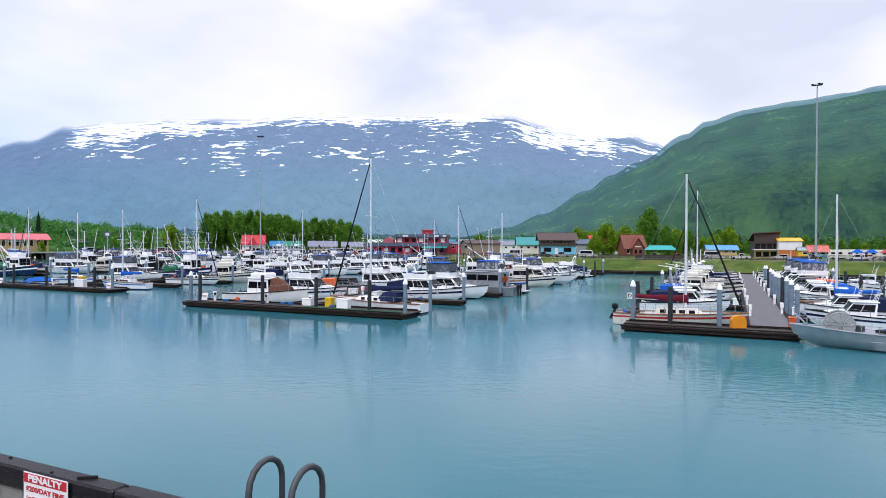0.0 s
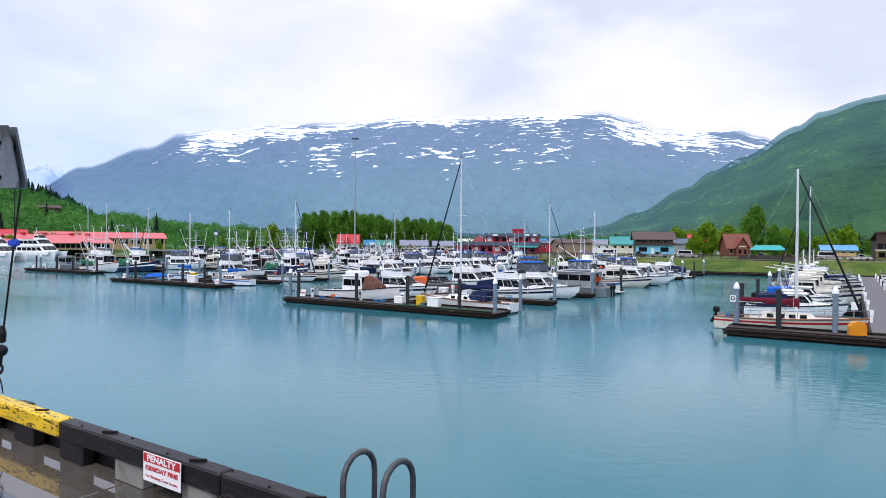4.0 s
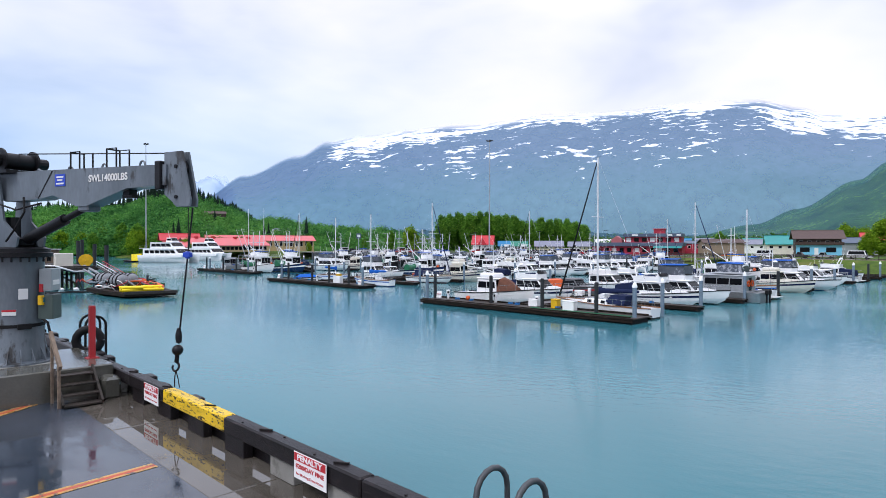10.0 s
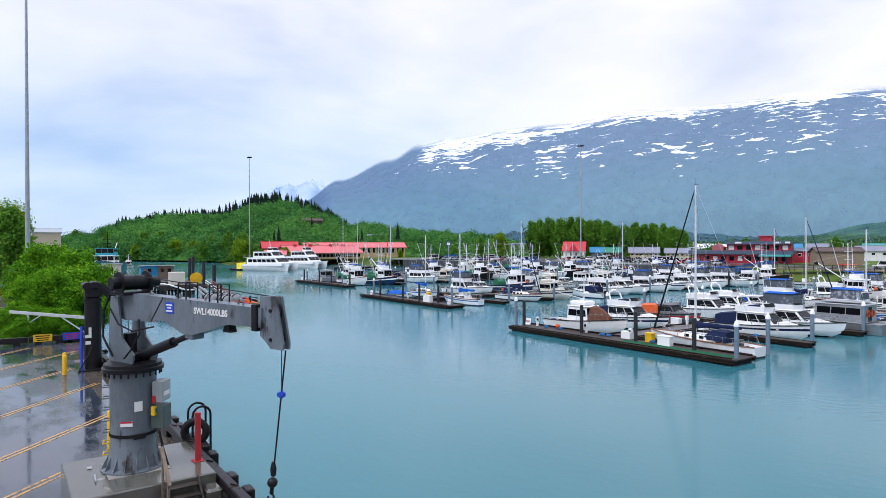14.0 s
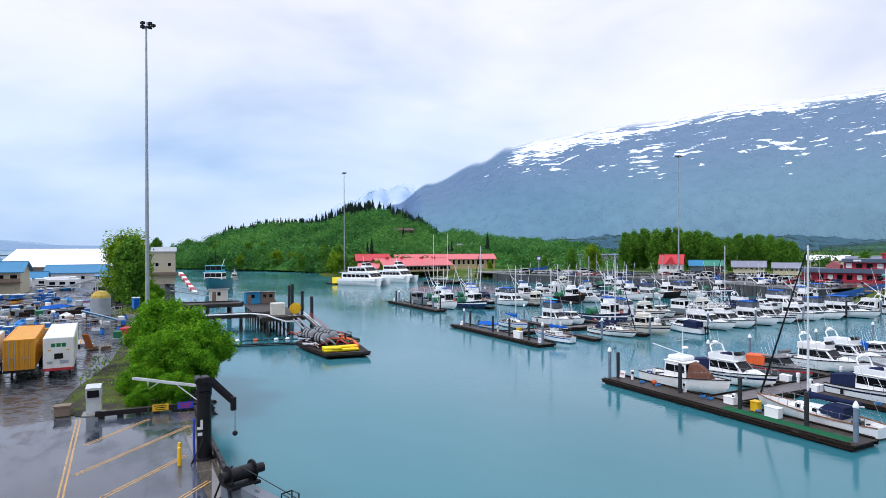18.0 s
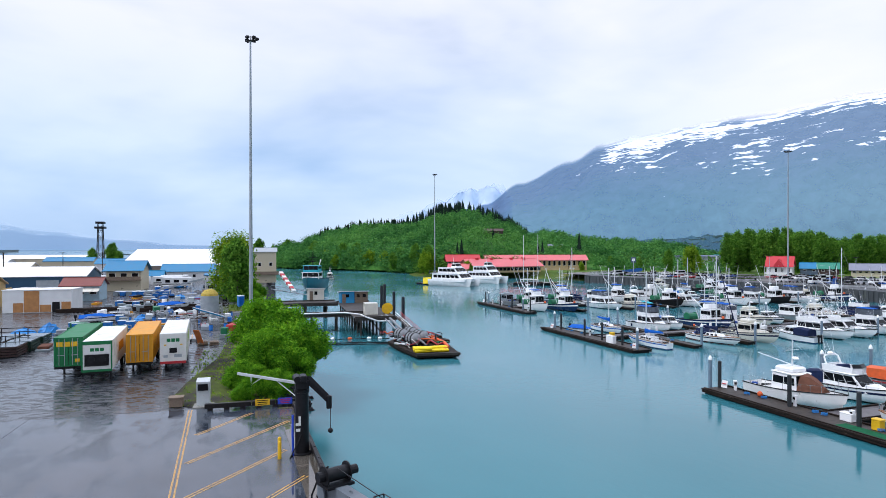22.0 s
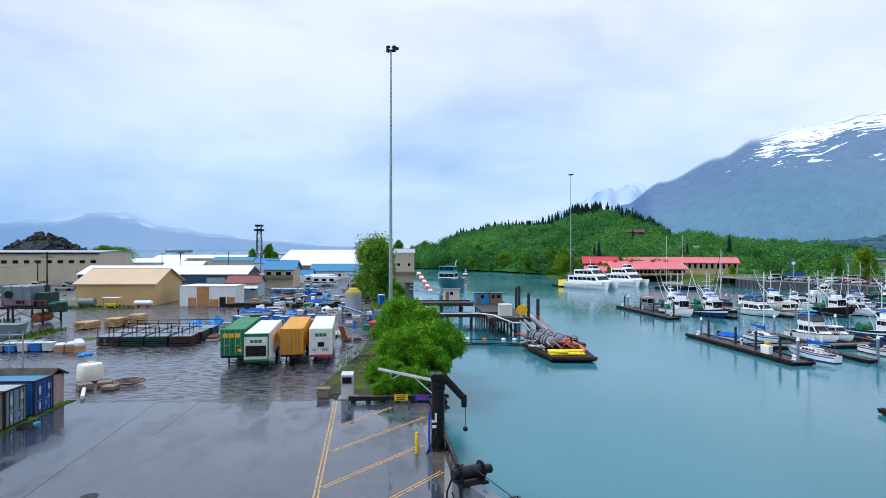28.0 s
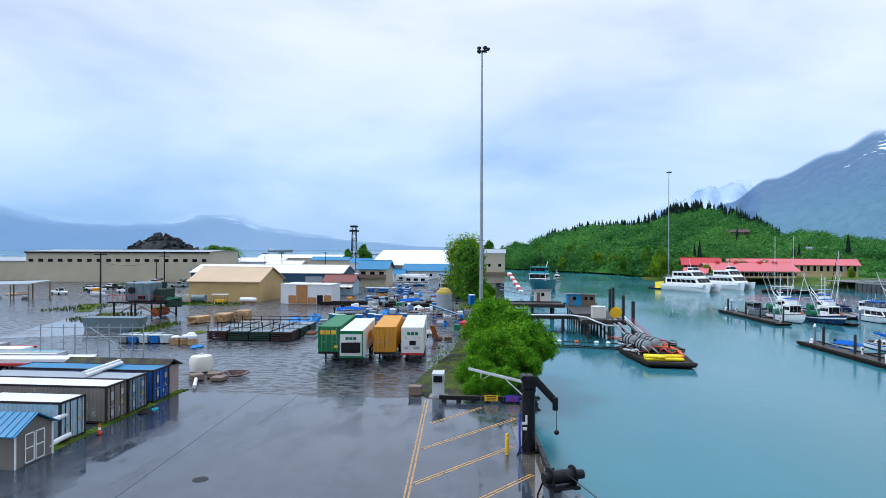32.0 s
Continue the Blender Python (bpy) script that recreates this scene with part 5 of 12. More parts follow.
def timber_float(m, length, width, label, rails=True, group="marina floats"):
    """A float along local x, from its origin: planked deck on walers with rubbing boards."""
    f = thing("dock_float", m, label, "dock", group)
    part("deck", Geo().box(0, length, -width / 2, width / 2, FLOAT - 0.12, FLOAT, 0.02), WALKWAY if "main walkway" in label else PLANK, f)
    for s in (1, -1):
        part("waler", Geo().box(-0.05, length + 0.05, s * width / 2 - (0.02 if s > 0 else 0.18), s * width / 2 + (0.18 if s > 0 else 0.02), FLOAT - 0.12, FLOAT + 0.04, 0.02).box(0.0, length, s * width / 2 - (0.02 if s > 0 else 0.12), s * width / 2 + (0.12 if s > 0 else 0.02), FLOAT - 0.37, FLOAT - 0.15, 0.02), WALER, f)
        if rails:
            part("bull_rail", Geo().box(0.2, length - 0.2, s * (width / 2 - 0.02) - 0.07, s * (width / 2 - 0.02) + 0.07, FLOAT + 0.06, FLOAT + 0.17, 0.02), WALER, f)
    part("pontoon", Geo().box(0.2, length - 0.2, -width / 2 + 0.15, width / 2 - 0.15, -0.35, FLOAT - 0.12), BLACK, f)
    return f


def mooring_pile(m, dark=False, h=3.3, label=None):
    p = thing("mooring_pile", m, label or ("dark steel mooring pile standing in the float" if dark else "grey-blue steel mooring pile with a white cone cap"), "pile", "mooring piles")
    part("pipe", Geo().cyl((0, 0, -3), (0, 0, h), 0.19, n=12), PILEB if dark else PILE, p, smooth=40)
    if dark:
        part("cap", Geo().cyl((0, 0, h), (0, 0, h + 0.08), 0.2, 0.12, 12), PILEB, p)
    else:
        part("cap", Geo().lathe([(0.23, -0.12), (0.24, 0.0), (0.13, 0.28), (0.02, 0.42)], 12, (0, 0, h)), WHITE, p, smooth=40)
    if label:
        part("pile_hoop", Geo().lathe([(0.24, 0), (0.30, 0.02), (0.30, 0.10), (0.24, 0.12)], 12, (0, 0, FLOAT)), BLACK, p)
    return p


PILE_LIGHT, PILE_DARK = mooring_pile(at_basin(-54.6, 50.6)), mooring_pile(at_basin(-53.0, 50.4), True)


def pile(u, v, dark=False):
    copy_thing(PILE_DARK if dark else PILE_LIGHT, at_basin(u, v, random.uniform(-0.15, 0.15)))


HEADS = [(-53.3, -26.4, 48.4, 51.6), (-104.2, -76.2, 56.4, 59.6), (-157.6, -129.0, 65.6, 68.6), (-7.8, 4.6, 50.0, 52.8)]
for u0, u1, v0, v1 in HEADS:
    timber_float(at_basin(u0, (v0 + v1) / 2), u1 - u0, v1 - v0, "long weathered timber end float, dark with wet")
for u, v, d in [(-44.4, 50.6, 1), (-37.4, 50.4, 1), (-31.2, 50.4, 1), (-26.9, 49.6, 0), (-27.6, 56.2, 0),
                (-102.6, 58.4, 0), (-100.2, 58.4, 1), (-92.0, 58.2, 1), (-86.5, 58.0, 1), (-81.0, 58.0, 1), (-76.8, 57.6, 0),
                (-156.6, 67.6, 1), (-154.6, 67.6, 0), (-147, 67.6, 1), (-140, 67.6, 1), (-134, 67.6, 0), (-129.8, 67.4, 1),
                (-7.4, 53.4, 0), (-4.4, 52.6, 1), (-0.8, 52.6, 0)]:
    pile(u, v, bool(d))
for k in range(11):
    pile(4.95, 58.5 + 5.4 * k, k % 5 == 3)
WALKS = [(-40.4, 51.6, 152, 3.0), (-90.2, 59.6, 176, 3.0), (-142.6, 68.6, 186, 3.0), (2.9, 52.8, 160, 3.2)]
for u, v0, v1, w in WALKS:
    timber_float(at_basin(u, v0, 0, 90), v1 - v0, w, "long grey plank main walkway float, wet from rain")
# shore-side cross floats under the gangways
timber_float(at_basin(-112, 183), 70, 3.0, "plank cross float beneath the quay wall")
timber_float(at_basin(-62, 156), 110, 3.0, "plank cross float along the grassy bank")
timber_float(at_basin(-205, 160), 60, 3.0, "plank cross float by the parking quay")

FINGERS = {
    0: {1: [63.2, 75.3, 87.0, 101.5, 114, 126, 137, 147], -1: [65.0, 73.0, 87.5, 102, 113, 125, 138]},
    1: {1: [68.6, 79.3, 93.7, 107, 121.8, 136.8, 150, 163], -1: [72, 84, 97, 110, 123, 136, 149, 162]},
    2: {1: [81.6, 95.2, 108, 121.5, 135, 149, 163, 175], -1: [82, 95, 108, 122, 136, 150, 164]},
    3: {1: [64, 74.5, 86, 97, 108, 120, 132, 144], -1: [60.6, 72.3, 84, 96, 107, 117, 128, 140]},
}
REACH = {0: 12.6, 1: 12.8, 2: 13.0, 3: 10.4}
first_finger = None
for k, sides in FINGERS.items():
    u, v0, v1, w = WALKS[k]
    for side, vs in sides.items():
        for v in vs:
            m = at_basin(u + side * w / 2, v, 0, 0 if side > 0 else 180)
            if first_finger is None or k == 3 and side == 1 and v == 64:
                first_finger = timber_float(m, REACH[k] - 0.6, 1.3, "narrow plank finger float between two berths", False, group="finger floats")
            else:
                copy_thing(first_finger, m)
            pile(u + side * (w / 2 + REACH[k] - 1.0), v + 0.95, random.random() < 0.25)

# ---- the fleet ----
MODELS = {
    "fly_white": lambda m: flybridge_cruiser(m, "white flybridge motor cruiser moored in its berth", 10.5),
    "fly_blue": lambda m: flybridge_cruiser(m, "white flybridge cruiser with a bright blue bimini top", 10.8, None, BLUE, None, BLUE),
    "fly_big": lambda m: flybridge_cruiser(m, "large white flybridge motor yacht with a blue top", 14.0, None, BLUE, None, BLUE),
    "fly_navy": lambda m: flybridge_cruiser(m, "white flybridge cruiser with navy stripe and canvas", 10.0, None, NAVY, NAVY),
    "express": lambda m: express_boat(m, "white express cabin boat with twin outboards", 8.0, None, None, NAVY),
    "express_blue": lambda m: express_boat(m, "white express boat with blue canvas enclosure", 8.2, None, BLUE, None),
    "express_black": lambda m: express_boat(m, "white cuddy boat with a dark canvas enclosure", 8.0, None, NAVY, None),
    "express_red": lambda m: express_boat(m, "grey and red charter boat with an orange canvas top", 9.0, GREYC, ORANGE, REDP),
    "trawler": lambda m: trawler(m, "white trawler yacht with a brown and grey tarp over its foredeck", 10.4, None, BROWNC, None),
    "trawler_cream": lambda m: trawler(m, "cream pilothouse trawler with a short mast", 10.0, CREAM, None, NAVY, CREAM),
    "sport": lambda m: sportfisher(m, "white sport-fishing boat with a tall tuna tower", 12.5),
    "sail_navy": lambda m: sailboat(m, "white sailing yacht with navy sail cover and dodger", 10.8, 15.5, None, NAVY, BLACK, None, NAVY),
    "sail_blue": lambda m: sailboat(m, "white sailing yacht with blue sail cover and furled blue jib", 10.2, 14.2, None, NAVY, NAVY, NAVY, NAVY),
    "sail_maroon": lambda m: sailboat(m, "white ketch-like sailboat with maroon sail cover and red stripe", 10.0, 12.7, CREAM, MAROON, BLACK, REDP, None),
    "sail_white": lambda m: sailboat(m, "white sloop with a bright blue boom cover", 8.6, 11.8, None, BLUE, None, BLUE, None),
    "alu": lambda m: work_boat(m, "bare aluminium charter boat with orange life rings", 11.0, WHITE),
    "alu_big": lambda m: work_boat(m, "long bare aluminium landing boat with orange life rings aft", 14.5, ALU),
    "alu_small": lambda m: work_boat(m, "bare aluminium landing boat with a small house", 9.0, ALU, None, False),
    "seine_white": lambda m: seiner(m, "white fishing boat with trolling poles and a blue canopy", 13.0, None, BLUE, None),
    "seine_blue": lambda m: seiner(m, "navy-hulled fishing boat with trolling poles and a blue canopy", 12.5, hull_paint("navy_hull", (0.012, 0.03, 0.10), (0.05, 0.01, 0.01)), BLUE, WHITE),
    "express_navy": lambda m: express_boat(m, "navy-hulled cabin boat with twin outboards", 8.4, hull_paint("dark_blue_hull", (0.012, 0.028, 0.085), (0.012, 0.012, 0.014)), NAVY, WHITE),
    "seine_black": lambda m: seiner(m, "dark-hulled fishing boat with a white wheelhouse", 12.5, BLACK, None, None),
    "skiff": lambda m: skiff(m, "small open white skiff with an outboard", 5.8),
    "skiff_blue": lambda m: skiff(m, "small boat under a bright blue cover", 6.2, None, BLUE),
    "skiff_teal": lambda m: skiff(m, "small boat under a turquoise tarp", 7.0, BLACK, TEALC),
}
BUILT = {}


def moor(model, m):
    if model in BUILT:
        return copy_thing(BUILT[model], m)
    BUILT[model] = MODELS[model](m)
    return BUILT[model]


def berth(model, u, v, bow_right=True, lean=0.0):
    return moor(model, at_basin(u, v, 0, (0 if bow_right else 180) + lean))


MOORED = [
    # dock C, both sides
    ("trawler", -47.2, 54.4, 1, 1), ("fly_navy", -46.6, 61.2, 1, 2), ("express_red", -47.0, 69.4, 1, -2), ("fly_white", -46.4, 77.6, 1, 2), ("fly_white", -47, 84.2, 1, 0),
    ("sail_navy", -32.4, 53.9, 0, -2), ("fly_navy", -33.6, 66.5, 1, -3), ("fly_blue", -33.0, 71.6, 1, -2), ("alu_big", -33.0, 78.6, 0, 0), ("fly_white", -32.0, 83.8, 0, 0), ("sail_white", -33.0, 91.0, 1, 0),
    ("trawler_cream", -31.0, 98.0, 1, 0), ("fly_big", -31.8, 105, 1, 0), ("express", -33, 110.4, 1, 0), ("fly_white", -32, 118, 1, 2), ("express_blue", -32, 122.6, 1, 0), ("express", -32.6, 130, 1, 0), ("fly_navy", -32.8, 134, 0, 0), ("express_black", -33, 141, 1, 0),
    ("express_blue", -47, 91, 1, 0), ("fly_blue", -46.4, 98.5, 1, 0), ("sail_blue", -47, 106, 1, 0), ("express", -47.8, 110, 0, 0), ("fly_white", -46.6, 117, 1, 0), ("seine_white", -46, 121.4, 1, 0), ("fly_big", -45.4, 129.5, 1, 0), ("alu_small", -47.8, 134.4, 1, 0), ("fly_white", -46, 142, 0, 0),
    # dock B
    ("sail_white", -81.5, 63.4, 0, 6), ("sail_blue", -81.6, 76.0, 1, 4), ("trawler_cream", -80.8, 83.2, 1, 4), ("express_black", -78.2, 90.4, 0, 4), ("sport", -80.5, 97.6, 1, 3), ("sport", -80.6, 103.2, 1, 2), ("fly_blue", -80.2, 111.0, 1, 3), ("fly_navy", -80.6, 117.6, 1, 3), ("fly_white", -80.6, 126, 1, 2), ("fly_blue", -80, 132, 1, 2), ("fly_big", -79, 140, 1, 1), ("express", -80.8, 146, 1, 0), ("fly_white", -81, 154, 0, 0), ("seine_black", -80, 159, 1, 0), ("sail_blue", -82, 168, 1, 0),
    ("skiff_blue", -99.0, 62.0, 1, 8), ("sail_white", -98.2, 66.8, 1, 0), ("fly_white", -97.6, 76, 1, 0), ("express_blue", -98.2, 80.4, 1, 0), ("seine_white", -97, 88.4, 1, 0), ("fly_blue", -97.6, 93.6, 0, 0), ("trawler_cream", -98, 101, 1, 0), ("express", -98.6, 105.8, 1, 0), ("alu", -97.6, 114, 1, 0), ("fly_white", -98, 119, 1, 0), ("sail_navy", -97.6, 127, 0, 0), ("fly_navy", -97.8, 132, 1, 0), ("express_black", -98.4, 140, 1, 0), ("fly_big", -96.6, 145, 1, 0), ("seine_white", -97, 153, 1, 0), ("fly_white", -98, 158, 0, 0),
    # dock A
    ("alu_small", -148.5, 71.2, 1, 0), ("seine_white", -138.0, 72.6, 1, 0), ("seine_white", -135.2, 79.0, 1, 4), ("fly_big", -136.6, 91.8, 1, 3), ("trawler_cream", -134.0, 98.6, 1, 6), ("skiff_teal", -137.2, 105.4, 1, 4), ("seine_black", -137.0, 111.5, 1, 3), ("fly_white", -134.2, 115.6, 1, 2), ("express", -134, 125, 1, 0), ("seine_white", -134, 130.4, 1, 0), ("fly_white", -134, 139, 1, 0), ("seine_black", -133.6, 144.6, 1, 0), ("fly_big", -133, 153, 1, 0), ("trawler_cream", -134, 158, 1, 0), ("seine_white", -134, 168, 1, 0),
    ("seine_black", -151, 77.6, 1, 0), ("seine_white", -150.6, 87.2, 1, 0), ("sail_navy", -150.6, 91.6, 0, 0), ("alu", -150.4, 99.8, 1, 0), ("seine_white", -150, 104.6, 1, 0), ("fly_white", -150.6, 113, 1, 0), ("seine_black", -150, 118, 0, 0), ("sail_white", -151, 127, 1, 0), ("express", -151, 132, 1, 0), ("seine_white", -150, 142, 1, 0), ("fly_navy", -150.6, 156, 1, 0),
    # dock D, both sides
    ("sail_maroon", -4.2, 55.2, 1, 3), ("express_black", -4.4, 66.4, 1, -4), ("express", -5.0, 70.6, 1, 0), ("express_blue", -4.6, 77.6, 1, -2), ("trawler_cream", -4.2, 82.2, 1, 0), ("trawler_cream", -4.0, 90, 1, 0), ("express_black", -4.6, 94.6, 1, 0), ("fly_white", -4, 101.6, 1, 0), ("sail_navy", -4, 105.4, 0, 0), ("express_blue", -4.8, 111.6, 1, 0), ("fly_navy", -4.4, 122, 1, 0), ("alu_small", -4.6, 134, 1, 0),
    ("express", 10.0, 59.6, 0, 0), ("express_black", 10.0, 66.6, 0, 0), ("sail_white", 10.0, 70.8, 0, 0), ("express", 10.0, 78, 1, 0), ("express_blue", 9.8, 82.8, 0, 0), ("express_blue", 10.0, 89.6, 0, 0), ("express", 10.2, 93.8, 0, 0), ("express_red", 10, 100.6, 0, 0), ("fly_white", 10.4, 104.6, 0, 0), ("express_black", 9.8, 111.6, 0, 0), ("fly_blue", 10.4, 116.4, 0, 0), ("express", 10, 123.6, 0, 0), ("fly_white", 10.4, 128.4, 0, 0), ("trawler_cream", 10.2, 136, 0, 0),
    ("express", 20.0, 66.0, 0, 0), ("fly_white", 21.0, 74, 0, 0), ("sail_white", 22.5, 82, 0, 0), ("fly_blue", 21.0, 91, 0, 0), ("fly_white", 21.0, 104, 0, 0), ("express", 20, 117, 0, 0),
    # boats along the cross floats and the quay
    ("alu", -116.5, 186.5, 1, 0), ("fly_big", -108, 180.0, 1, 0), ("seine_white", -128, 181, 1, 0), ("alu_small", -139, 183, 1, 0), ("skiff", -70, 160, 1, 0), ("fly_white", -196, 157, 1, 0), ("sail_white", -182, 157.4, 1, 0), ("seine_black", -172, 158, 1, 0), ("express", -58, 153, 1, 0),
]
for i, (model, u, v, right, lean) in enumerate(MOORED):
    if model == "seine_white" and i % 2:
        model = "seine_blue"
    if model == "fly_white" and i % 4 == 1:
        model = "fly_blue"
    if model == "fly_white" and i % 5 == 2 and v > 90:
        model = "trawler_cream"
    if model == "express" and i % 3 == 0 and v > 90:
        model = "express_navy"
    berth(model, u, v, right, lean)
# grey fishing boat with a net drum, moored outside the end float
grey = work_boat(at_basin(8.5, 48.25, 0, 178) @ Matrix.Diagonal((1, 1, 0.8, 1)), "grey aluminium gillnet boat with a net reel on its bow", 11.2, ALU, ALU, False)
NETGREY = surface("weathered_reel_grey", (0.34, 0.34, 0.33), 0.5, 0.2, 0.25, 2.0, 0.2, 10, (0.15, 0.14, 0.13), 0.3)
STRETCH = Matrix.Diagonal((1, 1, 1.25, 1))
part("net_reel", Geo().cyl((3.1, -0.7, 1.55), (3.1, 0.7, 1.55), 0.5, n=14).moved(STRETCH), GEAR, grey)
for y in (-0.75, 0.75):
    rim = part("reel_flange", Geo().tube([(3.1 + 0.84 * math.cos(t * math.pi / 9), y, 1.55 + 0.84 * math.sin(t * math.pi / 9)) for t in range(19)], 0.06, 5).cyl((3.1, y - 0.02, 1.55), (3.1, y + 0.02, 1.55), 0.82, n=20).moved(STRETCH), NETGREY, grey)
    for t in range(4):
        c, d = 0.82 * math.cos(t * math.pi / 4), 0.82 * math.sin(t * math.pi / 4)
        part("spoke", Geo().cyl((3.1 - c, y * 1.06, 1.55 - d), (3.1 + c, y * 1.06, 1.55 + d), 0.03, n=5).moved(STRETCH), ALU, rim)
part("bow_roller", Geo().tube([(5.0, 0.45, 1.7), (5.8, 0.3, 2.65), (5.8, -0.3, 2.65), (5.0, -0.45, 1.7)], 0.05, 6), ALU, grey)
part("hull_seam", Geo().tube([(-5.5, -1.62, 0.75), (-2, -1.70, 0.8), (1.5, -1.62, 0.85)], 0.03, 5).tube([(-5.5, 1.62, 0.75), (-2, 1.70, 0.8), (1.5, 1.62, 0.85)], 0.03, 5), ALU, grey)
# tour boats and the schooner at the far quay
tour_catamaran(at_bearing(44.6, 252, 0, -38), "white two-deck catamaran tour boat moored at the far quay", 21)
tour_catamaran(at_bearing(41.6, 272, 0, -38), "white catamaran tour boat moored behind another one", 18)
schooner = sailboat(at_bearing(37.2, 256, 0, -8), "dark-hulled two-masted schooner at the far quay", 17.0, 21.0, BLACK, CREAM, None, None, None)
part("mast", Geo().cyl((-4.5, 0, 1.0), (-4.5, 0, 20.5), 0.13, 0.09, 8), SPAR, schooner)
# big teal vessel and a small cruiser out in the channel
big = thing("fish_tender", at_bearing(57.4, 236, 0, -100), "large teal-hulled fish tender moored by the cannery", "boat")
hull_parts(big, 28, 8.2, 5.2, 3.6, surface("teal_hull", (0.012, 0.14, 0.19), 0.4, 0, 0.15, 0.8, 0.05, 15, (0.06, 0.05, 0.04), 0.15), BLACK, 0.85, 1.2, 0.4, 0.8)
TEALH = surface("teal_paint", (0.02, 0.30, 0.38), 0.5, 0, 0.1, 1.0)
cabin(big, 1.0, 8.0, 6.6, 4.2, 6.6, 0.1, 0, 0.97, WHITE, "deckhouse", side=5)
cabin(big, 2.0, 7.2, 6.2, 6.7, 9.0, 0.05, 0, 0.96, TEALH, "bridge", side=5, rows=(0.5, 0.85))
part("mast", Geo().cyl((2.5, 0, 9), (2.5, 0, 14.5), 0.2, 0.12, 8).cyl((2.5, -1.6, 12), (2.5, 1.6, 12), 0.08, n=5).box(2.2, 2.8, -1.1, 1.1, 10.4, 10.7), BLACK, big)
part("crane_boom", Geo().cyl((-2, 0, 4), (-9, 1, 11), 0.2, 0.12, 8), SPAR, big)
moor("trawler_cream", at_bearing(56.0, 306, 0, -100))

# ---- the pier ----
ASPH_EDGE = 3.85
pave = solo("pavement", Geo().prism([(-51.2, 0.4), (-51.6, -6.4), (-57.2, -80), (40, -80), (40, ASPH_EDGE - 0.01), (-51.2, ASPH_EDGE - 0.01)], DECK - 0.4, DECK), ASPHALT, at_edge(0, 0), "rain-wet dark asphalt pier paving with puddles", "pavement", kind="structure")
apron = thing("pier_apron", at_edge(0, 0), "wet stained concrete strip along the pier edge", "pavement", kind="structure")
slab_len = 4.55
x = -8.75 - slab_len * 9
while x < 38:
    part("concrete_slab", Geo().box(x, x + slab_len - 0.02, ASPH_EDGE, 5.18, DECK - 0.35, DECK - 0.005 + 0.004 * math.sin(x), 0.012), CONCRETE, apron)
    x += slab_len
solo("pier_face", Geo().box(-49.7, 40, 4.2, 5.1, -2, DECK - 0.36), CEMENT, at_edge(0, 0), "concrete pier edge beam above the water", "pier", kind="structure")

TARRED = surface("tarred_timber", (0.008, 0.006, 0.007), 0.38, 0, 0.6, 1.5, 0.9, 26, (0.040, 0.030, 0.030), 0.32, 6.0, stretch=(0.5, 4, 4), spec=0.28)
FLAKY = surface("flaking_yellow_timber", (0.72, 0.47, 0.012), 0.38, 0, 0.25, 4, 0.7, 25, (0.02, 0.017, 0.014), 0.485, 13.0, stretch=(0.45, 1.6, 1.6))
BOLT = surface("rusty_bolt", (0.015, 0.012, 0.012), 0.6, 0.4, 0.3, 8, 0.3)
bull = thing("bull_rail", at_edge(0, 0), "heavy tarred timber bull rail on blocks, one length flaking yellow", "rail")
seams = [-48.8, -44.5, -39.4, -34.2, -29.0, -24.0, -19.8, -15.63, -13.5, -10.6, -6.53, -2.0, 4.0, 10, 16]
for p, q in zip(seams, seams[1:]):
    yel = abs(p + 13.5) < 0.01
    lift = random.uniform(-0.012, 0.012)
    part("timber", Geo().box(p + 0.012, q - 0.012, 4.89, 5.15, DECK + 0.33 + lift, DECK + 0.62 + lift, 0.028), FLAKY if yel else TARRED, bull)
x = -48.4
while x < 10:
    part("spacer_block", Geo().box(x, x + 0.72, 4.96, 5.14, DECK - 0.01, DECK + 0.345, 0.015), TARRED if int(x * 7) % 3 else CEMENT, bull)
    x += 1.64
# dark strip added along the outside, standing for the dark gap below the rail
for p, q in zip(range(-48, 10, 6), range(-42, 16, 6)):
    part("wale", Geo().box(p + 0.015, q - 0.015, 5.185, 5.24, DECK - 0.45, DECK + 0.24, 0.012), TARRED, bull)
# staples across the timbers and countersunk bolts between them
x = -48.0
while x < 8:
    part("staple", Geo().beam((x - 0.10, 4.97, DECK + 0.632), (x + 0.10, 5.09, DECK + 0.632), 0.03, 0.03), BOLT, bull)
    for j in range(2):
        xx = x + 0.5 + 0.95 * j + random.uniform(-0.2, 0.2)
        if -13.7 < xx < -10.4:
            continue
        part("bolt", Geo().cyl((xx, 5.02 + 0.05 * (-1) ** j, DECK + 0.59), (xx, 5.02 + 0.05 * (-1) ** j, DECK + 0.63), 0.024, 0.020, 8), BOLT, bull)
    x += 2.15
cross = thing("end_rail", at_pier(0, 0), "dark timber barrier across the end of the pier", "rail")
for p, q in ((-5.0, -1.6), (-1.55, 0.2), (0.25, 1.9)):
    part("timber", Geo().box(-50.4, -50.08, p, q, DECK + 0.2, DECK + 0.55, 0.02), TARRED, cross)
for k in range(6):
    part("spacer_block", Geo().box(-50.36, -50.12, -4.8 + 1.2 * k, -4.4 + 1.2 * k, DECK - 0.01, DECK + 0.21, 0.01), TARRED, cross)
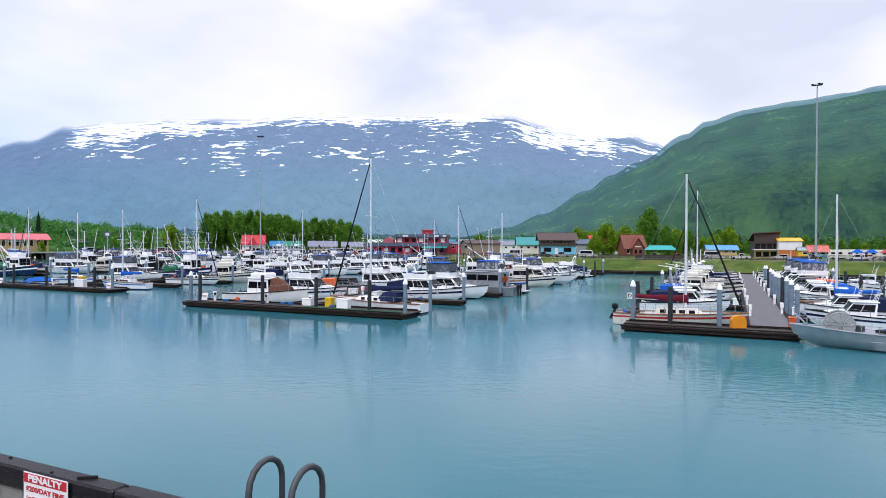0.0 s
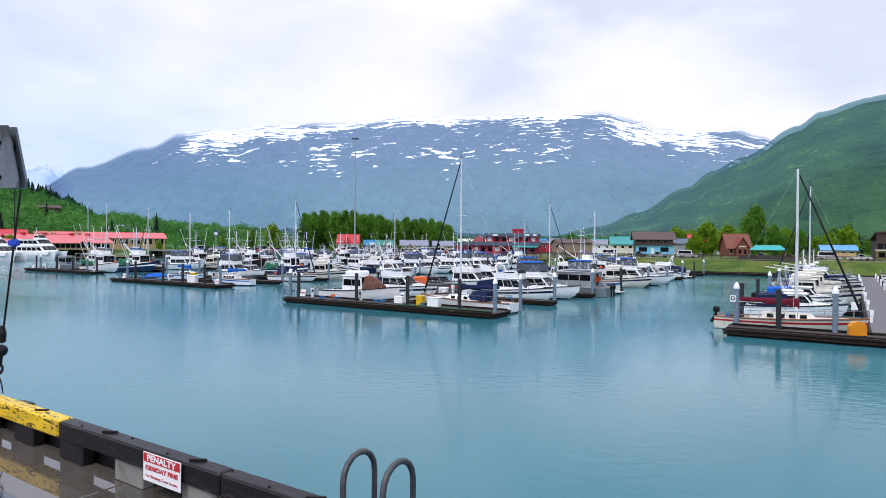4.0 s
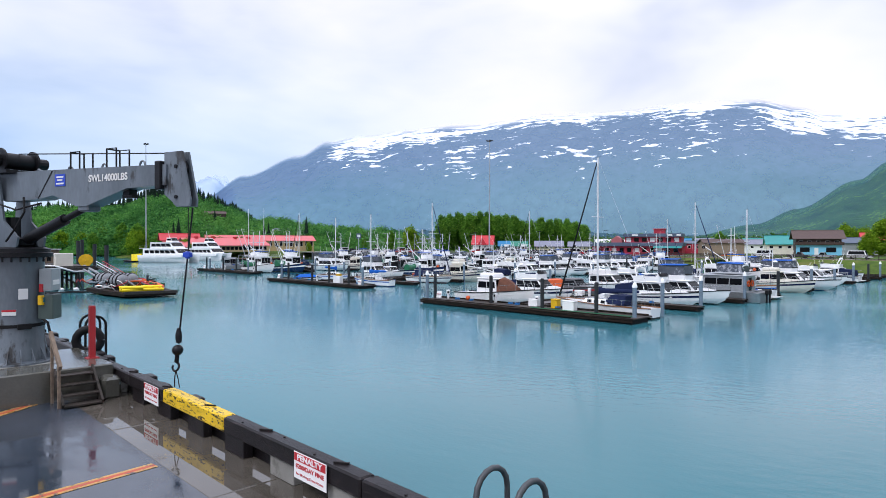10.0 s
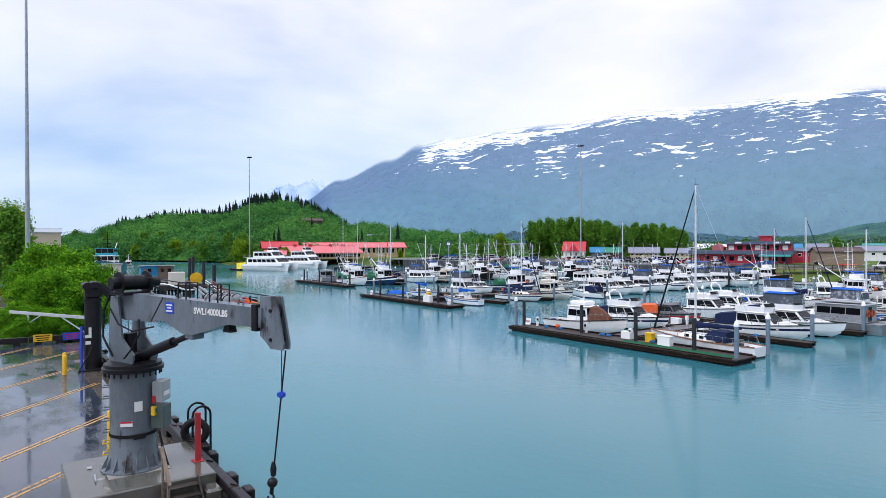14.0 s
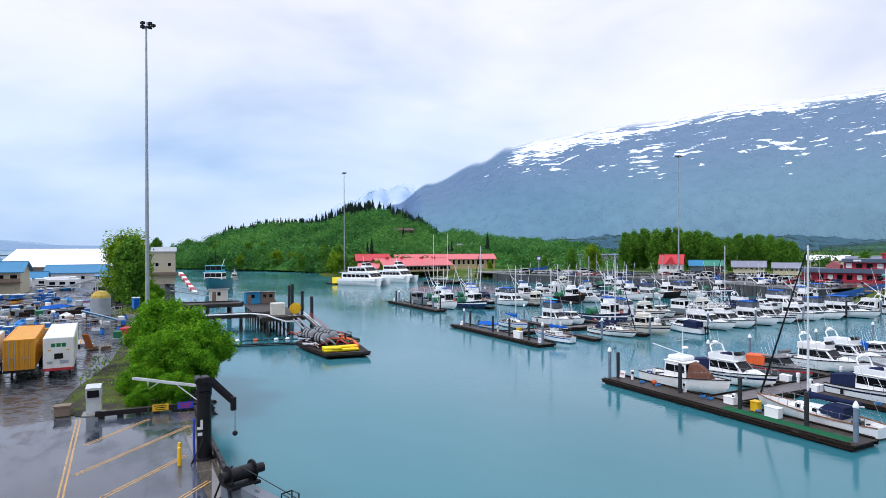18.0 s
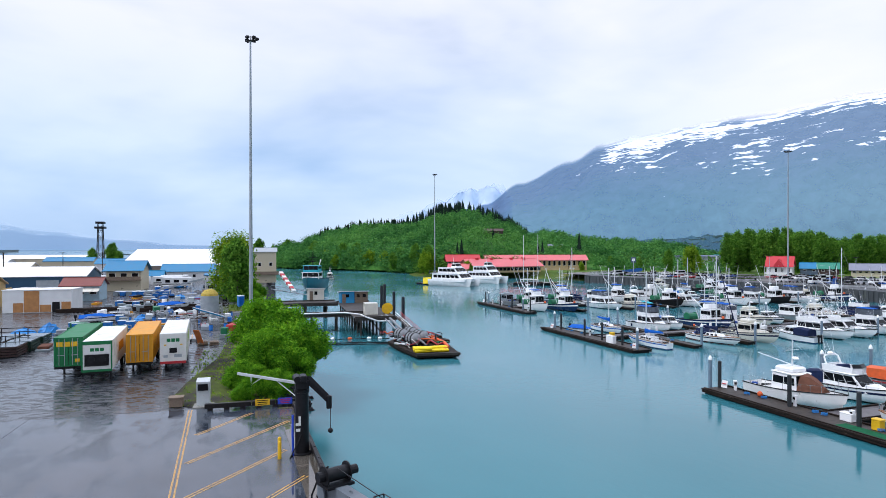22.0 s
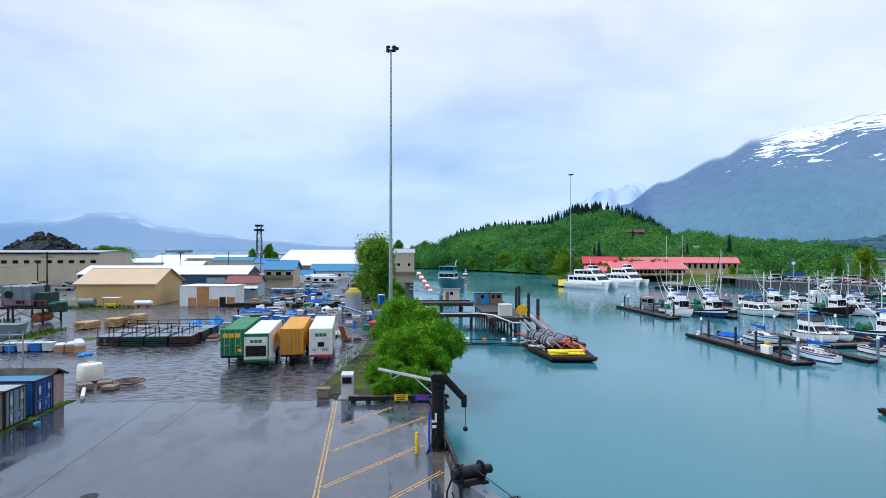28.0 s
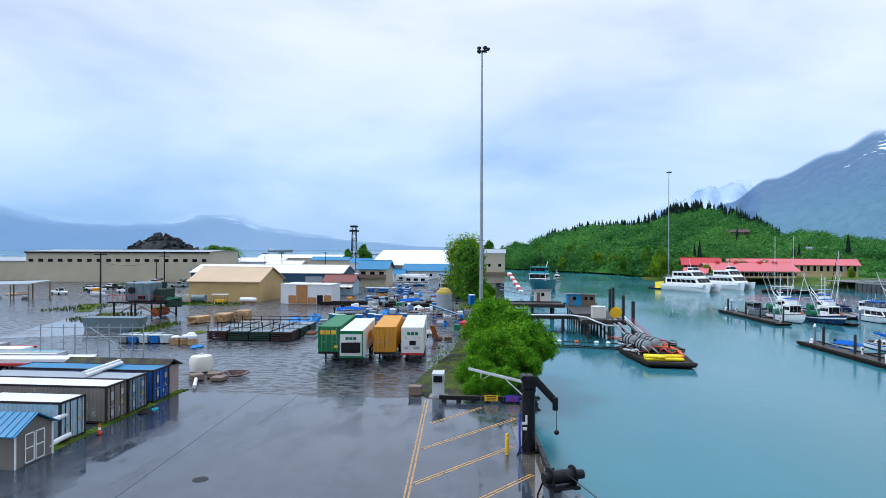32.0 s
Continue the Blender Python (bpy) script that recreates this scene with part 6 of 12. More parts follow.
# fender timbers outside the rail
for k in range(16):
    a = -12.95 - 1.35 * k - (0.5 if k % 3 == 1 else 0)
    solo("fender_block", Geo().box(-0.22, 0.22, -0.12, 0.12, -1.2, 0.0, 0.03), TARRED, at_edge(a, 5.37, DECK + 0.5 + random.uniform(-0.05, 0.08), random.uniform(-3, 3)), "dark timber fender block bolted outside the rail", "fender", "fender blocks along the pier")

# warning signs
SIGNW = surface("sign_white", (0.78, 0.78, 0.77), 0.4, 0, 0.05, 2, 0.02, 20, (0.5, 0.48, 0.45), 0.08)
SIGNR = surface("sign_red", (0.45, 0.02, 0.03), 0.4, 0, 0.05, 2, 0.02)


def penalty_sign(a):
    s = thing("warning_sign", at_edge(a, 4.855, DECK + 0.42), "white and red penalty notice screwed to the timber rail", "sign", "penalty signs")
    s.scale = (1.1, 1.0, 0.92)
    part("plate", Geo().box(-0.39, 0.39, -0.006, 0.006, -0.215, 0.215, 0.004), SIGNW, s)
    part("red_band", Geo().box(-0.375, 0.375, -0.011, -0.006, 0.075, 0.2), SIGNR, s)
    up = Matrix.Rotation(radians(90), 4, "X")
    written("PENALTY", 0.125, SIGNW, s, Matrix.Translation((0, -0.013, 0.137)) @ up @ Matrix.Diagonal((1.15, 1, 1, 1)), bold=0.004)
    written("$200/DAY FINE", 0.095, SIGNR, s, Matrix.Translation((0, -0.009, -0.01)) @ up @ Matrix.Diagonal((1.08, 1, 1, 1)), bold=0.003)
    written("For Blocking Crane Access", 0.06, SIGNR, s, Matrix.Translation((0, -0.009, -0.13)) @ up)
    return s


penalty_sign(-7.69)
penalty_sign(-14.07)


LADDER = surface("weathered_pipe", (0.07, 0.075, 0.08), 0.5, 0.2, 0.3, 4, 0.2, 20)


def grab_ladder(a, label, top):
    """Two bent pipes that stand over the edge at the head of a ladder."""
    lad = thing("dock_ladder", at_edge(a, 0), label, "ladder", "dock ladders")
    for x in (-0.29, 0.29):
        pts = [(x, 5.27, DECK + 0.1), (x, 5.27, top - 0.28)]
        pts += [(x, 5.55 - 0.28 * math.cos(t), top - 0.28 + 0.28 * math.sin(t)) for t in [i * math.pi / 8 for i in range(9)]]
        pts += [(x, 5.83, top - 0.28), (x, 5.83, -0.5)]
        part("grab_rail", Geo().tube(pts, 0.037, 8), LADDER if "grey" in label else BLACK, lad, smooth=60)
    for k in range(12):
        part("rung", Geo().cyl((-0.29, 5.83, DECK + 0.2 - 0.3 * k), (0.29, 5.83, DECK + 0.2 - 0.3 * k), 0.018, n=6), GALV, lad)
    return lad


grab_ladder(-4.52, "grey galvanised pipe ladder hoops over the pier edge", 4.21)
grab_ladder(-21.05, "black pipe ladder hoops above an old tyre fender", 4.66)
solo("tyre", Geo().tube([(0.33 * math.cos(t), 0, 0.33 * math.sin(t)) for t in [i * math.pi / 8 for i in range(17)]], 0.12, 8), BLACK, at_edge(-20.25, 5.22, DECK + 0.85, 65), "old black tyre hung on the rail as a fender", "tyre", smooth=60)

# ---- crane block, steps and pedestal crane ----
BLOCKC = surface("dirty_block_concrete", (0.082, 0.08, 0.066), 0.14, 0, 0.3, 0.9, 0.25, 20, (0.33, 0.32, 0.29), 0.10, 1.1, spec=0.9)
base = thing("crane_base", at_edge(0, 0), "stained wet concrete plinth under the crane", "plinth")
part("main_block", Geo().box(-19.8, -16.62, 1.56, 4.85, DECK - 0.1, DECK + 0.74, 0.03), BLOCKC, base)
part("top_plate", Geo().box(-19.05, -17.62, 2.45, 3.95, DECK + 0.738, DECK + 0.752, 0.005), CEMENT, base)
solo("concrete_curb_block", Geo().box(-16.6, -16.05, 4.45, 4.86, DECK - 0.02, DECK + 0.5, 0.06), BLOCKC, at_edge(0, 0), "worn concrete block against the timber rail", "block")
st = thing("wooden_steps", at_edge(-16.6, 3.95, DECK), "weathered wooden steps with a handrail up to the plinth", "steps")
for s in (-0.4, 0.4):
    part("stringer", Geo().beam((0.02, s, 0.72), (0.85, s, 0.02), 0.05, 0.2), PLANK, st)
for k in range(4):
    part("tread", Geo().box(0.02 + 0.22 * k, 0.29 + 0.22 * k, -0.38, 0.38, 0.60 - 0.19 * k, 0.64 - 0.19 * k, 0.006), PLANK, st)
part("rail_post", Geo().box(0.05, 0.13, -0.47, -0.42, 0.0, 1.55), WOOD, st)
part("rail_post", Geo().box(0.68, 0.76, -0.47, -0.42, 0.0, 0.95), WOOD, st)
part("handrail", Geo().beam((-0.05, -0.445, 1.62), (0.85, -0.445, 0.92), 0.07, 0.12), WOOD, st)
solo("red_post", Geo().box(-0.07, 0.07, -0.07, 0.07, 0, 1.35, 0.012).box(-0.14, 0.14, -0.14, 0.14, 0, 0.02), REDP, at_edge(-17.78, 4.67, DECK + 0.74), "red painted square steel post on the plinth", "post")

CRANE = surface("crane_grey_paint", (0.135, 0.158, 0.18), 0.34, 0.1, 0.3, 1.3, 0.12, 14, (0.045, 0.045, 0.045), 0.32, 2.0, stretch=(1, 1, 0.35))
DARKM = surface("greasy_dark_metal", (0.010, 0.010, 0.012), 0.42, 0.1, 0.4, 4, 0.4, 25, spec=0.25)
LABELW = surface("decal_white", (0.7, 0.7, 0.68), 0.5, 0, 0.06)
LABELB = surface("decal_blue", (0.02, 0.06, 0.45), 0.4, 0, 0.05)
crane = thing("pedestal_crane", at_pier(-18.6, 1.87, DECK + 0.75), "grey knuckle pedestal crane marked SWL14000LBS", "crane")
ped = part("pedestal", Geo().lathe([(0.80, 0), (0.80, 0.04), (0.66, 0.08), (0.59, 0.55), (0.58, 0.8), (0.58, 2.55), (0.60, 2.6)], 36), CRANE, crane, smooth=30)
for k in range(16):
    t = k * math.pi / 8
    m = Matrix.Rotation(t, 4, "Z")
    part("gusset", Geo().loft([[(0.58, -0.012, 0.45), (0.79, -0.012, 0.04), (0.58, -0.012, 0.04)], [(0.58, 0.012, 0.45), (0.79, 0.012, 0.04), (0.58, 0.012, 0.04)]]).moved(m), CRANE, ped)
part("strap", Geo().lathe([(0.585, 0.9), (0.60, 0.9), (0.60, 0.98), (0.585, 0.98)], 32), BLACK, ped)
fl = part("slew_ring", Geo().lathe([(0.58, 2.6), (0.76, 2.62), (0.77, 2.72), (0.72, 2.74), (0.72, 2.82), (0.6, 2.86), (0.1, 2.87)], 36), DARKM, crane, smooth=30)
for k in range(24):
    t = k * math.pi / 12
    part("bolt", Geo().cyl((0.70 * math.cos(t), 0.70 * math.sin(t), 2.5), (0.70 * math.cos(t), 0.70 * math.sin(t), 2.64), 0.025, n=6), DARKM, fl)
head = new("boom_head")
head.parent = crane
head.matrix_basis = Matrix.Rotation(math.atan2(0.406, 0.914), 4, "Z")
# cheek plates of the slewing head
for y in (-0.34, 0.30):
    part("cheek_plate", Geo().loft([[(-0.6, y, 2.86), (0.55, y, 2.86), (0.62, y, 3.1), (0.05, y, 3.5), (-0.15, y, 4.6), (-0.5, y, 4.6), (-0.62, y, 3.4)], [(-0.6, y + 0.05, 2.86), (0.55, y + 0.05, 2.86), (0.62, y + 0.05, 3.1), (0.05, y + 0.05, 3.5), (-0.15, y + 0.05, 4.6), (-0.5, y + 0.05, 4.6), (-0.62, y + 0.05, 3.4)]]), CRANE, head)
part("slew_motor", Geo().cyl((-0.15, 0.0, 2.86), (-0.15, 0.0, 3.6), 0.17, n=12).box(-0.5, 0.3, -0.28, 0.28, 2.87, 3.1, 0.04), DARKM, head)
prof = [(-0.5, 4.68), (-0.5, 4.1), (-0.1, 3.98), (1.2, 4.0), (1.75, 4.08), (2.6, 3.80), (2.95, 3.80), (4.3, 4.15), (5.5, 4.17), (5.5, 4.60), (0.2, 4.70)]
boom = part("boom", Geo().loft([[(x, -0.2, z) for x, z in prof], [(x, 0.2, z) for x, z in prof]]), CRANE, head)
part("boom_seam", Geo().beam((1.2, -0.205, 4.02), (1.75, -0.205, 4.66), 0.01, 0.03), DARKM, boom)
part("boom_collar", Geo().box(5.22, 5.39, -0.26, 0.26, 4.08, 4.68, 0.02), DARKM, boom)
tip = [(5.40, 3.98), (5.40, 4.86), (5.90, 4.86), (6.14, 3.86), (6.12, 3.72), (5.74, 3.72), (5.58, 3.86)]
for y in (-0.15, 0.02):
    part("tip_plate", Geo().loft([[(x, y, z) for x, z in tip], [(x, y + 0.05, z) for x, z in tip]]), CRANE, boom)
part("sheave", Geo().cyl((5.70, -0.09, 4.5), (5.70, 0.01, 4.5), 0.24, n=18).cyl((5.86, -0.09, 3.95), (5.86, 0.01, 3.95), 0.18, n=18), DARKM, boom)
for z in (4.55, 3.92):
    part("pin", Geo().cyl((5.75, -0.18, z), (5.75, 0.1, z), 0.04, n=10), DARKM, boom)
part("lift_ram", Geo().cyl((0.45, 0, 3.05), (1.9, 0, 3.52), 0.13, n=14).cyl((1.9, 0, 3.52), (2.75, 0, 3.80), 0.075, n=12), DARKM, head, "black hydraulic ram", smooth=40)
part("ram_lug", Geo().box(2.6, 2.95, -0.17, 0.17, 3.68, 3.86, 0.03), CRANE, head)
part("small_motor", Geo().box(4.05, 4.25, -0.1, 0.1, 4.0, 4.14).box(4.0, 4.3, -0.08, 0.08, 3.95, 4.02), DARKM, boom)
winch = part("winch", Geo().cyl((0.0, -0.36, 4.98), (0.0, 0.36, 4.98), 0.2, n=16).cyl((0.0, -0.40, 4.98), (0.0, -0.36, 4.98), 0.30, n=18).cyl((0.0, 0.36, 4.98), (0.0, 0.40, 4.98), 0.30, n=18).box(-0.35, 0.35, -0.45, 0.45, 4.66, 4.74), DARKM, head, "greasy black winch drum", smooth=40)
part("winch_motor", Geo().cyl((0.0, 0.4, 4.98), (0.0, 0.72, 4.98), 0.14, n=12), DARKM, winch)
part("winch_gearbox", Geo().cyl((0.0, -0.6, 4.98), (0.0, -0.4, 4.98), 0.16, n=12), DARKM, winch)
for k in range(2):
    x = 2.35 + 1.25 * k
    for y in (-0.16, 0.16):
        part("cable_guard", Geo().tube([(x, y, 4.62), (x, y, 5.05), (x + 0.32, y, 5.05), (x + 0.32, y, 4.60)], 0.02, 5), DARKM, boom)
    part("cable_guard", Geo().tube([(x, -0.16, 5.05), (x, 0.16, 5.05)], 0.02, 5), DARKM, boom)
for x in (0.9, 2.1, 3.3, 4.55):
    part("lifting_eye", Geo().tube([(x + 0.09 * math.cos(t), 0, 4.62 + 0.13 * math.sin(t)) for t in [i * math.pi / 6 for i in range(7)]], 0.025, 5), CRANE, boom)
part("hoist_rope", Geo().tube([(0.1, 0, 5.17), (5.75, 0, 4.84)], 0.014, 5), DARKM, boom)
hose = [(-0.3, -0.4, 3.0), (-0.7, -0.45, 3.5), (-0.75, -0.4, 4.2), (-0.5, -0.25, 4.9), (-0.1, -0.2, 5.2)]
part("hydraulic_hose", Geo().tube(hose, 0.03, 6), BLACK, head)
part("hydraulic_hose", Geo().tube([(0.3, -0.42, 3.0), (0.8, -0.5, 3.3), (1.0, -0.4, 3.7), (0.8, -0.3, 4.05)], 0.025, 6), BLACK, head)
part("hydraulic_hose", Geo().tube([(-0.4, -0.42, 4.3), (0.1, -0.46, 3.9), (0.7, -0.42, 3.75), (1.4, -0.25, 3.9)], 0.022, 6), BLACK, head)
side = Matrix.Rotation(radians(90), 4, "X")
written("SWL14000LBS", 0.215, LABELW, boom, Matrix.Translation((3.7, -0.212, 4.40)) @ side, bold=0.006)
part("maker_plate", Geo().box(1.85, 2.22, -0.212, -0.2, 4.28, 4.56), LABELB, boom)
for k, (z, w) in enumerate(((4.49, 0.13), (4.42, 0.09), (4.34, 0.14))):
    part("plate_bar", Geo().box(2.035 - w, 2.035 + w, -0.216, -0.212, z - 0.018, z + 0.018), LABELW, boom)
turned = head.matrix_basis.copy()
for ob in list(head.children):
    ob.parent = crane
    ob.matrix_basis = turned @ ob.matrix_basis
bpy.data.objects.remove(head)
# decals and boxes on the pedestal


def on_pedestal(deg, z, w, h, material, name, d=0.03, r=0.585):
    g = Geo().box(0, d, -w / 2, w / 2, -h / 2, h / 2, min(0.01, d / 3))
    return part(name, g.moved(Matrix.Rotation(radians(deg), 4, "Z") @ Matrix.Translation((r, 0, z))), material, ped)


on_pedestal(6, 1.72, 0.2, 0.26, LABELW, "notice", 0.012)
on_pedestal(-22, 1.28, 0.3, 0.14, LABELW, "notice", 0.012)
on_pedestal(-22, 1.325, 0.3, 0.05, SIGNR, "notice_band", 0.016)
on_pedestal(8, 0.93, 0.3, 0.13, BLACK, "hose_clamp", 0.06)
CAB = surface("cabinet_grey", (0.30, 0.33, 0.34), 0.45, 0, 0.12, 2, 0.05)
on_pedestal(58, 2.05, 0.5, 0.55, CAB, "control_box", 0.28, 0.62)
on_pedestal(58, 1.98, 0.34, 0.12, LABELW, "box_label", 0.30, 0.61)
on_pedestal(55, 1.38, 0.42, 0.6, surface("cabinet_green", (0.07, 0.10, 0.09), 0.45, 0, 0.2, 2, 0.1), "hydraulic_unit", 0.35, 0.6)
on_pedestal(42, 1.55, 0.24, 0.24, YELLOW, "remote_box", 0.12, 0.66)
on_pedestal(42, 1.56, 0.15, 0.13, surface("remote_screen", (0.02, 0.12, 0.16), 0.3, 0, 0.05), "remote_panel", 0.13, 0.66)
on_pedestal(38, 1.85, 0.06, 0.2, REDP, "stop_switch", 0.1, 0.66)
part("hydraulic_hose", Geo().tube([(0.5, 0.45, 1.1), (0.72, 0.55, 1.0), (0.78, 0.62, 0.6), (0.8, 0.75, 0.1)], 0.03, 6), BLACK, ped)
for k in range(7):
    part("rung", Geo().tube([(-0.28, -0.53, 0.4 + 0.3 * k), (-0.32, -0.7, 0.4 + 0.3 * k), (-0.02, -0.74, 0.4 + 0.3 * k), (-0.02, -0.58, 0.4 + 0.3 * k)], 0.018, 5), YELLOW if k < 2 else CRANE, ped)
part("inspection_frame", Geo().box(-0.5, -0.3, -1.1, -0.98, 0, 0.01).beam((0.35, -0.95, 0.03), (0.9, -0.95, 0.03), 0.04), GALV, crane)
# hook, ball and sling
TOPH, LOWH = at_pier(-13.04, 4.32) @ Vector((0, 0, 7.62)), at_pier(-13.58, 4.14) @ Vector((0, 0, 4.25))
rope = thing("hoist_hook", Matrix.Translation(LOWH), "hanging crane hook with a headache ball and wire sling", "hook")
d = TOPH - LOWH
at_z = lambda z: d * (z / d.z)
part("rope", Geo().cyl(at_z(0.75), d, 0.018, n=6).cyl(at_z(2.44), d + Vector((-0.10, -0.02, 0)), 0.009, n=6), DARKM, rope)
part("rope_clip", Geo().cyl(at_z(2.32), at_z(2.46), 0.05, n=8).box(at_z(2.36).x - 0.09, at_z(2.36).x + 0.09, at_z(2.36).y - 0.05, at_z(2.36).y + 0.05, 2.34, 2.44, 0.01), LABELB, rope, "blue plastic rope stop")
part("wedge_socket", Geo().lathe([(0.02, 0.52), (0.06, 0.55), (0.07, 0.7), (0.035, 0.85)], 10, (at_z(0.6).x, at_z(0.6).y, 0)), DARKM, rope)
part("headache_ball", Geo().ball((at_z(0.38).x, at_z(0.38).y, 0.38), 0.115, 16, 10), DARKM, rope, smooth=60)
part("swivel", Geo().cyl((0.02, 0, 0.12), at_z(0.3), 0.045, n=10), DARKM, rope)
part("hook", Geo().tube([(0.0 + 0.085 * math.sin(t), 0.085 * math.cos(t) * 0.3, 0.02 + 0.085 * math.cos(t)) for t in [i * 0.5 for i in range(11)]], 0.024, 6), DARKM, rope)
part("sling", Geo().tube([(0, 0, -0.05), (-0.05, 0.02, -0.25), (-0.06, 0.03, -0.42)], 0.012, 5).tube([(0, 0, -0.05), (0.05, 0.02, -0.25), (0.07, 0.03, -0.42)], 0.012, 5), DARKM, rope)

# ---- small black crane and fittings along the rail ----
bc = thing("hoist_crane", at_edge(-38.2, 4.42, DECK), "small black column crane with a short jib", "crane")
part("column", Geo().lathe([(0.58, 0), (0.58, 0.06), (0.42, 0.1), (0.40, 3.7), (0.45, 3.72), (0.45, 3.9)], 24), DARKM, bc, smooth=30)
part("slew_head", Geo().box(-0.45, 0.45, -0.4, 0.4, 3.9, 4.5, 0.08).cyl((-0.5, -0.3, 4.55), (0.5, -0.3, 4.55), 0.22, n=12).box(-0.2, 0.6, -0.15, 0.25, 4.4, 4.8, 0.05), DARKM, bc)
part("jib", Geo().loft([[(0.3, 0.2, 4.35), (0.3, 0.5, 4.35), (0.3, 0.5, 4.7), (0.3, 0.2, 4.7)], [(0.5, 1.35, 3.15), (0.5, 1.6, 3.15), (0.5, 1.6, 3.5), (0.5, 1.35, 3.5)]]), DARKM, bc)
part("jib_tip", Geo().box(0.38, 0.64, 1.4, 1.72, 2.7, 3.5, 0.04), DARKM, bc)
part("hoist_rope", Geo().cyl((0.5, 1.65, 2.8), (0.5, 1.65, 1.5), 0.02, n=5), DARKM, bc)
part("hook", Geo().ball((0.5, 1.65, 1.35), 0.16, 10, 6), DARKM, bc)
part("blue_hose", Geo().tube([(0.3, -0.55, 0.0), (0.25, -0.58, 1.2), (0.1, -0.55, 2.4)], 0.07, 8), LABELB, bc)
part("marking", Geo().box(0.43, 0.475, -0.25, -0.12, 1.8, 2.35).box(0.43, 0.475, -0.42, -0.25, 1.8, 1.95).box(0.43, 0.475, -0.4, -0.15, 1.45, 1.62), LABELW, bc)
part("hydraulic_hose", Geo().tube([(0.3, -0.6, 0.05), (0.9, -0.8, 0.05), (0.7, -0.3, 0.9), (0.5, -0.1, 1.3)], 0.035, 6), BLACK, bc)
for a, b in ((-37.6, 3.05), (-38.5, 3.12)):
    p = thing("bollard_post", at_edge(a, b, DECK), "yellow steel guard post beside the small crane", "bollard", "yellow guard posts")
    part("pipe", Geo().lathe([(0.11, 0), (0.11, 0.95), (0.09, 1.0), (0.02, 1.03)], 14), YELLOW, p, smooth=40)
p = thing("bollard_post", at_pier(-23.1, 1.6, DECK), "yellow steel guard post behind the crane plinth", "bollard", "yellow guard posts")
part("pipe", Geo().lathe([(0.11, 0), (0.11, 1.2), (0.09, 1.25), (0.02, 1.28)], 14), YELLOW, p, smooth=40)
BEAMW = surface("pale_steel_beam", (0.50, 0.53, 0.53), 0.5, 0.1, 0.15, 1.5, 0.1, 20, (0.28, 0.22, 0.17), 0.2)
gate = thing("overhead_beam", at_pier(0, 0), "pale steel beam on braced posts at the pier end", "frame")
part("beam", Geo().beam((-54.2, -2.8, 5.15), (-50.9, 2.7, 4.62), 0.16, 0.2), BEAMW, gate)
for (a, b, z) in ((-53.5, -1.7, 5.0), (-51.4, 1.9, 4.6), (-51.0, 2.5, 4.55)):
    part("post", Geo().box(a - 0.06, a + 0.06, b - 0.06, b + 0.06, 1.5, z), BEAMW, gate)
part("brace", Geo().beam((-51.2, 2.2, 3.3), (-52.3, 0.4, 4.7), 0.06).beam((-53.5, -1.7, 4.3), (-53.0, -0.9, 4.9), 0.06), BEAMW, gate)
kiosk = thing("control_kiosk", at_pier(-52.0, -5.25, DECK), "slim pale metal control kiosk with a hood", "kiosk")
part("pad", Geo().box(-0.7, 0.7, -0.75, 0.75, -0.1, 0.08, 0.02), CEMENT, kiosk)
part("cabinet", Geo().box(-0.4, 0.4, -0.48, 0.48, 0.08, 1.25, 0.02), BEAMW, kiosk)
part("hood", Geo().loft([[(-0.42, -0.5, 1.25), (0.42, -0.5, 1.25), (0.42, 0.5, 1.25), (-0.42, 0.5, 1.25)], [(-0.42, -0.5, 2.15), (0.55, -0.5, 2.0), (0.55, 0.5, 2.0), (-0.42, 0.5, 2.15)]]), BEAMW, kiosk)
part("panel", Geo().box(0.40, 0.52, -0.38, 0.38, 1.3, 1.9), DARKGLASS, kiosk)
solo("valve_box", Geo().box(-0.4, 0.4, -0.5, 0.5, 0, 0.7, 0.04).box(-0.45, 0.45, -0.55, 0.55, 0.7, 0.78), WOOD, at_pier(-52.4, -7.3, DECK), "small wooden valve box on the pavement edge", "box")
for b, mat, lab in ((-0.75, YELLOW, "yellow caution notice fixed to the end rail"), (0.95, LABELB, "blue information notice fixed to the end rail")):
    s = thing("notice_board", at_pier(-50.06, b, DECK + 0.42), lab, "sign")
    part("plate", Geo().box(0, 0.015, -0.55, 0.55, -0.22, 0.28), mat, s)
    for k in range(3):
        part("text_bar", Geo().box(0.015, 0.02, -0.42 + 0.04 * k, 0.42 - 0.05 * k, 0.13 - 0.14 * k, 0.19 - 0.14 * k), BLACK if mat is YELLOW else SIGNR, s)

# painted lines: pairs of worn orange-yellow stripes
LINE = surface("worn_road_paint", (0.50, 0.27, 0.06), 0.3, 0, 0.15, 3, 0.2, 30, (0.07, 0.065, 0.06), 0.5, 7.0)
LINER = surface("worn_red_road_paint", (0.45, 0.07, 0.03), 0.45, 0, 0.15, 3, 0.2, 30, (0.05, 0.05, 0.05), 0.3, 9.0)


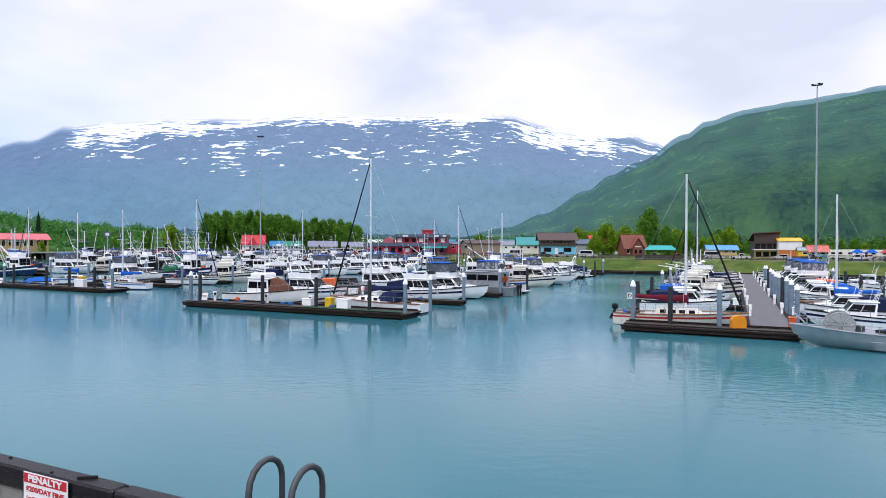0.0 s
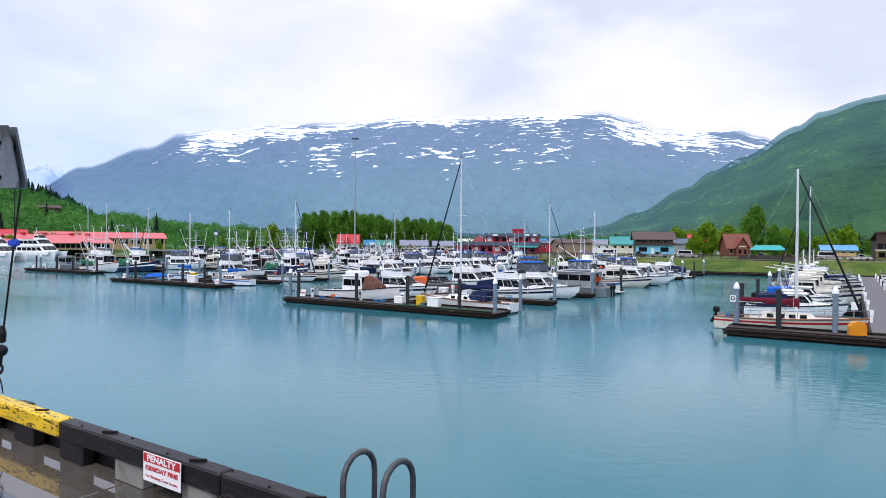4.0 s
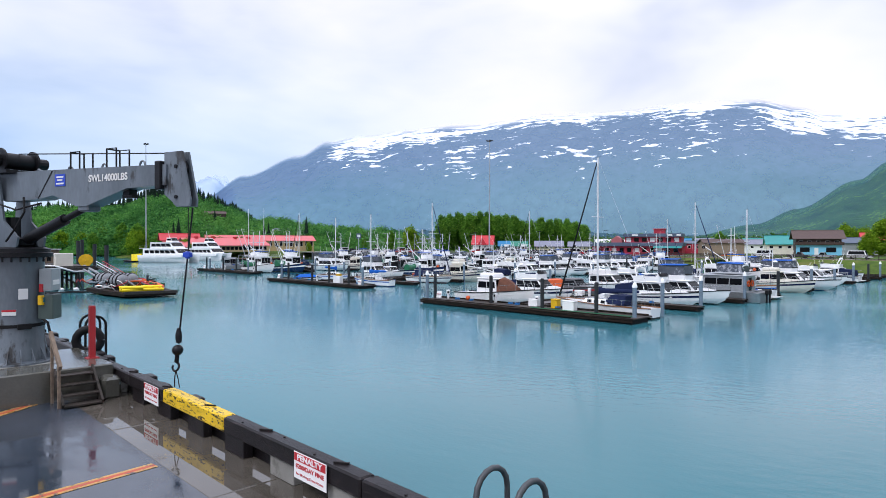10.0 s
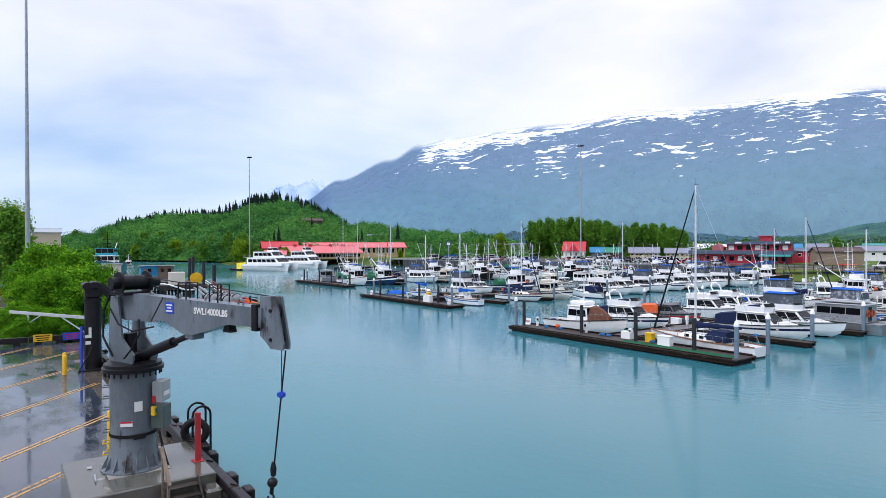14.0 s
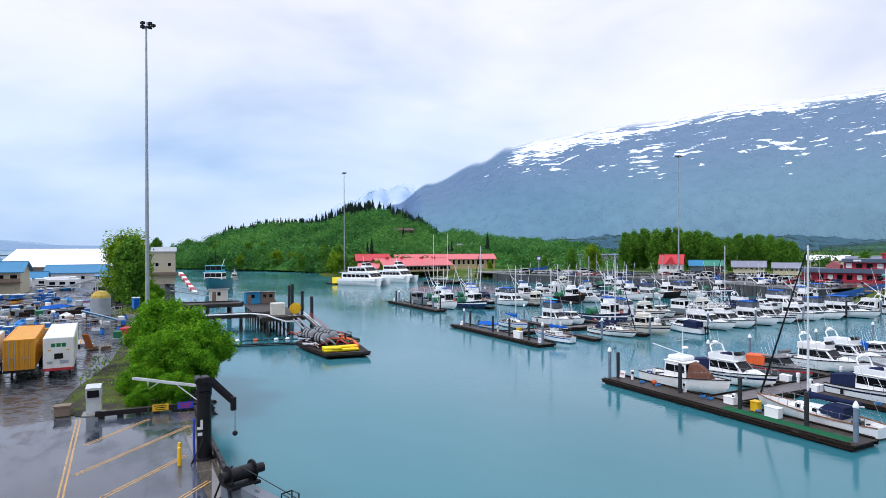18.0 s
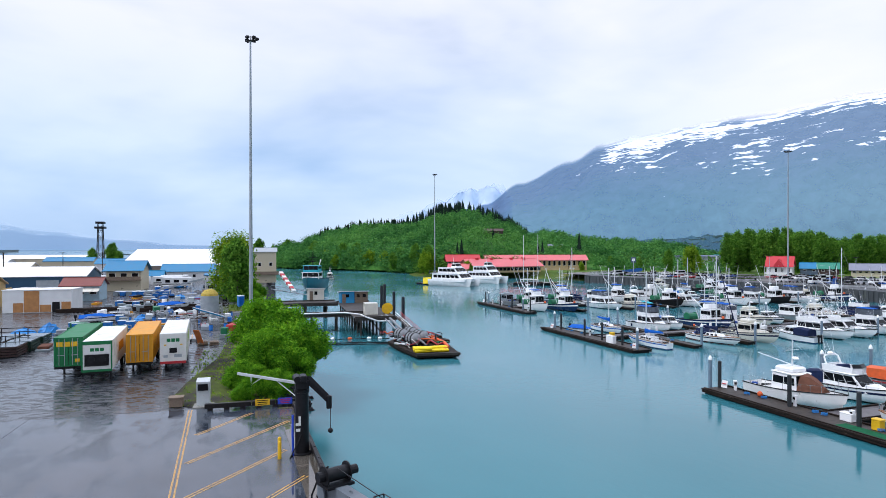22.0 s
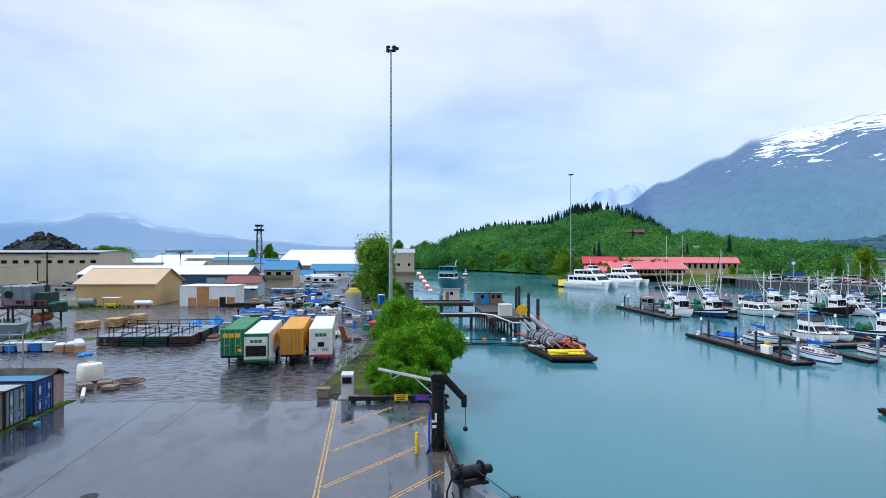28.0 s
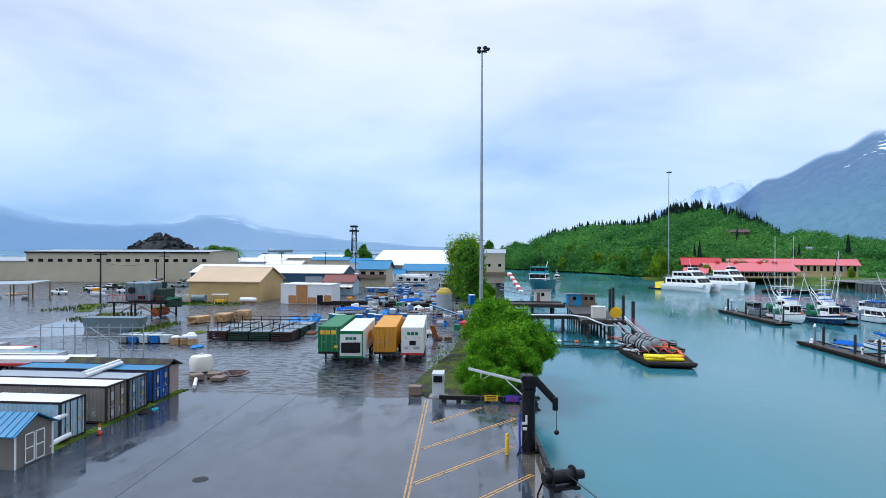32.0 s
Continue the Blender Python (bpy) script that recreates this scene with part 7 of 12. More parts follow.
def stripe(p, q, w=0.1, gap=0.12, red=False):
    """Two parallel lines a hand apart, with a red fill between where it is still there."""
    p, q = Vector((*p, 0)), Vector((*q, 0))
    t = (q - p).normalized()
    n = Vector((-t.y, t.x, 0))
    ob = thing("painted_line", at_pier(0, 0, DECK + 0.004), "worn double orange parking line on wet asphalt", "marking", "painted lines", "structure")
    for s in (-1, 1):
        c = n * s * (gap / 2 + w / 2)
        a, b, h = p + c, q + c, n * w / 2
        part("line", Geo().loft([[a - h, b - h, b + h, a + h], [v + Vector((0, 0, 0.003)) for v in (a - h, b - h, b + h, a + h)]]), LINE, ob)
    if red:
        h = n * gap / 2
        part("line", Geo().loft([[p - h, q - h, q + h, p + h], [v + Vector((0, 0, 0.003)) for v in (p - h, q - h, q + h, p + h)]]), LINER, ob)


stripe((-50.8, -6.08), (-8, -3.1))
stripe((-43.95, -4.93), (-48.76, -1.44))
for k, (p, q) in enumerate((((-38.3, -4.82), (-45.8, 1.14)), ((-32.5, -4.54), (-39.3, 0.8)), ((-26.5, -4.2), (-34.5, 1.8)), ((-20.6, -3.9), (-28.0, 2.0)), ((-17.2, -3.6), (-21.6, 0.5)))):
    stripe(p, q)
stripe((-12.6, -3.3), (-16.9, 2.0), 0.09, 0.1, True)
stripe((-9.85, -3.0), (-10.94, 3.0), 0.07, 0.09, True)
solo("manhole_cover", Geo().lathe([(0.42, 0), (0.42, 0.012), (0.36, 0.014), (0.02, 0.014)], 20), DARKM, at_pier(-31.9, -16.1, DECK), "cast iron manhole cover in the asphalt", "manhole")

# ---- the yard ----
WHITEP = surface("white_sheet_metal", (0.72, 0.73, 0.73), 0.45, 0, 0.08, 0.6, 0.05, 12, (0.48, 0.44, 0.38), 0.12, 0.8)
CORTEN = {k: surface(k + "_container_paint", c, 0.5, 0, 0.15, 0.8, 0.08, 14, w, 0.22, 1.3) for k, c, w in (
    ("green", (0.008, 0.16, 0.05), (0.02, 0.07, 0.035)), ("white", (0.70, 0.70, 0.67), (0.42, 0.33, 0.24)), ("ochre", (0.62, 0.27, 0.008), (0.26, 0.10, 0.02)),
    ("paleblue", (0.36, 0.50, 0.58), (0.30, 0.24, 0.19)), ("greybrown", (0.22, 0.195, 0.165), (0.40, 0.38, 0.35)), ("slate", (0.16, 0.24, 0.31), (0.35, 0.36, 0.36)), ("blue", (0.015, 0.09, 0.36), (0.22, 0.27, 0.34)), ("tan", (0.36, 0.27, 0.15), (0.25, 0.2, 0.13)))}


def ribbed(g, p, q, z0, z1, depth=0.035, pitch=0.28):
    """A corrugated wall from p to q; its ribs stand out to the left of the way."""
    p, q = Vector(p), Vector(q)
    n = max(2, int((q - p).length / pitch))
    t = (q - p) / n
    out = Vector((-t.y, t.x)).normalized() * depth
    pts = []
    for k in range(n):
        a = p + t * k
        pts += [a, a + t * 0.32, a + t * 0.5 + out, a + t * 0.82 + out]
    pts.append(q)
    g.loft([[(v.x, v.y, z0) for v in pts], [(v.x, v.y, z1) for v in pts]], cap=False, closed=False)


def box_container(parent, L, H, paint, z, roof=None, W=2.44, doors=True, rust=None, edge=None):
    """A shipping box: corrugated walls in a frame of posts and rails; its door end at x = 0, the rest behind it along -x."""
    g = Geo()
    ribbed(g, (-L + 0.1, W / 2 - 0.04), (-0.1, W / 2 - 0.04), z + 0.14, z + H - 0.1)
    ribbed(g, (-0.1, -W / 2 + 0.04), (-L + 0.1, -W / 2 + 0.04), z + 0.14, z + H - 0.1)
    ribbed(g, (-L + 0.04, -W / 2 + 0.1), (-L + 0.04, W / 2 - 0.1), z + 0.14, z + H - 0.1)
    part("corrugated_wall", g, paint, parent)
    g = Geo()
    for x in (-0.06, -L + 0.06):
        for y in (W / 2 - 0.07, -W / 2 + 0.07):
            g.box(x - 0.07, x + 0.06, y - 0.07, y + 0.07, z, z + H)
    for y in (W / 2 - 0.05, -W / 2 + 0.05):
        for zz in (z, z + H - 0.12):
            g.box(-L, 0, y - 0.05, y + 0.05, zz, zz + 0.14)
    for x in (-0.05, -L + 0.05):
        for zz in (z, z + H - 0.12):
            g.box(x - 0.05, x + 0.05, -W / 2, W / 2, zz, zz + 0.14)
    part("frame", g, edge or paint, parent)
    part("roof_sheet", Geo().box(-L + 0.05, -0.05, -W / 2 + 0.05, W / 2 - 0.05, z + H - 0.06, z + H - 0.015), roof or paint, parent)
    part("floor_pan", Geo().box(-L + 0.05, -0.05, -W / 2 + 0.05, W / 2 - 0.05, z + 0.02, z + 0.14), BLACK, parent)
    if doors:
        for s in (1, -1):
            g = Geo()
            ys = (0.02, W / 2 - 0.12) if s > 0 else (-W / 2 + 0.12, -0.02)
            ribbed(g, (-0.05, ys[0]), (-0.05, ys[1]), z + 0.14, z + H - 0.12, -0.03, 0.3)
            door = part("door", g, paint, parent)
            for k in (0.3, 0.72):
                y = ys[0] + (ys[1] - ys[0]) * k
                part("lock_bar", Geo().cyl((0.02, y, z + 0.1), (0.02, y, z + H - 0.1), 0.028, n=6), edge or GALV, door)
            part("handle", Geo().box(0.0, 0.05, ys[0] + 0.2, ys[1] - 0.35, z + 1.05, z + 1.1), GALV, door)


def wheel(parent, x, y, z=0.5, r=0.5, w=0.28):
    t = part("tyre", Geo().cyl((x, y - w / 2, z), (x, y + w / 2, z), r, n=18), BLACK, parent, smooth=40)
    part("rim", Geo().cyl((x, y - w / 2 - 0.01, z), (x, y + w / 2 + 0.01, z), r * 0.55, n=14), WHITE, t)


def chassis(parent, L):
    part("chassis", Geo().box(-L, -0.1, -0.55, -0.4, 0.85, 1.15).box(-L, -0.1, 0.4, 0.55, 0.85, 1.15).box(-0.35, -0.1, -1.2, 1.2, 0.9, 1.12).box(-L, -L + 0.25, -1.2, 1.2, 0.9, 1.12), DARKM, parent)
    for x in (-L + 1.6, -L + 2.9):
        for y in (-1.0, 1.0):
            wheel(parent, x, y)
    for y in (-0.8, 0.8):
        part("landing_leg", Geo().box(-2.6, -2.4, y - 0.08, y + 0.08, 0.0, 0.9).box(-2.7, -2.3, y - 0.15, y + 0.15, 0, 0.04), DARKM, parent)


def trailer(m, label, paint, roof, kind):
    t = thing("semi_trailer", m, label, "trailer", "parked container trailers")
    L, H, z = 12.2, 2.75, 1.15
    chassis(t, L)
    if kind == "reefer":
        part("body", Geo().box(-L, 0, -1.22, 1.22, z, z + H, 0.02), CORTEN["white"], t)
        g = Geo()
        for x in (-0.05, -L + 0.05):
            for y in (-1.2, 1.2):
                g.box(x - 0.06, x + 0.07, y - 0.06, y + 0.06, z - 0.02, z + H + 0.02)
            g.box(x - 0.06, x + 0.07, -1.2, 1.2, z - 0.04, z + 0.18).box(x - 0.06, x + 0.07, -1.2, 1.2, z + H - 0.3, z + H + 0.03)
        part("green_frame", g, CORTEN["green"], t)
        unit = part("cooling_unit", Geo().box(0.02, 0.12, -1.0, 1.0, z + 0.5, z + 1.55, 0.03), BLACK, t)
        for y in (-0.45, 0.45):
            part("fan_grille", Geo().cyl((0.12, y, z + 1.1), (0.15, y, z + 1.1), 0.3, n=18), DARKM, unit)
        part("front_panel", Geo().box(0.01, 0.05, -1.0, 1.0, z + 1.62, z + 2.4), LABELW, t)
        for k in range(3):
            part("logo_bar", Geo().box(0.05, 0.06, -0.55 + 0.40 * k, -0.22 + 0.40 * k, z + 1.85, z + 2.15), CORTEN["green"], t)
        part("side_decal", Geo().box(-8.5, -5.0, 1.22, 1.228, z + 1.0, z + 1.9), CORTEN["ochre"], t)
    elif kind == "van":
        part("body", Geo().box(-L, 0, -1.25, 1.25, z - 0.15, z + H, 0.06), CORTEN["white"], t)
        part("bumper", Geo().box(-0.1, 0.1, -1.2, 1.2, z - 0.35, z - 0.1, 0.02), REDP, t)
        part("front_hatch", Geo().box(0.0, 0.05, -0.35, 0.35, z + 0.75, z + 1.25, 0.02), BLACK, t)
        part("front_vent", Geo().box(0.0, 0.04, -0.9, -0.5, z + 0.3, z + 0.55).box(0.0, 0.04, 0.1, 0.8, z + 0.3, z + 0.6), GALV, t)
        for k in range(3):
            part("logo_bar", Geo().box(0.0, 0.012, -0.60 + 0.42 * k, -0.25 + 0.42 * k, z + 1.85, z + 2.2), CORTEN["green"], t)
        for y in (-0.75, 0.75):
            part("marker_light", Geo().box(0.0, 0.03, y - 0.12, y + 0.12, z + 1.5, z + 1.62), YELLOW, t)
        part("side_decal", Geo().box(-7.5, -3.6, 1.25, 1.258, z + 1.2, z + 2.2), surface("lime_decal", (0.35, 0.55, 0.05), 0.5), t)
    else:
        box_container(t, L, H, paint, z, roof)
        if kind == "logo":
            for k in range(3):
                part("logo_bar", Geo().box(0.012, 0.03, -1.0 + 0.62 * k, -0.48 + 0.62 * k, z + 1.9, z + 2.35), YELLOW, t)
            part("text_bar", Geo().box(0.012, 0.03, 0.55, 0.95, z + 0.4, z + 0.7), YELLOW, t)
    return t


AWAY = 5.5
trailer(at_pier(-67.4, -9.7, DECK - 0.03, AWAY), "white van trailer with a green logo, parked on wet gravel", None, None, "van")
trailer(at_pier(-67.0, -12.75, DECK - 0.03, AWAY), "ochre corrugated container on a trailer chassis", CORTEN["ochre"], CORTEN["ochre"], "plain")
trailer(at_pier(-63.2, -15.6, DECK - 0.03, AWAY), "white refrigerated container with green ends on a chassis", None, None, "reefer")
trailer(at_pier(-66.6, -18.9, DECK - 0.03, AWAY), "green corrugated container with yellow lettering blocks on a chassis", CORTEN["green"], CORTEN["green"], "logo")

# row of storage boxes along the paving
RUSTF = surface("rusty_dark_frame", (0.022, 0.018, 0.017), 0.6, 0, 0.35, 2, 0.3, 14, (0.10, 0.045, 0.025), 0.3)
PATCH = surface("faded_label", (0.42, 0.44, 0.45), 0.6, 0, 0.2, 3, 0.05, 20)
MOSSY = ramp_surface("mossy_shingles", [(0.3, (0.03, 0.03, 0.028)), (0.5, (0.06, 0.055, 0.045)), (0.7, (0.09, 0.10, 0.03))], 1.5, 0.9, 8, 0.6, 0.05, fine=12)
METALROOF = surface("blue_metal_roof", (0.008, 0.17, 0.34), 0.4, 0.0, 0.1, 0.6, 0.05, 8)
rows = [(-37.4, "paleblue", "pale blue shipping container with a white roof, doors shut", 6.1, WHITEP), (-42.0, "greybrown", "grey-brown shipping container with patched doors", 12.2, WHITEP),
        (-44.6, "slate", "slate-blue shipping container with shut doors", 12.2, GALV), (-47.9, "blue", "dark blue shipping container with a faded blue roof", 12.2, METALROOF)]
for a, k, lab, L, roof in rows:
    t = thing("shipping_container", at_pier(a - 0.4, -27.75, DECK, 90), lab, "container", "storage containers")
    box_container(t, L, 2.6, CORTEN[k], 0.05, roof, edge=RUSTF)
    for y, z, w, h, mat in ((0.62, 1.75, 0.34, 0.42, PATCH), (-0.55, 1.55, 0.3, 0.6, PATCH), (-0.6, 0.45, 0.34, 0.5, PATCH), (0.3, 0.6, 0.25, 0.3, PATCH), (0.55, 1.2, 0.2, 0.14, YELLOW)):
        part("placard", Geo().box(0.0, 0.012, y - w / 2, y + w / 2, z, z + h), mat, t)
PINKW = surface("faded_plank_shed", (0.36, 0.27, 0.25), 0.7, 0, 0.2, 1.5, 0.3, 14, stretch=(5, 5, 0.6))
shed = thing("storage_shed", at_pier(-50.7, -28.3, DECK), "faded pinkish plank shed with a mossy roof", "shed")
part("wall", Geo().box(-1.25, 1.25, -9.0, 0, 0, 2.35), PINKW, shed)
for k in range(10):
    part("plank", Geo().box(-1.24 + 0.25 * k, -1.02 + 0.25 * k, 0, 0.03, 0.02, 2.3), PINKW, shed)
part("roof", Geo().loft([[(-1.5, -9.2, 2.3), (0, -9.2, 2.95), (1.5, -9.2, 2.3), (1.5, -9.2, 2.2), (0, -9.2, 2.82), (-1.5, -9.2, 2.2)], [(-1.5, 0.3, 2.3), (0, 0.3, 2.95), (1.5, 0.3, 2.3), (1.5, 0.3, 2.2), (0, 0.3, 2.82), (-1.5, 0.3, 2.2)]]), MOSSY, shed)
GREIGE = surface("greige_siding", (0.17, 0.155, 0.135), 0.6, 0, 0.12, 1, 0.1, 10)
gs = thing("garden_shed", at_pier(-33.6, -27.1, DECK), "grey wooden shed with blue metal roof and white double doors", "shed")
part("wall", Geo().loft([[(-1.5, -3.4, 0), (1.5, -3.4, 0), (1.5, -3.4, 1.95), (0, -3.4, 2.75), (-1.5, -3.4, 1.95)], [(-1.5, 0, 0), (1.5, 0, 0), (1.5, 0, 1.95), (0, 0, 2.75), (-1.5, 0, 1.95)]]), GREIGE, gs)
for s in (1, -1):
    part("roof_panel", Geo().loft([[(0, -3.6, 2.8), (s * 1.75, -3.6, 1.87), (s * 1.75, -3.6, 1.93), (0, -3.6, 2.87)], [(0, 0.25, 2.8), (s * 1.75, 0.25, 1.87), (s * 1.75, 0.25, 1.93), (0, 0.25, 2.87)]]), METALROOF, gs)
    for k in range(9):
        part("roof_rib", Geo().beam((0.03 * s, -3.5 + 0.45 * k, 2.885), (s * 1.75, -3.5 + 0.45 * k, 1.95), 0.03, 0.03), METALROOF, gs)
    part("corner_board", Geo().box(s * 1.45 - 0.07, s * 1.45 + 0.07, 0, 0.03, 0, 1.95), WHITEP, gs)
    d = part("door", Geo().box(0.03 if s > 0 else -0.78, 0.78 if s > 0 else -0.03, 0.0, 0.04, 0.1, 1.8), GREIGE, gs)
    x0, x1 = (0.03, 0.78) if s > 0 else (-0.78, -0.03)
    for (p, q, r, t) in ((x0, x1, 1.72, 1.8), (x0, x1, 0.92, 0.99), (x0, x1, 0.1, 0.18), (x0, x0 + 0.08, 0.1, 1.8), (x1 - 0.08, x1, 0.1, 1.8)):
        part("door_trim", Geo().box(p, q, 0.04, 0.06, r, t), WHITEP, d)
cone = thing("traffic_cone", at_pier(-38.9, -26.7, DECK), "orange traffic cone beside the containers", "cone")
part("base", Geo().box(-0.18, 0.18, -0.18, 0.18, 0, 0.04, 0.01), BLACK, cone)
part("body", Geo().lathe([(0.14, 0.04), (0.03, 0.72), (0.02, 0.74)], 14), surface("cone_orange", (0.75, 0.07, 0.01), 0.5, 0, 0.1), cone, smooth=40)
part("white_collar", Geo().lathe([(0.098, 0.33), (0.104, 0.33), (0.074, 0.50), (0.068, 0.50)], 14), WHITE, cone, smooth=40)
for k, (x, z) in enumerate(((-36.0, 0.5), (-36.0, 1.75))):
    solo("white_pipe", Geo().cyl((-1.2, 0, 0), (1.2, 0, 0), 0.16, n=12), WHITEP, at_pier(x, -27.4 - 0.3 * k, DECK + z, 8), "fat white plastic pipe lying by the container", "pipe", "white pipes", smooth=40)
for k in range(2):
    solo("white_pipe", Geo().cyl((-2.6, 0, 0), (2.6, 0, 0), 0.15, n=12), WHITEP, at_pier(-46.5 - 0.9 * k, -31.5 - 0.8 * k, DECK + 2.82, 5), "white plastic pipe lying on the container roof", "pipe", "white pipes", smooth=40)
solo("white_pipe", Geo().cyl((-2.0, 0, 0), (2.0, 0, 0), 0.17, n=12), WHITEP, at_pier(-54.2, -27.9, DECK + 0.17, 25), "white plastic pipe lying on the gravel", "pipe", "white pipes", smooth=40)
tank = thing("water_tank", at_pier(-59.9, -30.2, DECK), "big off-white plastic water tank on its side", "tank")
part("body", Geo().lathe([(0.8, 0.1), (1.1, 0.15), (1.15, 0.5), (1.15, 1.3), (1.0, 1.6), (0.3, 1.72)], 20), CREAM, tank, smooth=40)
part("lid", Geo().cyl((0, 0, 1.7), (0, 0, 1.78), 0.25, n=14), CREAM, tank)
for k in range(3):
    solo("crab_pot_stack", Geo().box(-0.6, 0.6, -0.6, 0.6, 0, 0.35 + 0.1 * k, 0.04), WOOD, at_pier(-56.2 - 1.3 * (k % 2), -26.6 - 1.1 * k, DECK, 20 * k), "low stack of weathered crates by the tank", "crate", "crates by the tank")
solo("rope_coil", Geo().tube([((0.5 + 0.02 * i) * math.cos(i * 0.6), (0.5 + 0.02 * i) * math.sin(i * 0.6), 0.05 + 0.006 * i) for i in range(50)], 0.045, 5), BROWNC, at_pier(-58.0, -25.8, DECK), "coil of brown hose on the gravel", "hose")

# tall pipe rack behind the boxes
rack = thing("pipe_rack", at_pier(0, 0, DECK), "tall grey steel pipe frame standing behind the containers", "rack")
for k in range(10):
    a, b = -63.2 - 0.14 * k, -50.3 + 1.24 * k
    part("upright", Geo().cyl((a, b, 0), (a, b, 4.1), 0.07 if k % 3 == 0 else 0.045, n=6), GALV, rack)
for z in (1.3, 2.7, 3.75):
    part("cross_tube", Geo().cyl((-63.2, -50.3, z), (-64.5, -39.1, z), 0.04, n=6), GALV, rack)
part("brace", Geo().cyl((-63.7, -45.0, 3.8), (-64.4, -39.8, 0.4), 0.05, n=6), GALV, rack)

# green net-pen frames
PENG = surface("dull_green_steel", (0.008, 0.035, 0.022), 0.5, 0, 0.3, 2, 0.2, 15, (0.03, 0.02, 0.015), 0.3)
PENR = surface("rusty_pen_steel", (0.035, 0.016, 0.014), 0.6, 0, 0.3, 2, 0.2, 15)
WETSHEET = surface("wet_grey_sheet", (0.10, 0.115, 0.13), 0.12, 0, 0.25, 1, 0.1, 8)
for i in range(3):
    for j in range(4):
        pen = thing("steel_pen", at_pier(-84.2 - 4.2 * i, -40.0 + 3.0 * j, DECK - 0.03, 3), "low rusty dark green steel pen frame on the gravel", "frame", "stacked pen frames")
        for (x0, x1, y0, y1) in ((0, 3.8, 0, 0.12), (0, 3.8, 2.6, 2.72), (0, 0.12, 0, 2.72), (3.7, 3.82, 0, 2.72)):
            side = Geo()
            for z in (0.12, 0.42, 0.72, 1.02):
                side.box(x0, x1, y0, y1, z, z + 0.2)
            part("side_rail", side, PENG if (i + j) % 3 else PENR, pen)
        part("cover", Geo().box(0.1, 3.7, 0.1, 2.62, 1.2, 1.28), WETSHEET, pen)
        for x in (0.2, 3.5):
            part("post", Geo().box(x, x + 0.1, 0.02, 0.12, 1.28, 2.0), BLACK, pen)
    solo("post_rail", Geo().box(0, 0.08, 0, 12, 0, 0.08), BLACK, at_pier(-83.9 - 4.2 * i, -40, DECK + 1.95, 3), "dark rail over the pen frames", "rail")

# lumber stacks
for k, (a, b, n) in enumerate(((-101, -51.5, 5), (-103.5, -48.5, 6), (-105, -46, 8))):
    lum = thing("lumber_stack", at_pier(a, b, DECK, 8 * k - 5), "stack of pale sawn lumber on the gravel", "lumber", "lumber stacks")
    for z in range(n):
        for y in range(4):
            part("board", Geo().box(-0.3 * random.random(), 3.2 + 0.4 * random.random(), y * 0.55, y * 0.55 + 0.52, 0.1 + z * 0.2, 0.28 + z * 0.2), NEWWOOD, lum)

# bins and bags
BINS = [surface("bin_" + n, c, 0.55, 0, 0.12, 1.5, 0.1) for n, c in (("grey", (0.22, 0.26, 0.28)), ("blue", (0.02, 0.16, 0.50)), ("pale", (0.50, 0.56, 0.58)))]


def fish_bin(m, k, cat="plastic tote", lab=None):
    t = thing("fish_tote", m, lab or ("grey", "bright blue", "pale grey")[k] + " insulated plastic fish tote on the gravel", "tote", "fish totes")
    part("body", Geo().loft([[(x * 0.52, y * 0.52, 0.12) for x, y in ((-1, -1), (1, -1), (1, 1), (-1, 1))], [(x * 0.6, y * 0.6, 1.05) for x, y in ((-1, -1), (1, -1), (1, 1), (-1, 1))]]), BINS[k], t)
    part("lid", Geo().box(-0.62, 0.62, -0.62, 0.62, 1.05, 1.15, 0.03), BINS[(k + (k == 1)) % 3], t)
    part("skid", Geo().box(-0.5, 0.5, -0.5, -0.3, 0, 0.12).box(-0.5, 0.5, 0.3, 0.5, 0, 0.12), BLACK, t)
    return t


TOTE = [fish_bin(at_pier(-77.0, -49.4, DECK - 0.03), 0), fish_bin(at_pier(-77.0, -48.0, DECK - 0.03), 1), fish_bin(at_pier(-77.1, -46.6, DECK - 0.03), 2)]
random.seed(5)
spots = [(-77.2, -45.2), (-77.3, -43.8), (-78.6, -49.0), (-78.6, -47.2), (-78.7, -45.6)]
spots += [(-176 - 1.5 * (i // 9) + random.uniform(-0.3, 0.3), -39 + 1.5 * (i % 9)) for i in range(27)]
spots += [(-150 + random.uniform(-20, 20), -22 + random.uniform(-10, 10)) for _ in range(26)]
spots += [(-112 + random.uniform(-8, 8), -22 + random.uniform(-8, 8)) for _ in range(14)]
for a, b in spots:
    copy_thing(random.choice(TOTE), at_pier(a, b, DECK - 0.03 + (1.16 if random.random() < 0.0 else 0), random.uniform(-8, 8)))
for k, (a, b) in enumerate(((-76.8, -42.2), (-77.0, -41.0), (-76.6, -39.8), (-77.8, -40.6))):
    pal = thing("loaded_pallet", at_pier(a, b, DECK - 0.03, 10 * k), "wooden pallet with white sacks", "pallet", "pallets of sacks")
    part("crate", Geo().box(-0.55, 0.55, -0.55, 0.55, 0, 0.7, 0.02), NEWWOOD, pal)
    part("sack", Geo().box(-0.5, 0.5, -0.5, 0.5, 0.7, 1.1 + 0.1 * k, 0.15), WHITEP, pal)


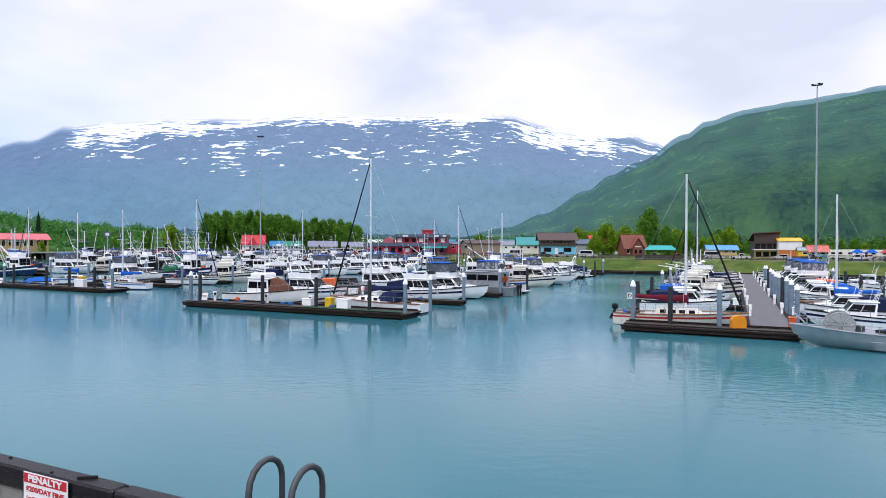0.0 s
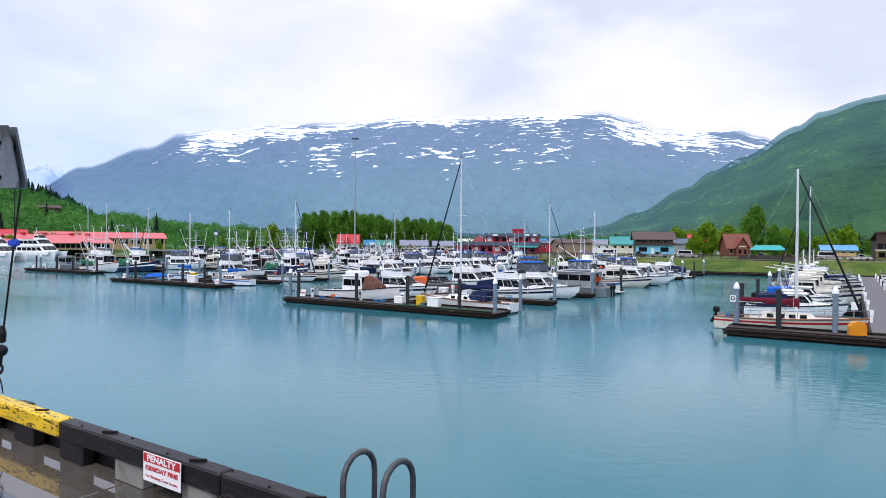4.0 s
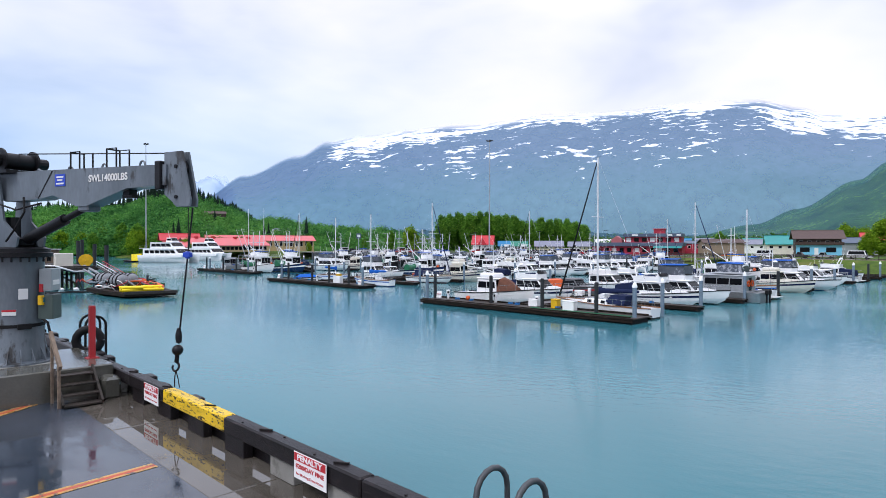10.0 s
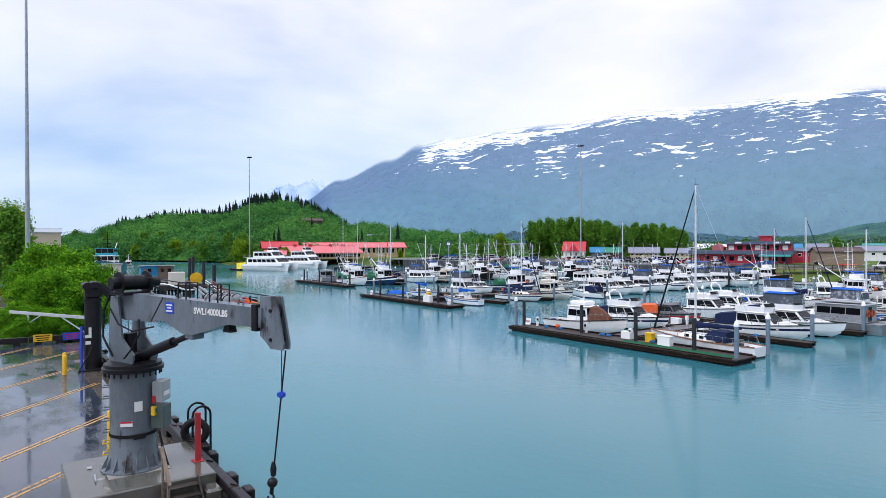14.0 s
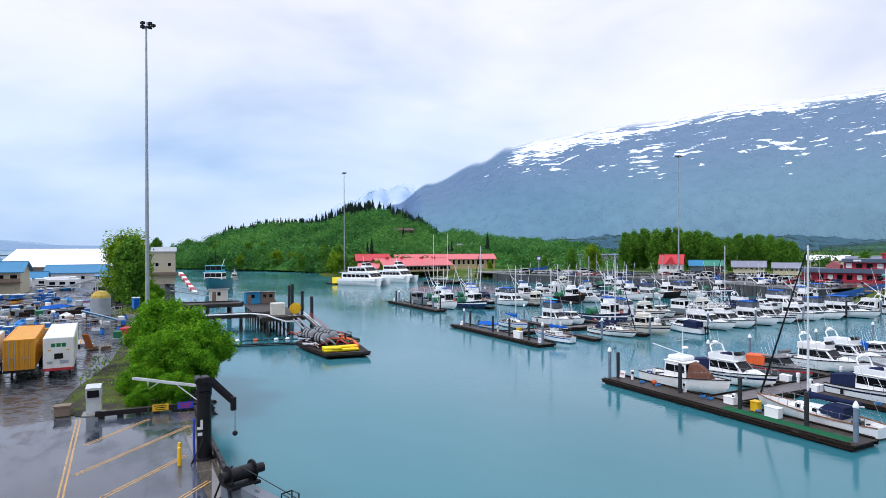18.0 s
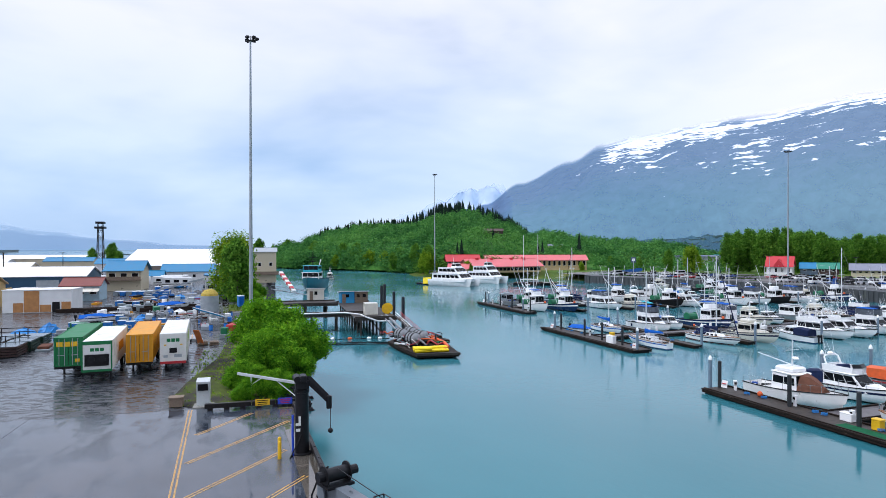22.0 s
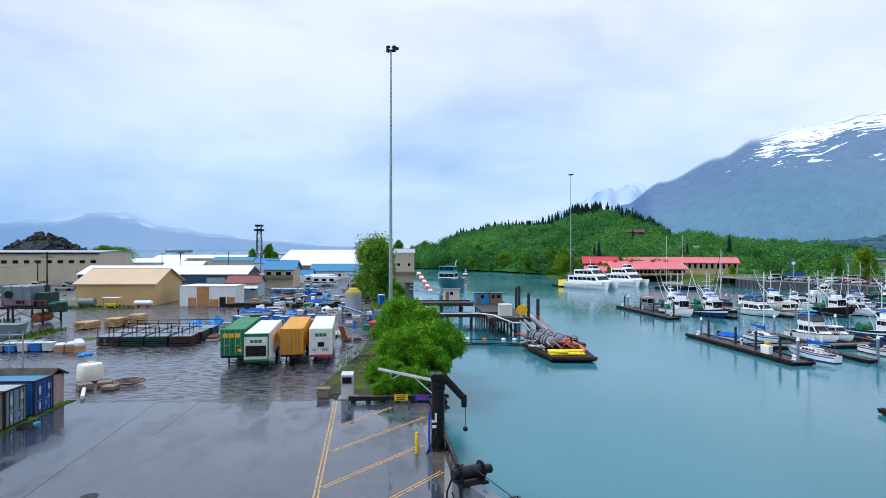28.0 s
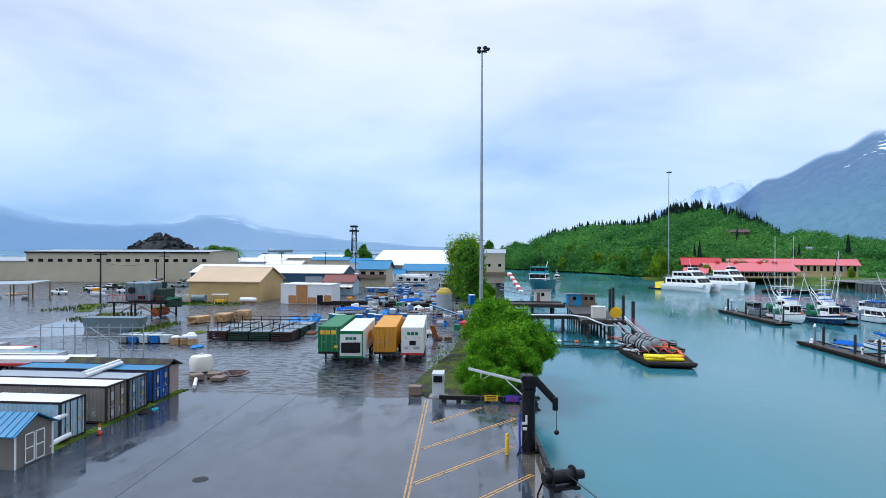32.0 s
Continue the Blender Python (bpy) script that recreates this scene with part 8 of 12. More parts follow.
def heap(name, m, size, material, label, cat, n=26, seed=1):
    """A lumpy heap draped over a rough oval."""
    rnd = random.Random(seed)
    g = Geo()
    R = 8
    rings = []
    for j in range(5):
        f = j / 4
        rings.append([(size[0] / 2 * math.sqrt(max(0.004, 1 - f ** 2.2)) * math.cos(2 * math.pi * i / 12) * rnd.uniform(0.8, 1.1), size[1] / 2 * math.sqrt(max(0.004, 1 - f ** 2.2)) * math.sin(2 * math.pi * i / 12) * rnd.uniform(0.75, 1.15), size[2] * 0.7 * f * rnd.uniform(0.6, 1.15)) for i in range(12)])
    g.loft(rings)
    return solo(name, g, material, m, label, cat)


TARPB = surface("sky_blue_tarp", (0.015, 0.20, 0.52), 0.5, 0, 0.3, 2.5, 0.8, 9)
heap("tarpaulin", at_pier(-101, -34.5, DECK - 0.05), (5, 3.5, 1.6), TARPB, "crumpled bright blue tarp over gear", "tarp", seed=2)
heap("tarpaulin", at_pier(-104, -32, DECK - 0.05), (4, 2.5, 2.0), TARPB, "blue tarp over stacked gear", "tarp", seed=3)
heap("tarpaulin", at_pier(-74.5, -38.2, DECK - 0.05), (2.2, 1.6, 0.6), TARPB, "small blue tarp on the gravel", "tarp", seed=4)
heap("tarpaulin", at_pier(-92, -17, DECK - 0.05), (5, 4, 1.6), TARPB, "blue tarp over nets behind the trailers", "tarp", seed=6)
heap("tarpaulin", at_pier(-210, -28, DECK - 0.05), (9, 4, 3), TARPB, "blue tarp over stacked material", "tarp", seed=7)
heap("bin_bags", at_pier(-44.5, -26.9, DECK), (1.4, 0.9, 0.4), BLACK, "black bin bags by the container doors", "bags", seed=8)
heap("bin_bags", at_pier(-45.4, -26.6, DECK), (0.7, 0.5, 0.25), TEALC, "small blue bag by the container doors", "bags", seed=9)

# mixed gear behind the trailers
random.seed(9)
GEAR = [ALU, GALV, BLACK, WHITEP, WOOD, BINS[1], CORTEN["ochre"], REDP, GREENP, BINS[0], BROWNC]
for k in range(70):
    a, b = (random.uniform(-130, -86), random.uniform(-30, -5)) if k < 44 else (random.uniform(-200, -140), random.uniform(-38, -8))
    L, W, H = random.uniform(0.8, 4.5), random.uniform(0.6, 1.6), random.uniform(0.3, 1.5)
    mat = random.choice(GEAR)
    t = thing("equipment_crate", at_pier(a, b, DECK - 0.03, random.choice((0, 90)) + random.uniform(-15, 15)), "assorted weathered yard equipment lying on the gravel", "equipment", "yard equipment")
    part("frame", Geo().box(-L / 2, L / 2, -W / 2, W / 2, 0, H * 0.4, 0.03), mat, t)
    if k % 3 == 0:
        for j in range(3):
            part("bar", Geo().beam((-L / 2, -W / 2 + j * W / 2, H * 0.45), (L / 2, -W / 2 + j * W / 2, H * random.uniform(0.5, 0.9)), 0.08), random.choice(GEAR), t)
    else:
        part("load", Geo().box(-L * 0.4, L * 0.35, -W * 0.4, W * 0.4, H * 0.4, H, 0.06), random.choice(GEAR), t)
solo("leaning_board", Geo().slab(Matrix.Translation((0, 0, 1.05)) @ Matrix.Rotation(radians(28), 4, "X"), 0.9, 0.08, 2.3, 0.02), surface("orange_brown_wood", (0.42, 0.12, 0.025), 0.6, 0, 0.2), at_pier(-84.0, -9.1, DECK, 60), "orange-brown board leaning against the pallets", "board")
for k in range(6):
    pal = thing("pallet", at_pier(-84.6 - 0.3 * (k % 2), -7.3 - 1.4 * (k // 3), DECK + 0.15 * (k % 3), 4 * k), "weathered wooden pallet in a stack", "pallet", "stacked pallets")
    for j in range(5):
        part("slat", Geo().box(-0.6, 0.6, -0.55 + 0.24 * j, -0.42 + 0.24 * j, 0.1, 0.13), WOOD, pal)
    for j in range(3):
        part("runner", Geo().box(-0.6 + 0.55 * j, -0.5 + 0.55 * j, -0.55, 0.55, 0, 0.1), WOOD, pal)

# open steel hopper on trestle legs
hp = thing("hopper_platform", at_pier(-107, -64, DECK - 0.03), "grey-blue steel hopper on a dark trestle platform", "hopper")
HOP = surface("grey_blue_steel", (0.15, 0.21, 0.24), 0.5, 0, 0.2, 0.8, 0.1, 12, (0.10, 0.06, 0.04), 0.2)
part("body", Geo().box(-2.2, 2.2, -3.2, 1.6, 3.0, 6.3, 0.15), HOP, hp)
part("platform", Geo().box(-3.0, 3.0, -6.0, 4.6, 2.6, 2.9), DARKM, hp)
for x in (-2.6, 2.6):
    for y in (-5, -1, 3.8):
        part("leg", Geo().box(x - 0.12, x + 0.12, y - 0.12, y + 0.12, 0, 2.6), DARKM, hp)
    part("brace", Geo().beam((x, -5, 0.2), (x, -1, 2.6), 0.1).beam((x, 3.8, 0.2), (x, -1, 2.6), 0.1), BROWNC, hp)
for k in range(12):
    part("baluster", Geo().cyl((3.0, -6 + 0.95 * k, 2.9), (3.0, -6 + 0.95 * k, 4.0), 0.03, n=4), REDP, hp)
part("guard_rail", Geo().cyl((3.0, -6, 4.0), (3.0, 4.6, 4.0), 0.04, n=5), REDP, hp)
part("conveyor", Geo().beam((0, 1.6, 3.4), (2.0, 7.0, 3.6), 1.0, 0.3), GREENP, hp)
solo("steel_trough", Geo().loft([[(-4.2, -0.9, 0), (4.2, -0.9, 0), (4.2, 0.9, 0), (-4.2, 0.9, 0)], [(-4.6, -1.2, 1.9), (4.6, -1.2, 1.9), (4.6, 1.2, 1.9), (-4.6, 1.2, 1.9)]]), HOP, at_pier(-89.5, -59, DECK - 0.03, 92), "long grey steel skip lying in the yard", "skip")

# flat trailers and boats laid up beside the storage boxes
for k, (b, mat) in enumerate(((-46, REDP), (-51, WHITEP), (-57, TEALC), (-62, REDP))):
    fb = thing("flatbed", at_pier(-58 - 2.5 * k, b, DECK - 0.03, 96), "low flatbed loaded with long flat panels", "trailer", "loaded flatbeds")
    part("bed", Geo().box(-8, 8, -1.2, 1.2, 0.8, 1.05, 0.03), mat, fb)
    part("load", Geo().box(-7, 5, -1.0, 1.0, 1.05, 1.5, 0.05), (WHITEP, ALU, WHITEP, GALV)[k], fb)
    for x in (-5, -3.8, 4.5):
        for y in (-1.0, 1.0):
            wheel(fb, x, y, 0.42, 0.42)

# ---- yard buildings ----
TAN = surface("tan_sheet_wall", (0.52, 0.36, 0.15), 0.55, 0, 0.1, 0.3, 0.1, 6, (0.33, 0.23, 0.12), 0.15, 0.6)
TANROOF = surface("tan_metal_roof", (0.55, 0.40, 0.24), 0.45, 0, 0.08, 0.3, 0.05, 6)
WHROOF = surface("white_metal_roof", (0.80, 0.81, 0.82), 0.4, 0, 0.05, 0.2, 0.03, 6)
NAVYW = surface("navy_sheet_wall", (0.02, 0.075, 0.14), 0.5, 0, 0.12, 0.4, 0.05, 6)
PALETAN = surface("pale_tan_wall", (0.52, 0.46, 0.33), 0.6, 0, 0.08, 0.2, 0.05, 5, (0.28, 0.25, 0.19), 0.15, 0.4)


def barn(name, m, L, W, eave, ridge, wall, roof, label, over=0.4, axis_x=True, windows=0, doors=(), wz=(0.6, 0.8), trim=None, cat="building", ww=1.1):
    """A gabled shed: ridge along local x, front wall at y = 0 facing -y, rest behind."""
    t = thing(name, m, label, cat, "", "")
    part("wall", Geo().loft([[(0, 0, 0), (0, W, 0), (0, W, eave), (0, W / 2, ridge), (0, 0, eave)], [(L, 0, 0), (L, W, 0), (L, W, eave), (L, W / 2, ridge), (L, 0, eave)]]), wall, t)
    sl = (ridge - eave) / (W / 2)
    for s in (0, 1):
        y0 = -over if s == 0 else W + over
        z0 = eave - sl * over
        part("roof_panel", Geo().loft([[(-over, y0, z0 + 0.05), (-over, W / 2, ridge + 0.05), (-over, W / 2, ridge + 0.22), (-over, y0, z0 + 0.22)], [(L + over, y0, z0 + 0.05), (L + over, W / 2, ridge + 0.05), (L + over, W / 2, ridge + 0.22), (L + over, y0, z0 + 0.22)]]), roof, t)
    part("ridge_cap", Geo().box(-over, L + over, W / 2 - 0.2, W / 2 + 0.2, ridge + 0.18, ridge + 0.27), roof, t)
    for k in range(windows):
        x = L * (k + 0.5) / windows
        win = part("window", Geo().box(x - ww / 2, x + ww / 2, -0.06, 0.02, eave * wz[0], eave * wz[1]), DARKGLASS, t)
        part("frame", Geo().box(x - ww / 2 - 0.1, x + ww / 2 + 0.1, -0.03, 0.01, eave * wz[0] - 0.1, eave * wz[1] + 0.1), trim or WHITEP, win)
    for (x0, x1, h, mat) in doors:
        part("door", Geo().box(x0, x1, -0.08, 0.02, 0, h), mat, t)
    return t


barn("tan_warehouse", at_pier(-138.2, -72.8, DECK, 90), 16.9, 16, 4.7, 7.7, TAN, TANROOF, "tan metal warehouse with a pale brown roof", 0.5, windows=0)
t = thing("roller_doors", at_pier(-140.5, -52.3, DECK), "open lit doorway of the tan warehouse", "doorway")
part("door", Geo().box(-6.5, -2.2, -0.1, 0.08, 0, 4.0), DARKGLASS, t)
LAMPG = bpy.data.materials.new("warm_lamp")
LAMPG.use_nodes = True
LAMPG.node_tree.nodes["Principled BSDF"].inputs["Emission Color"].default_value = (1.0, 0.42, 0.10, 1)
LAMPG.node_tree.nodes["Principled BSDF"].inputs["Emission Strength"].default_value = 5.0
part("lamp", Geo().box(-5.2, -3.4, 0.1, 0.16, 2.9, 3.7), LAMPG, t, "glowing warm lamp over the doorway")
part("frame", Geo().box(-6.8, -1.9, -0.02, 0.06, 0, 4.3), TAN, t)
PLY = surface("raw_plywood", (0.42, 0.20, 0.07), 0.6, 0, 0.2, 1.2, 0.15, 12)
ply = thing("plywood_annex", at_pier(-135.3, -49.6, DECK, 90), "white and bare plywood box annex by the warehouse", "building")
part("wall", Geo().box(0, 11.8, 0, 7, 0, 4.3), WHITEP, ply)
part("plywood_panel", Geo().box(3.6, 6.2, -0.05, 0.02, 0.1, 4.2), PLY, ply)
part("plywood_panel", Geo().box(1.8, 3.5, -0.05, 0.02, 0.1, 1.9), PLY, ply)
part("plywood_panel", Geo().box(6.3, 8.2, -0.05, 0.02, 0.1, 1.5), PLY, ply)
part("opening", Geo().box(8.4, 9.7, -0.06, 0.02, 0.0, 2.0), BLACK, ply)
part("plywood_panel", Geo().box(10.0, 11.6, -0.05, 0.02, 0.1, 2.0), PLY, ply)
part("parapet", Geo().box(-0.1, 11.9, -0.1, 7.1, 4.3, 4.42), WHITEP, ply)
barn("blue_warehouse", at_pier(-191, -100, DECK, 90), 50, 16, 4.6, 6.9, NAVYW, WHROOF, "long navy metal warehouse with a white roof", 0.4, doors=((38, 43.5, 3.6, GALV),))
big = barn("storage_hall", at_pier(-209, -172, DECK, 99), 65, 40, 10.9, 11.5, PALETAN, GALV, "long pale tan hall with a row of small high windows", 0.5, windows=19, wz=(0.67, 0.77), ww=1.7, trim=PALETAN)
part("wall_lamp", Geo().box(58, 59, -0.3, 0, 4, 5), GALV, big)
part("eave_trim", Geo().box(-0.5, 65.5, -0.6, -0.4, 10.5, 11.0), DARKM, big)
barn("white_shed", at_pier(-214, -215, DECK, 100), 40, 18, 7.2, 8.6, PALETAN, GALV, "pale low shed beside the long hall", 0.4)
can = thing("open_canopy", at_pier(-134, -124, DECK), "open-sided metal canopy over stored gear", "canopy")
part("roof", Geo().loft([[(-7, 0, 3.9), (0.5, 0, 3.5), (0.5, 0, 3.6), (-7, 0, 4.05)], [(-7, 15, 4.4), (0.5, 15, 4.0), (0.5, 15, 4.1), (-7, 15, 4.55)]]), GALV, can)
for y in (0.5, 5, 10, 14.5):
    part("post", Geo().box(0.1, 0.3, y - 0.1, y + 0.1, 0, 3.6).box(-6.8, -6.6, y - 0.1, y + 0.1, 0, 4), WOOD, can)
barn("big_white_roof_hall", at_pier(-268.5, -58, DECK, 90), 42, 70, 5.2, 11.6, surface("brown_grey_wall", (0.24, 0.20, 0.16), 0.6, 0, 0.1, 0.3), WHROOF, "large cannery hall under a broad white roof", 0.6, windows=0)
barn("blue_roof_office", at_pier(-250.2, -40, DECK, 90), 18, 12, 3.6, 6.0, WHITEP, METALROOF, "long white office with a bright blue roof", 0.8, windows=4, wz=(0.35, 0.65), ww=1.0)
barn("red_roof_house", at_pier(-162, -47.5, DECK, 90), 8, 7, 3.6, 5.2, CORTEN["paleblue"], surface("dull_red_roof", (0.20, 0.06, 0.05), 0.6, 0, 0.15, 0.6), "pale blue house with a dull red roof and porch", 0.5, windows=3, wz=(0.45, 0.8), ww=1.4)
part("porch_roof", Geo().loft([[(-0.3, -2.2, 2.2), (8.2, -2.2, 2.2), (8.2, 0, 2.9), (-0.3, 0, 2.9)], [(-0.3, -2.2, 2.32), (8.2, -2.2, 2.32), (8.2, 0, 3.02), (-0.3, 0, 3.02)]]), CREAM, bpy.data.objects["red_roof_house"])
barn("two_storey_house", at_pier(-196, -46, DECK, 90), 9, 12, 6.0, 8.4, PALETAN, METALROOF, "two-storey house with blue roof and timber balcony", 0.9, windows=3, wz=(0.62, 0.85), ww=1.6)
part("balcony", Geo().box(-0.3, 9.3, -1.8, 0, 3.0, 3.2).box(-0.3, 9.3, -1.85, -1.75, 3.2, 4.2), WOOD, bpy.data.objects["two_storey_house"])
barn("small_blue_roof_house", at_pier(-226, -42, DECK, 90), 6, 6, 3.0, 4.6, WHITEP, METALROOF, "small white cabin with a blue roof", 0.5, windows=2)
for k, (a, b, L, W, e, r, roof, wall) in enumerate(((-330, -150, 30, 14, 5, 7, WHROOF, WHITEP), (-380, -120, 24, 12, 5, 7, METALROOF, PALETAN), (-300, -118, 18, 12, 4, 6, WHROOF, PALETAN), (-360, -90, 20, 12, 4, 6.5, METALROOF, WHITEP), (-405, -165, 60, 20, 6, 8, WHROOF, PALETAN))):
    barn("far_shed", at_pier(a, b, DECK, 90), L, W, e, r, wall, roof, "low shed with a " + ("white" if roof is WHROOF else "blue") + " metal roof far across the yard", 0.4)
for k in range(2):
    rv = thing("motorhome", at_pier(-214.5, -46.5 + 9.5 * k, DECK, 90), "white motorhome with dark windows parked in the yard", "motorhome", "parked motorhomes")
    part("body", Geo().box(0, 8.5, 0, 2.5, 0.6, 3.3, 0.15), WHITEP, rv)
    for x in (1.0, 3.5, 6.0):
        part("window", Geo().box(x, x + 1.4, -0.03, 0.0, 1.7, 2.5), DARKGLASS, rv)
    part("stripe", Geo().box(0.2, 8.3, -0.02, 0.0, 1.1, 1.35), BLACK, rv)
    for x in (1.6, 6.6):
        wheel(rv, x, 0.2, 0.4, 0.4)
# silo and slanted shelter
silo = thing("metal_silo", at_pier(-117.5, -10.9, DECK), "round grey metal silo heaped with yellow rope", "silo")
part("shell", Geo().lathe([(1.55, 0), (1.55, 0.1), (1.52, 0.12), (1.55, 1.3), (1.52, 1.32), (1.55, 2.6), (1.52, 2.62), (1.55, 3.9)], 28), GALV, silo, smooth=30)
part("rope_pile", Geo().lathe([(1.5, 3.8), (1.4, 4.3), (0.9, 4.9), (0.1, 5.1)], 14), surface("yellow_rope", (0.45, 0.33, 0.06), 0.8, 0, 0.4, 6, 0.8, 12), silo)
sh = thing("roofed_shelter", at_pier(-168, -17, DECK), "open shelter with a sloping blue metal roof", "shelter")
part("roof", Geo().loft([[(-4, 0, 5.7), (0.8, 0, 5.4), (0.8, 0, 5.6), (-4, 0, 5.9)], [(-4, 9.5, 4.7), (0.8, 9.5, 4.4), (0.8, 9.5, 4.6), (-4, 9.5, 4.9)]]), METALROOF, sh)
for y, h in ((0.4, 5.4), (9, 4.5)):
    for x in (-3.6, 0.4):
        part("post", Geo().box(x - 0.12, x + 0.12, y - 0.12, y + 0.12, 0, h), WHITEP, sh)
part("ramp", Geo().beam((0, -14, 1.0), (0.2, 0, 4.6), 1.4, 0.4), GALV, sh)
sl = thing("lean_to_roof", at_pier(-106, -9.6, DECK), "tilted blue-edged corrugated roof panel on posts", "roof")
part("sheet", Geo().beam((0.5, -2.6, 2.9), (-0.5, 2.2, 1.2), 2.4, 0.12), GALV, sl)
part("edge", Geo().beam((1.7, -2.6, 2.95), (0.7, 2.2, 1.25), 0.15, 0.2), METALROOF, sl)
part("post", Geo().box(-0.1, 0.1, -2.2, -2.0, 0, 2.8).box(-0.6, -0.4, 1.7, 1.9, 0, 1.3), WOOD, sl)
# propane tank, fuel tank, small digger by the warehouse
pt = thing("propane_tank", at_pier(-134.5, -57, DECK, 90), "white horizontal propane tank on saddles", "tank")
part("shell", Geo().cyl((-1.4, 0, 0.9), (1.6, 0, 0.9), 0.5, n=16).ball((-1.4, 0, 0.9), 0.5, 14, 8).ball((1.6, 0, 0.9), 0.5, 14, 8), WHITE, pt, smooth=50)
part("saddle", Geo().box(-1.0, -0.8, -0.4, 0.4, 0, 0.5).box(0.9, 1.1, -0.4, 0.4, 0, 0.5), REDP, pt)
ft = thing("fuel_tank", at_pier(-134.5, -68.5, DECK, 90), "dark steel fuel tank on a cradle", "tank")
part("shell", Geo().cyl((-1.6, 0, 1.1), (1.6, 0, 1.1), 0.8, n=16), HOP, ft, smooth=40)
part("cradle", Geo().box(-1.4, -1.1, -0.7, 0.7, 0, 0.6).box(1.1, 1.4, -0.7, 0.7, 0, 0.6), DARKM, ft)
cart = thing("utility_cart", at_pier(-132.5, -62.5, DECK, 90), "small yellow and white utility vehicle under a canopy", "vehicle")
part("body", Geo().box(-1.2, 1.2, -0.7, 0.7, 0.4, 1.0, 0.08), YELLOW, cart)
part("canopy", Geo().box(-1.6, 1.8, -0.8, 0.8, 2.1, 2.25, 0.05), WHITEP, cart)
for x in (-1.3, 1.4):
    for y in (-0.7, 0.7):
        part("post", Geo().cyl((x, y, 0.6), (x, y, 2.1), 0.03, n=5), BLACK, cart)
        wheel(cart, x * 0.7, y, 0.3, 0.3, 0.2)


POLEW = surface("dark_pole_wood", (0.035, 0.028, 0.024), 0.8, 0, 0.3, 1.5, 0.3, 10, spec=0.15)


def utility_pole(m, h, label="weathered wooden utility pole with a crossarm", arms=1):
    p = thing("utility_pole", m, label, "pole", "utility poles")
    part("shaft", Geo().cyl((0, 0, 0), (0, 0, h), 0.21, 0.15, 8), POLEW, p, smooth=40)
    for k in range(arms):
        part("crossarm", Geo().box(-0.09, 0.09, -1.5, 1.5, h - 0.56 - 0.9 * k, h - 0.36 - 0.9 * k), POLEW, p)
        for y in (-1.2, -0.5, 0.5, 1.2):
            part("insulator", Geo().cyl((0, y, h - 0.36 - 0.9 * k), (0, y, h - 0.14 - 0.9 * k), 0.06, n=6), GALV, p)
    return p


utility_pole(at_pier(-130.4, -89.4, DECK), 11.4, arms=1)
utility_pole(at_pier(-160.7, -91.7, DECK), 11.6, arms=2)
utility_pole(at_pier(-212, -124, DECK), 8.6)
for a, b in ((-262, -118), (-274, -108), (-285, -104), (-330, -96), (-350, -128), (-300, -72)):
    utility_pole(at_pier(a, b, DECK), 10.5)
solo("overhead_wire", Geo().tube([Vector((-130.4, -89.4, DECK + 9.2)).lerp(Vector((-212, -124, DECK + 8)), t) - Vector((0, 0, 5.0 * t * (1 - t))) for t in [i / 12 for i in range(13)]], 0.03, 4), BLACK, at_pier(0, 0), "sagging black overhead wire between poles", "cable")
# lattice tower and the dark ore heap
tw = thing("lattice_tower", at_pier(-417.9, -101.3, DECK), "dark steel lattice tower with platforms", "tower")
for s, t in ((-1, -1), (1, -1), (1, 1), (-1, 1)):
    part("leg", Geo().cyl((s * 2.0, t * 2.0, 0), (s * 1.2, t * 1.2, 27), 0.2, n=5), DARKM, tw)
for k in range(5):
    z0, z1 = k * 5.2, k * 5.2 + 5.2
    r0, r1 = 2.0 - 0.8 * z0 / 27, 2.0 - 0.8 * z1 / 27
    for a in range(4):
        c = [(-1, -1), (1, -1), (1, 1), (-1, 1)]
        p, q = c[a], c[(a + 1) % 4]
        part("brace", Geo().cyl((p[0] * r0, p[1] * r0, z0), (q[0] * r1, q[1] * r1, z1), 0.12, n=4).cyl((q[0] * r0, q[1] * r0, z0), (p[0] * r1, p[1] * r1, z1), 0.12, n=4), DARKM, tw)
for z, w in ((24, 2.7), (27, 2.3)):
    part("platform", Geo().box(-w, w, -w, w, z, z + 0.35).box(-w, w, w - 0.15, w, z + 0.35, z + 1.3).box(w - 0.15, w, -w, w, z + 0.35, z + 1.3), DARKM, tw)
random.seed(21)
ore = Geo()
for k in range(420):
    f = random.random() ** 0.6
    t = random.random() * 2 * math.pi
    r = 26 * f
    z = 17 * (1 - f) ** 0.8 + random.uniform(-1, 1)
    s = random.uniform(1.0, 2.4)
    ore.slab(Matrix.Translation((r * 0.8 * math.cos(t), r * 1.15 * math.sin(t), max(0, z))) @ Euler((random.random() * 6, random.random() * 6, random.random() * 6)).to_matrix().to_4x4(), s * 1.6, s, s * 1.1)
ore.lathe([(27, -1), (20, 5), (10, 12), (2, 16)], 18)
solo("stone_heap", ore, RIPRAP, at_pier(-300, -172, DECK + 2), "tall heap of dark broken stone behind the hall", "heap", kind="stuff")
ROADW = wet_ground("wet_pale_road", (0.10, 0.10, 0.105), (0.17, 0.17, 0.175), 0.42, 0.06, (1, 1, 1), 0.3)
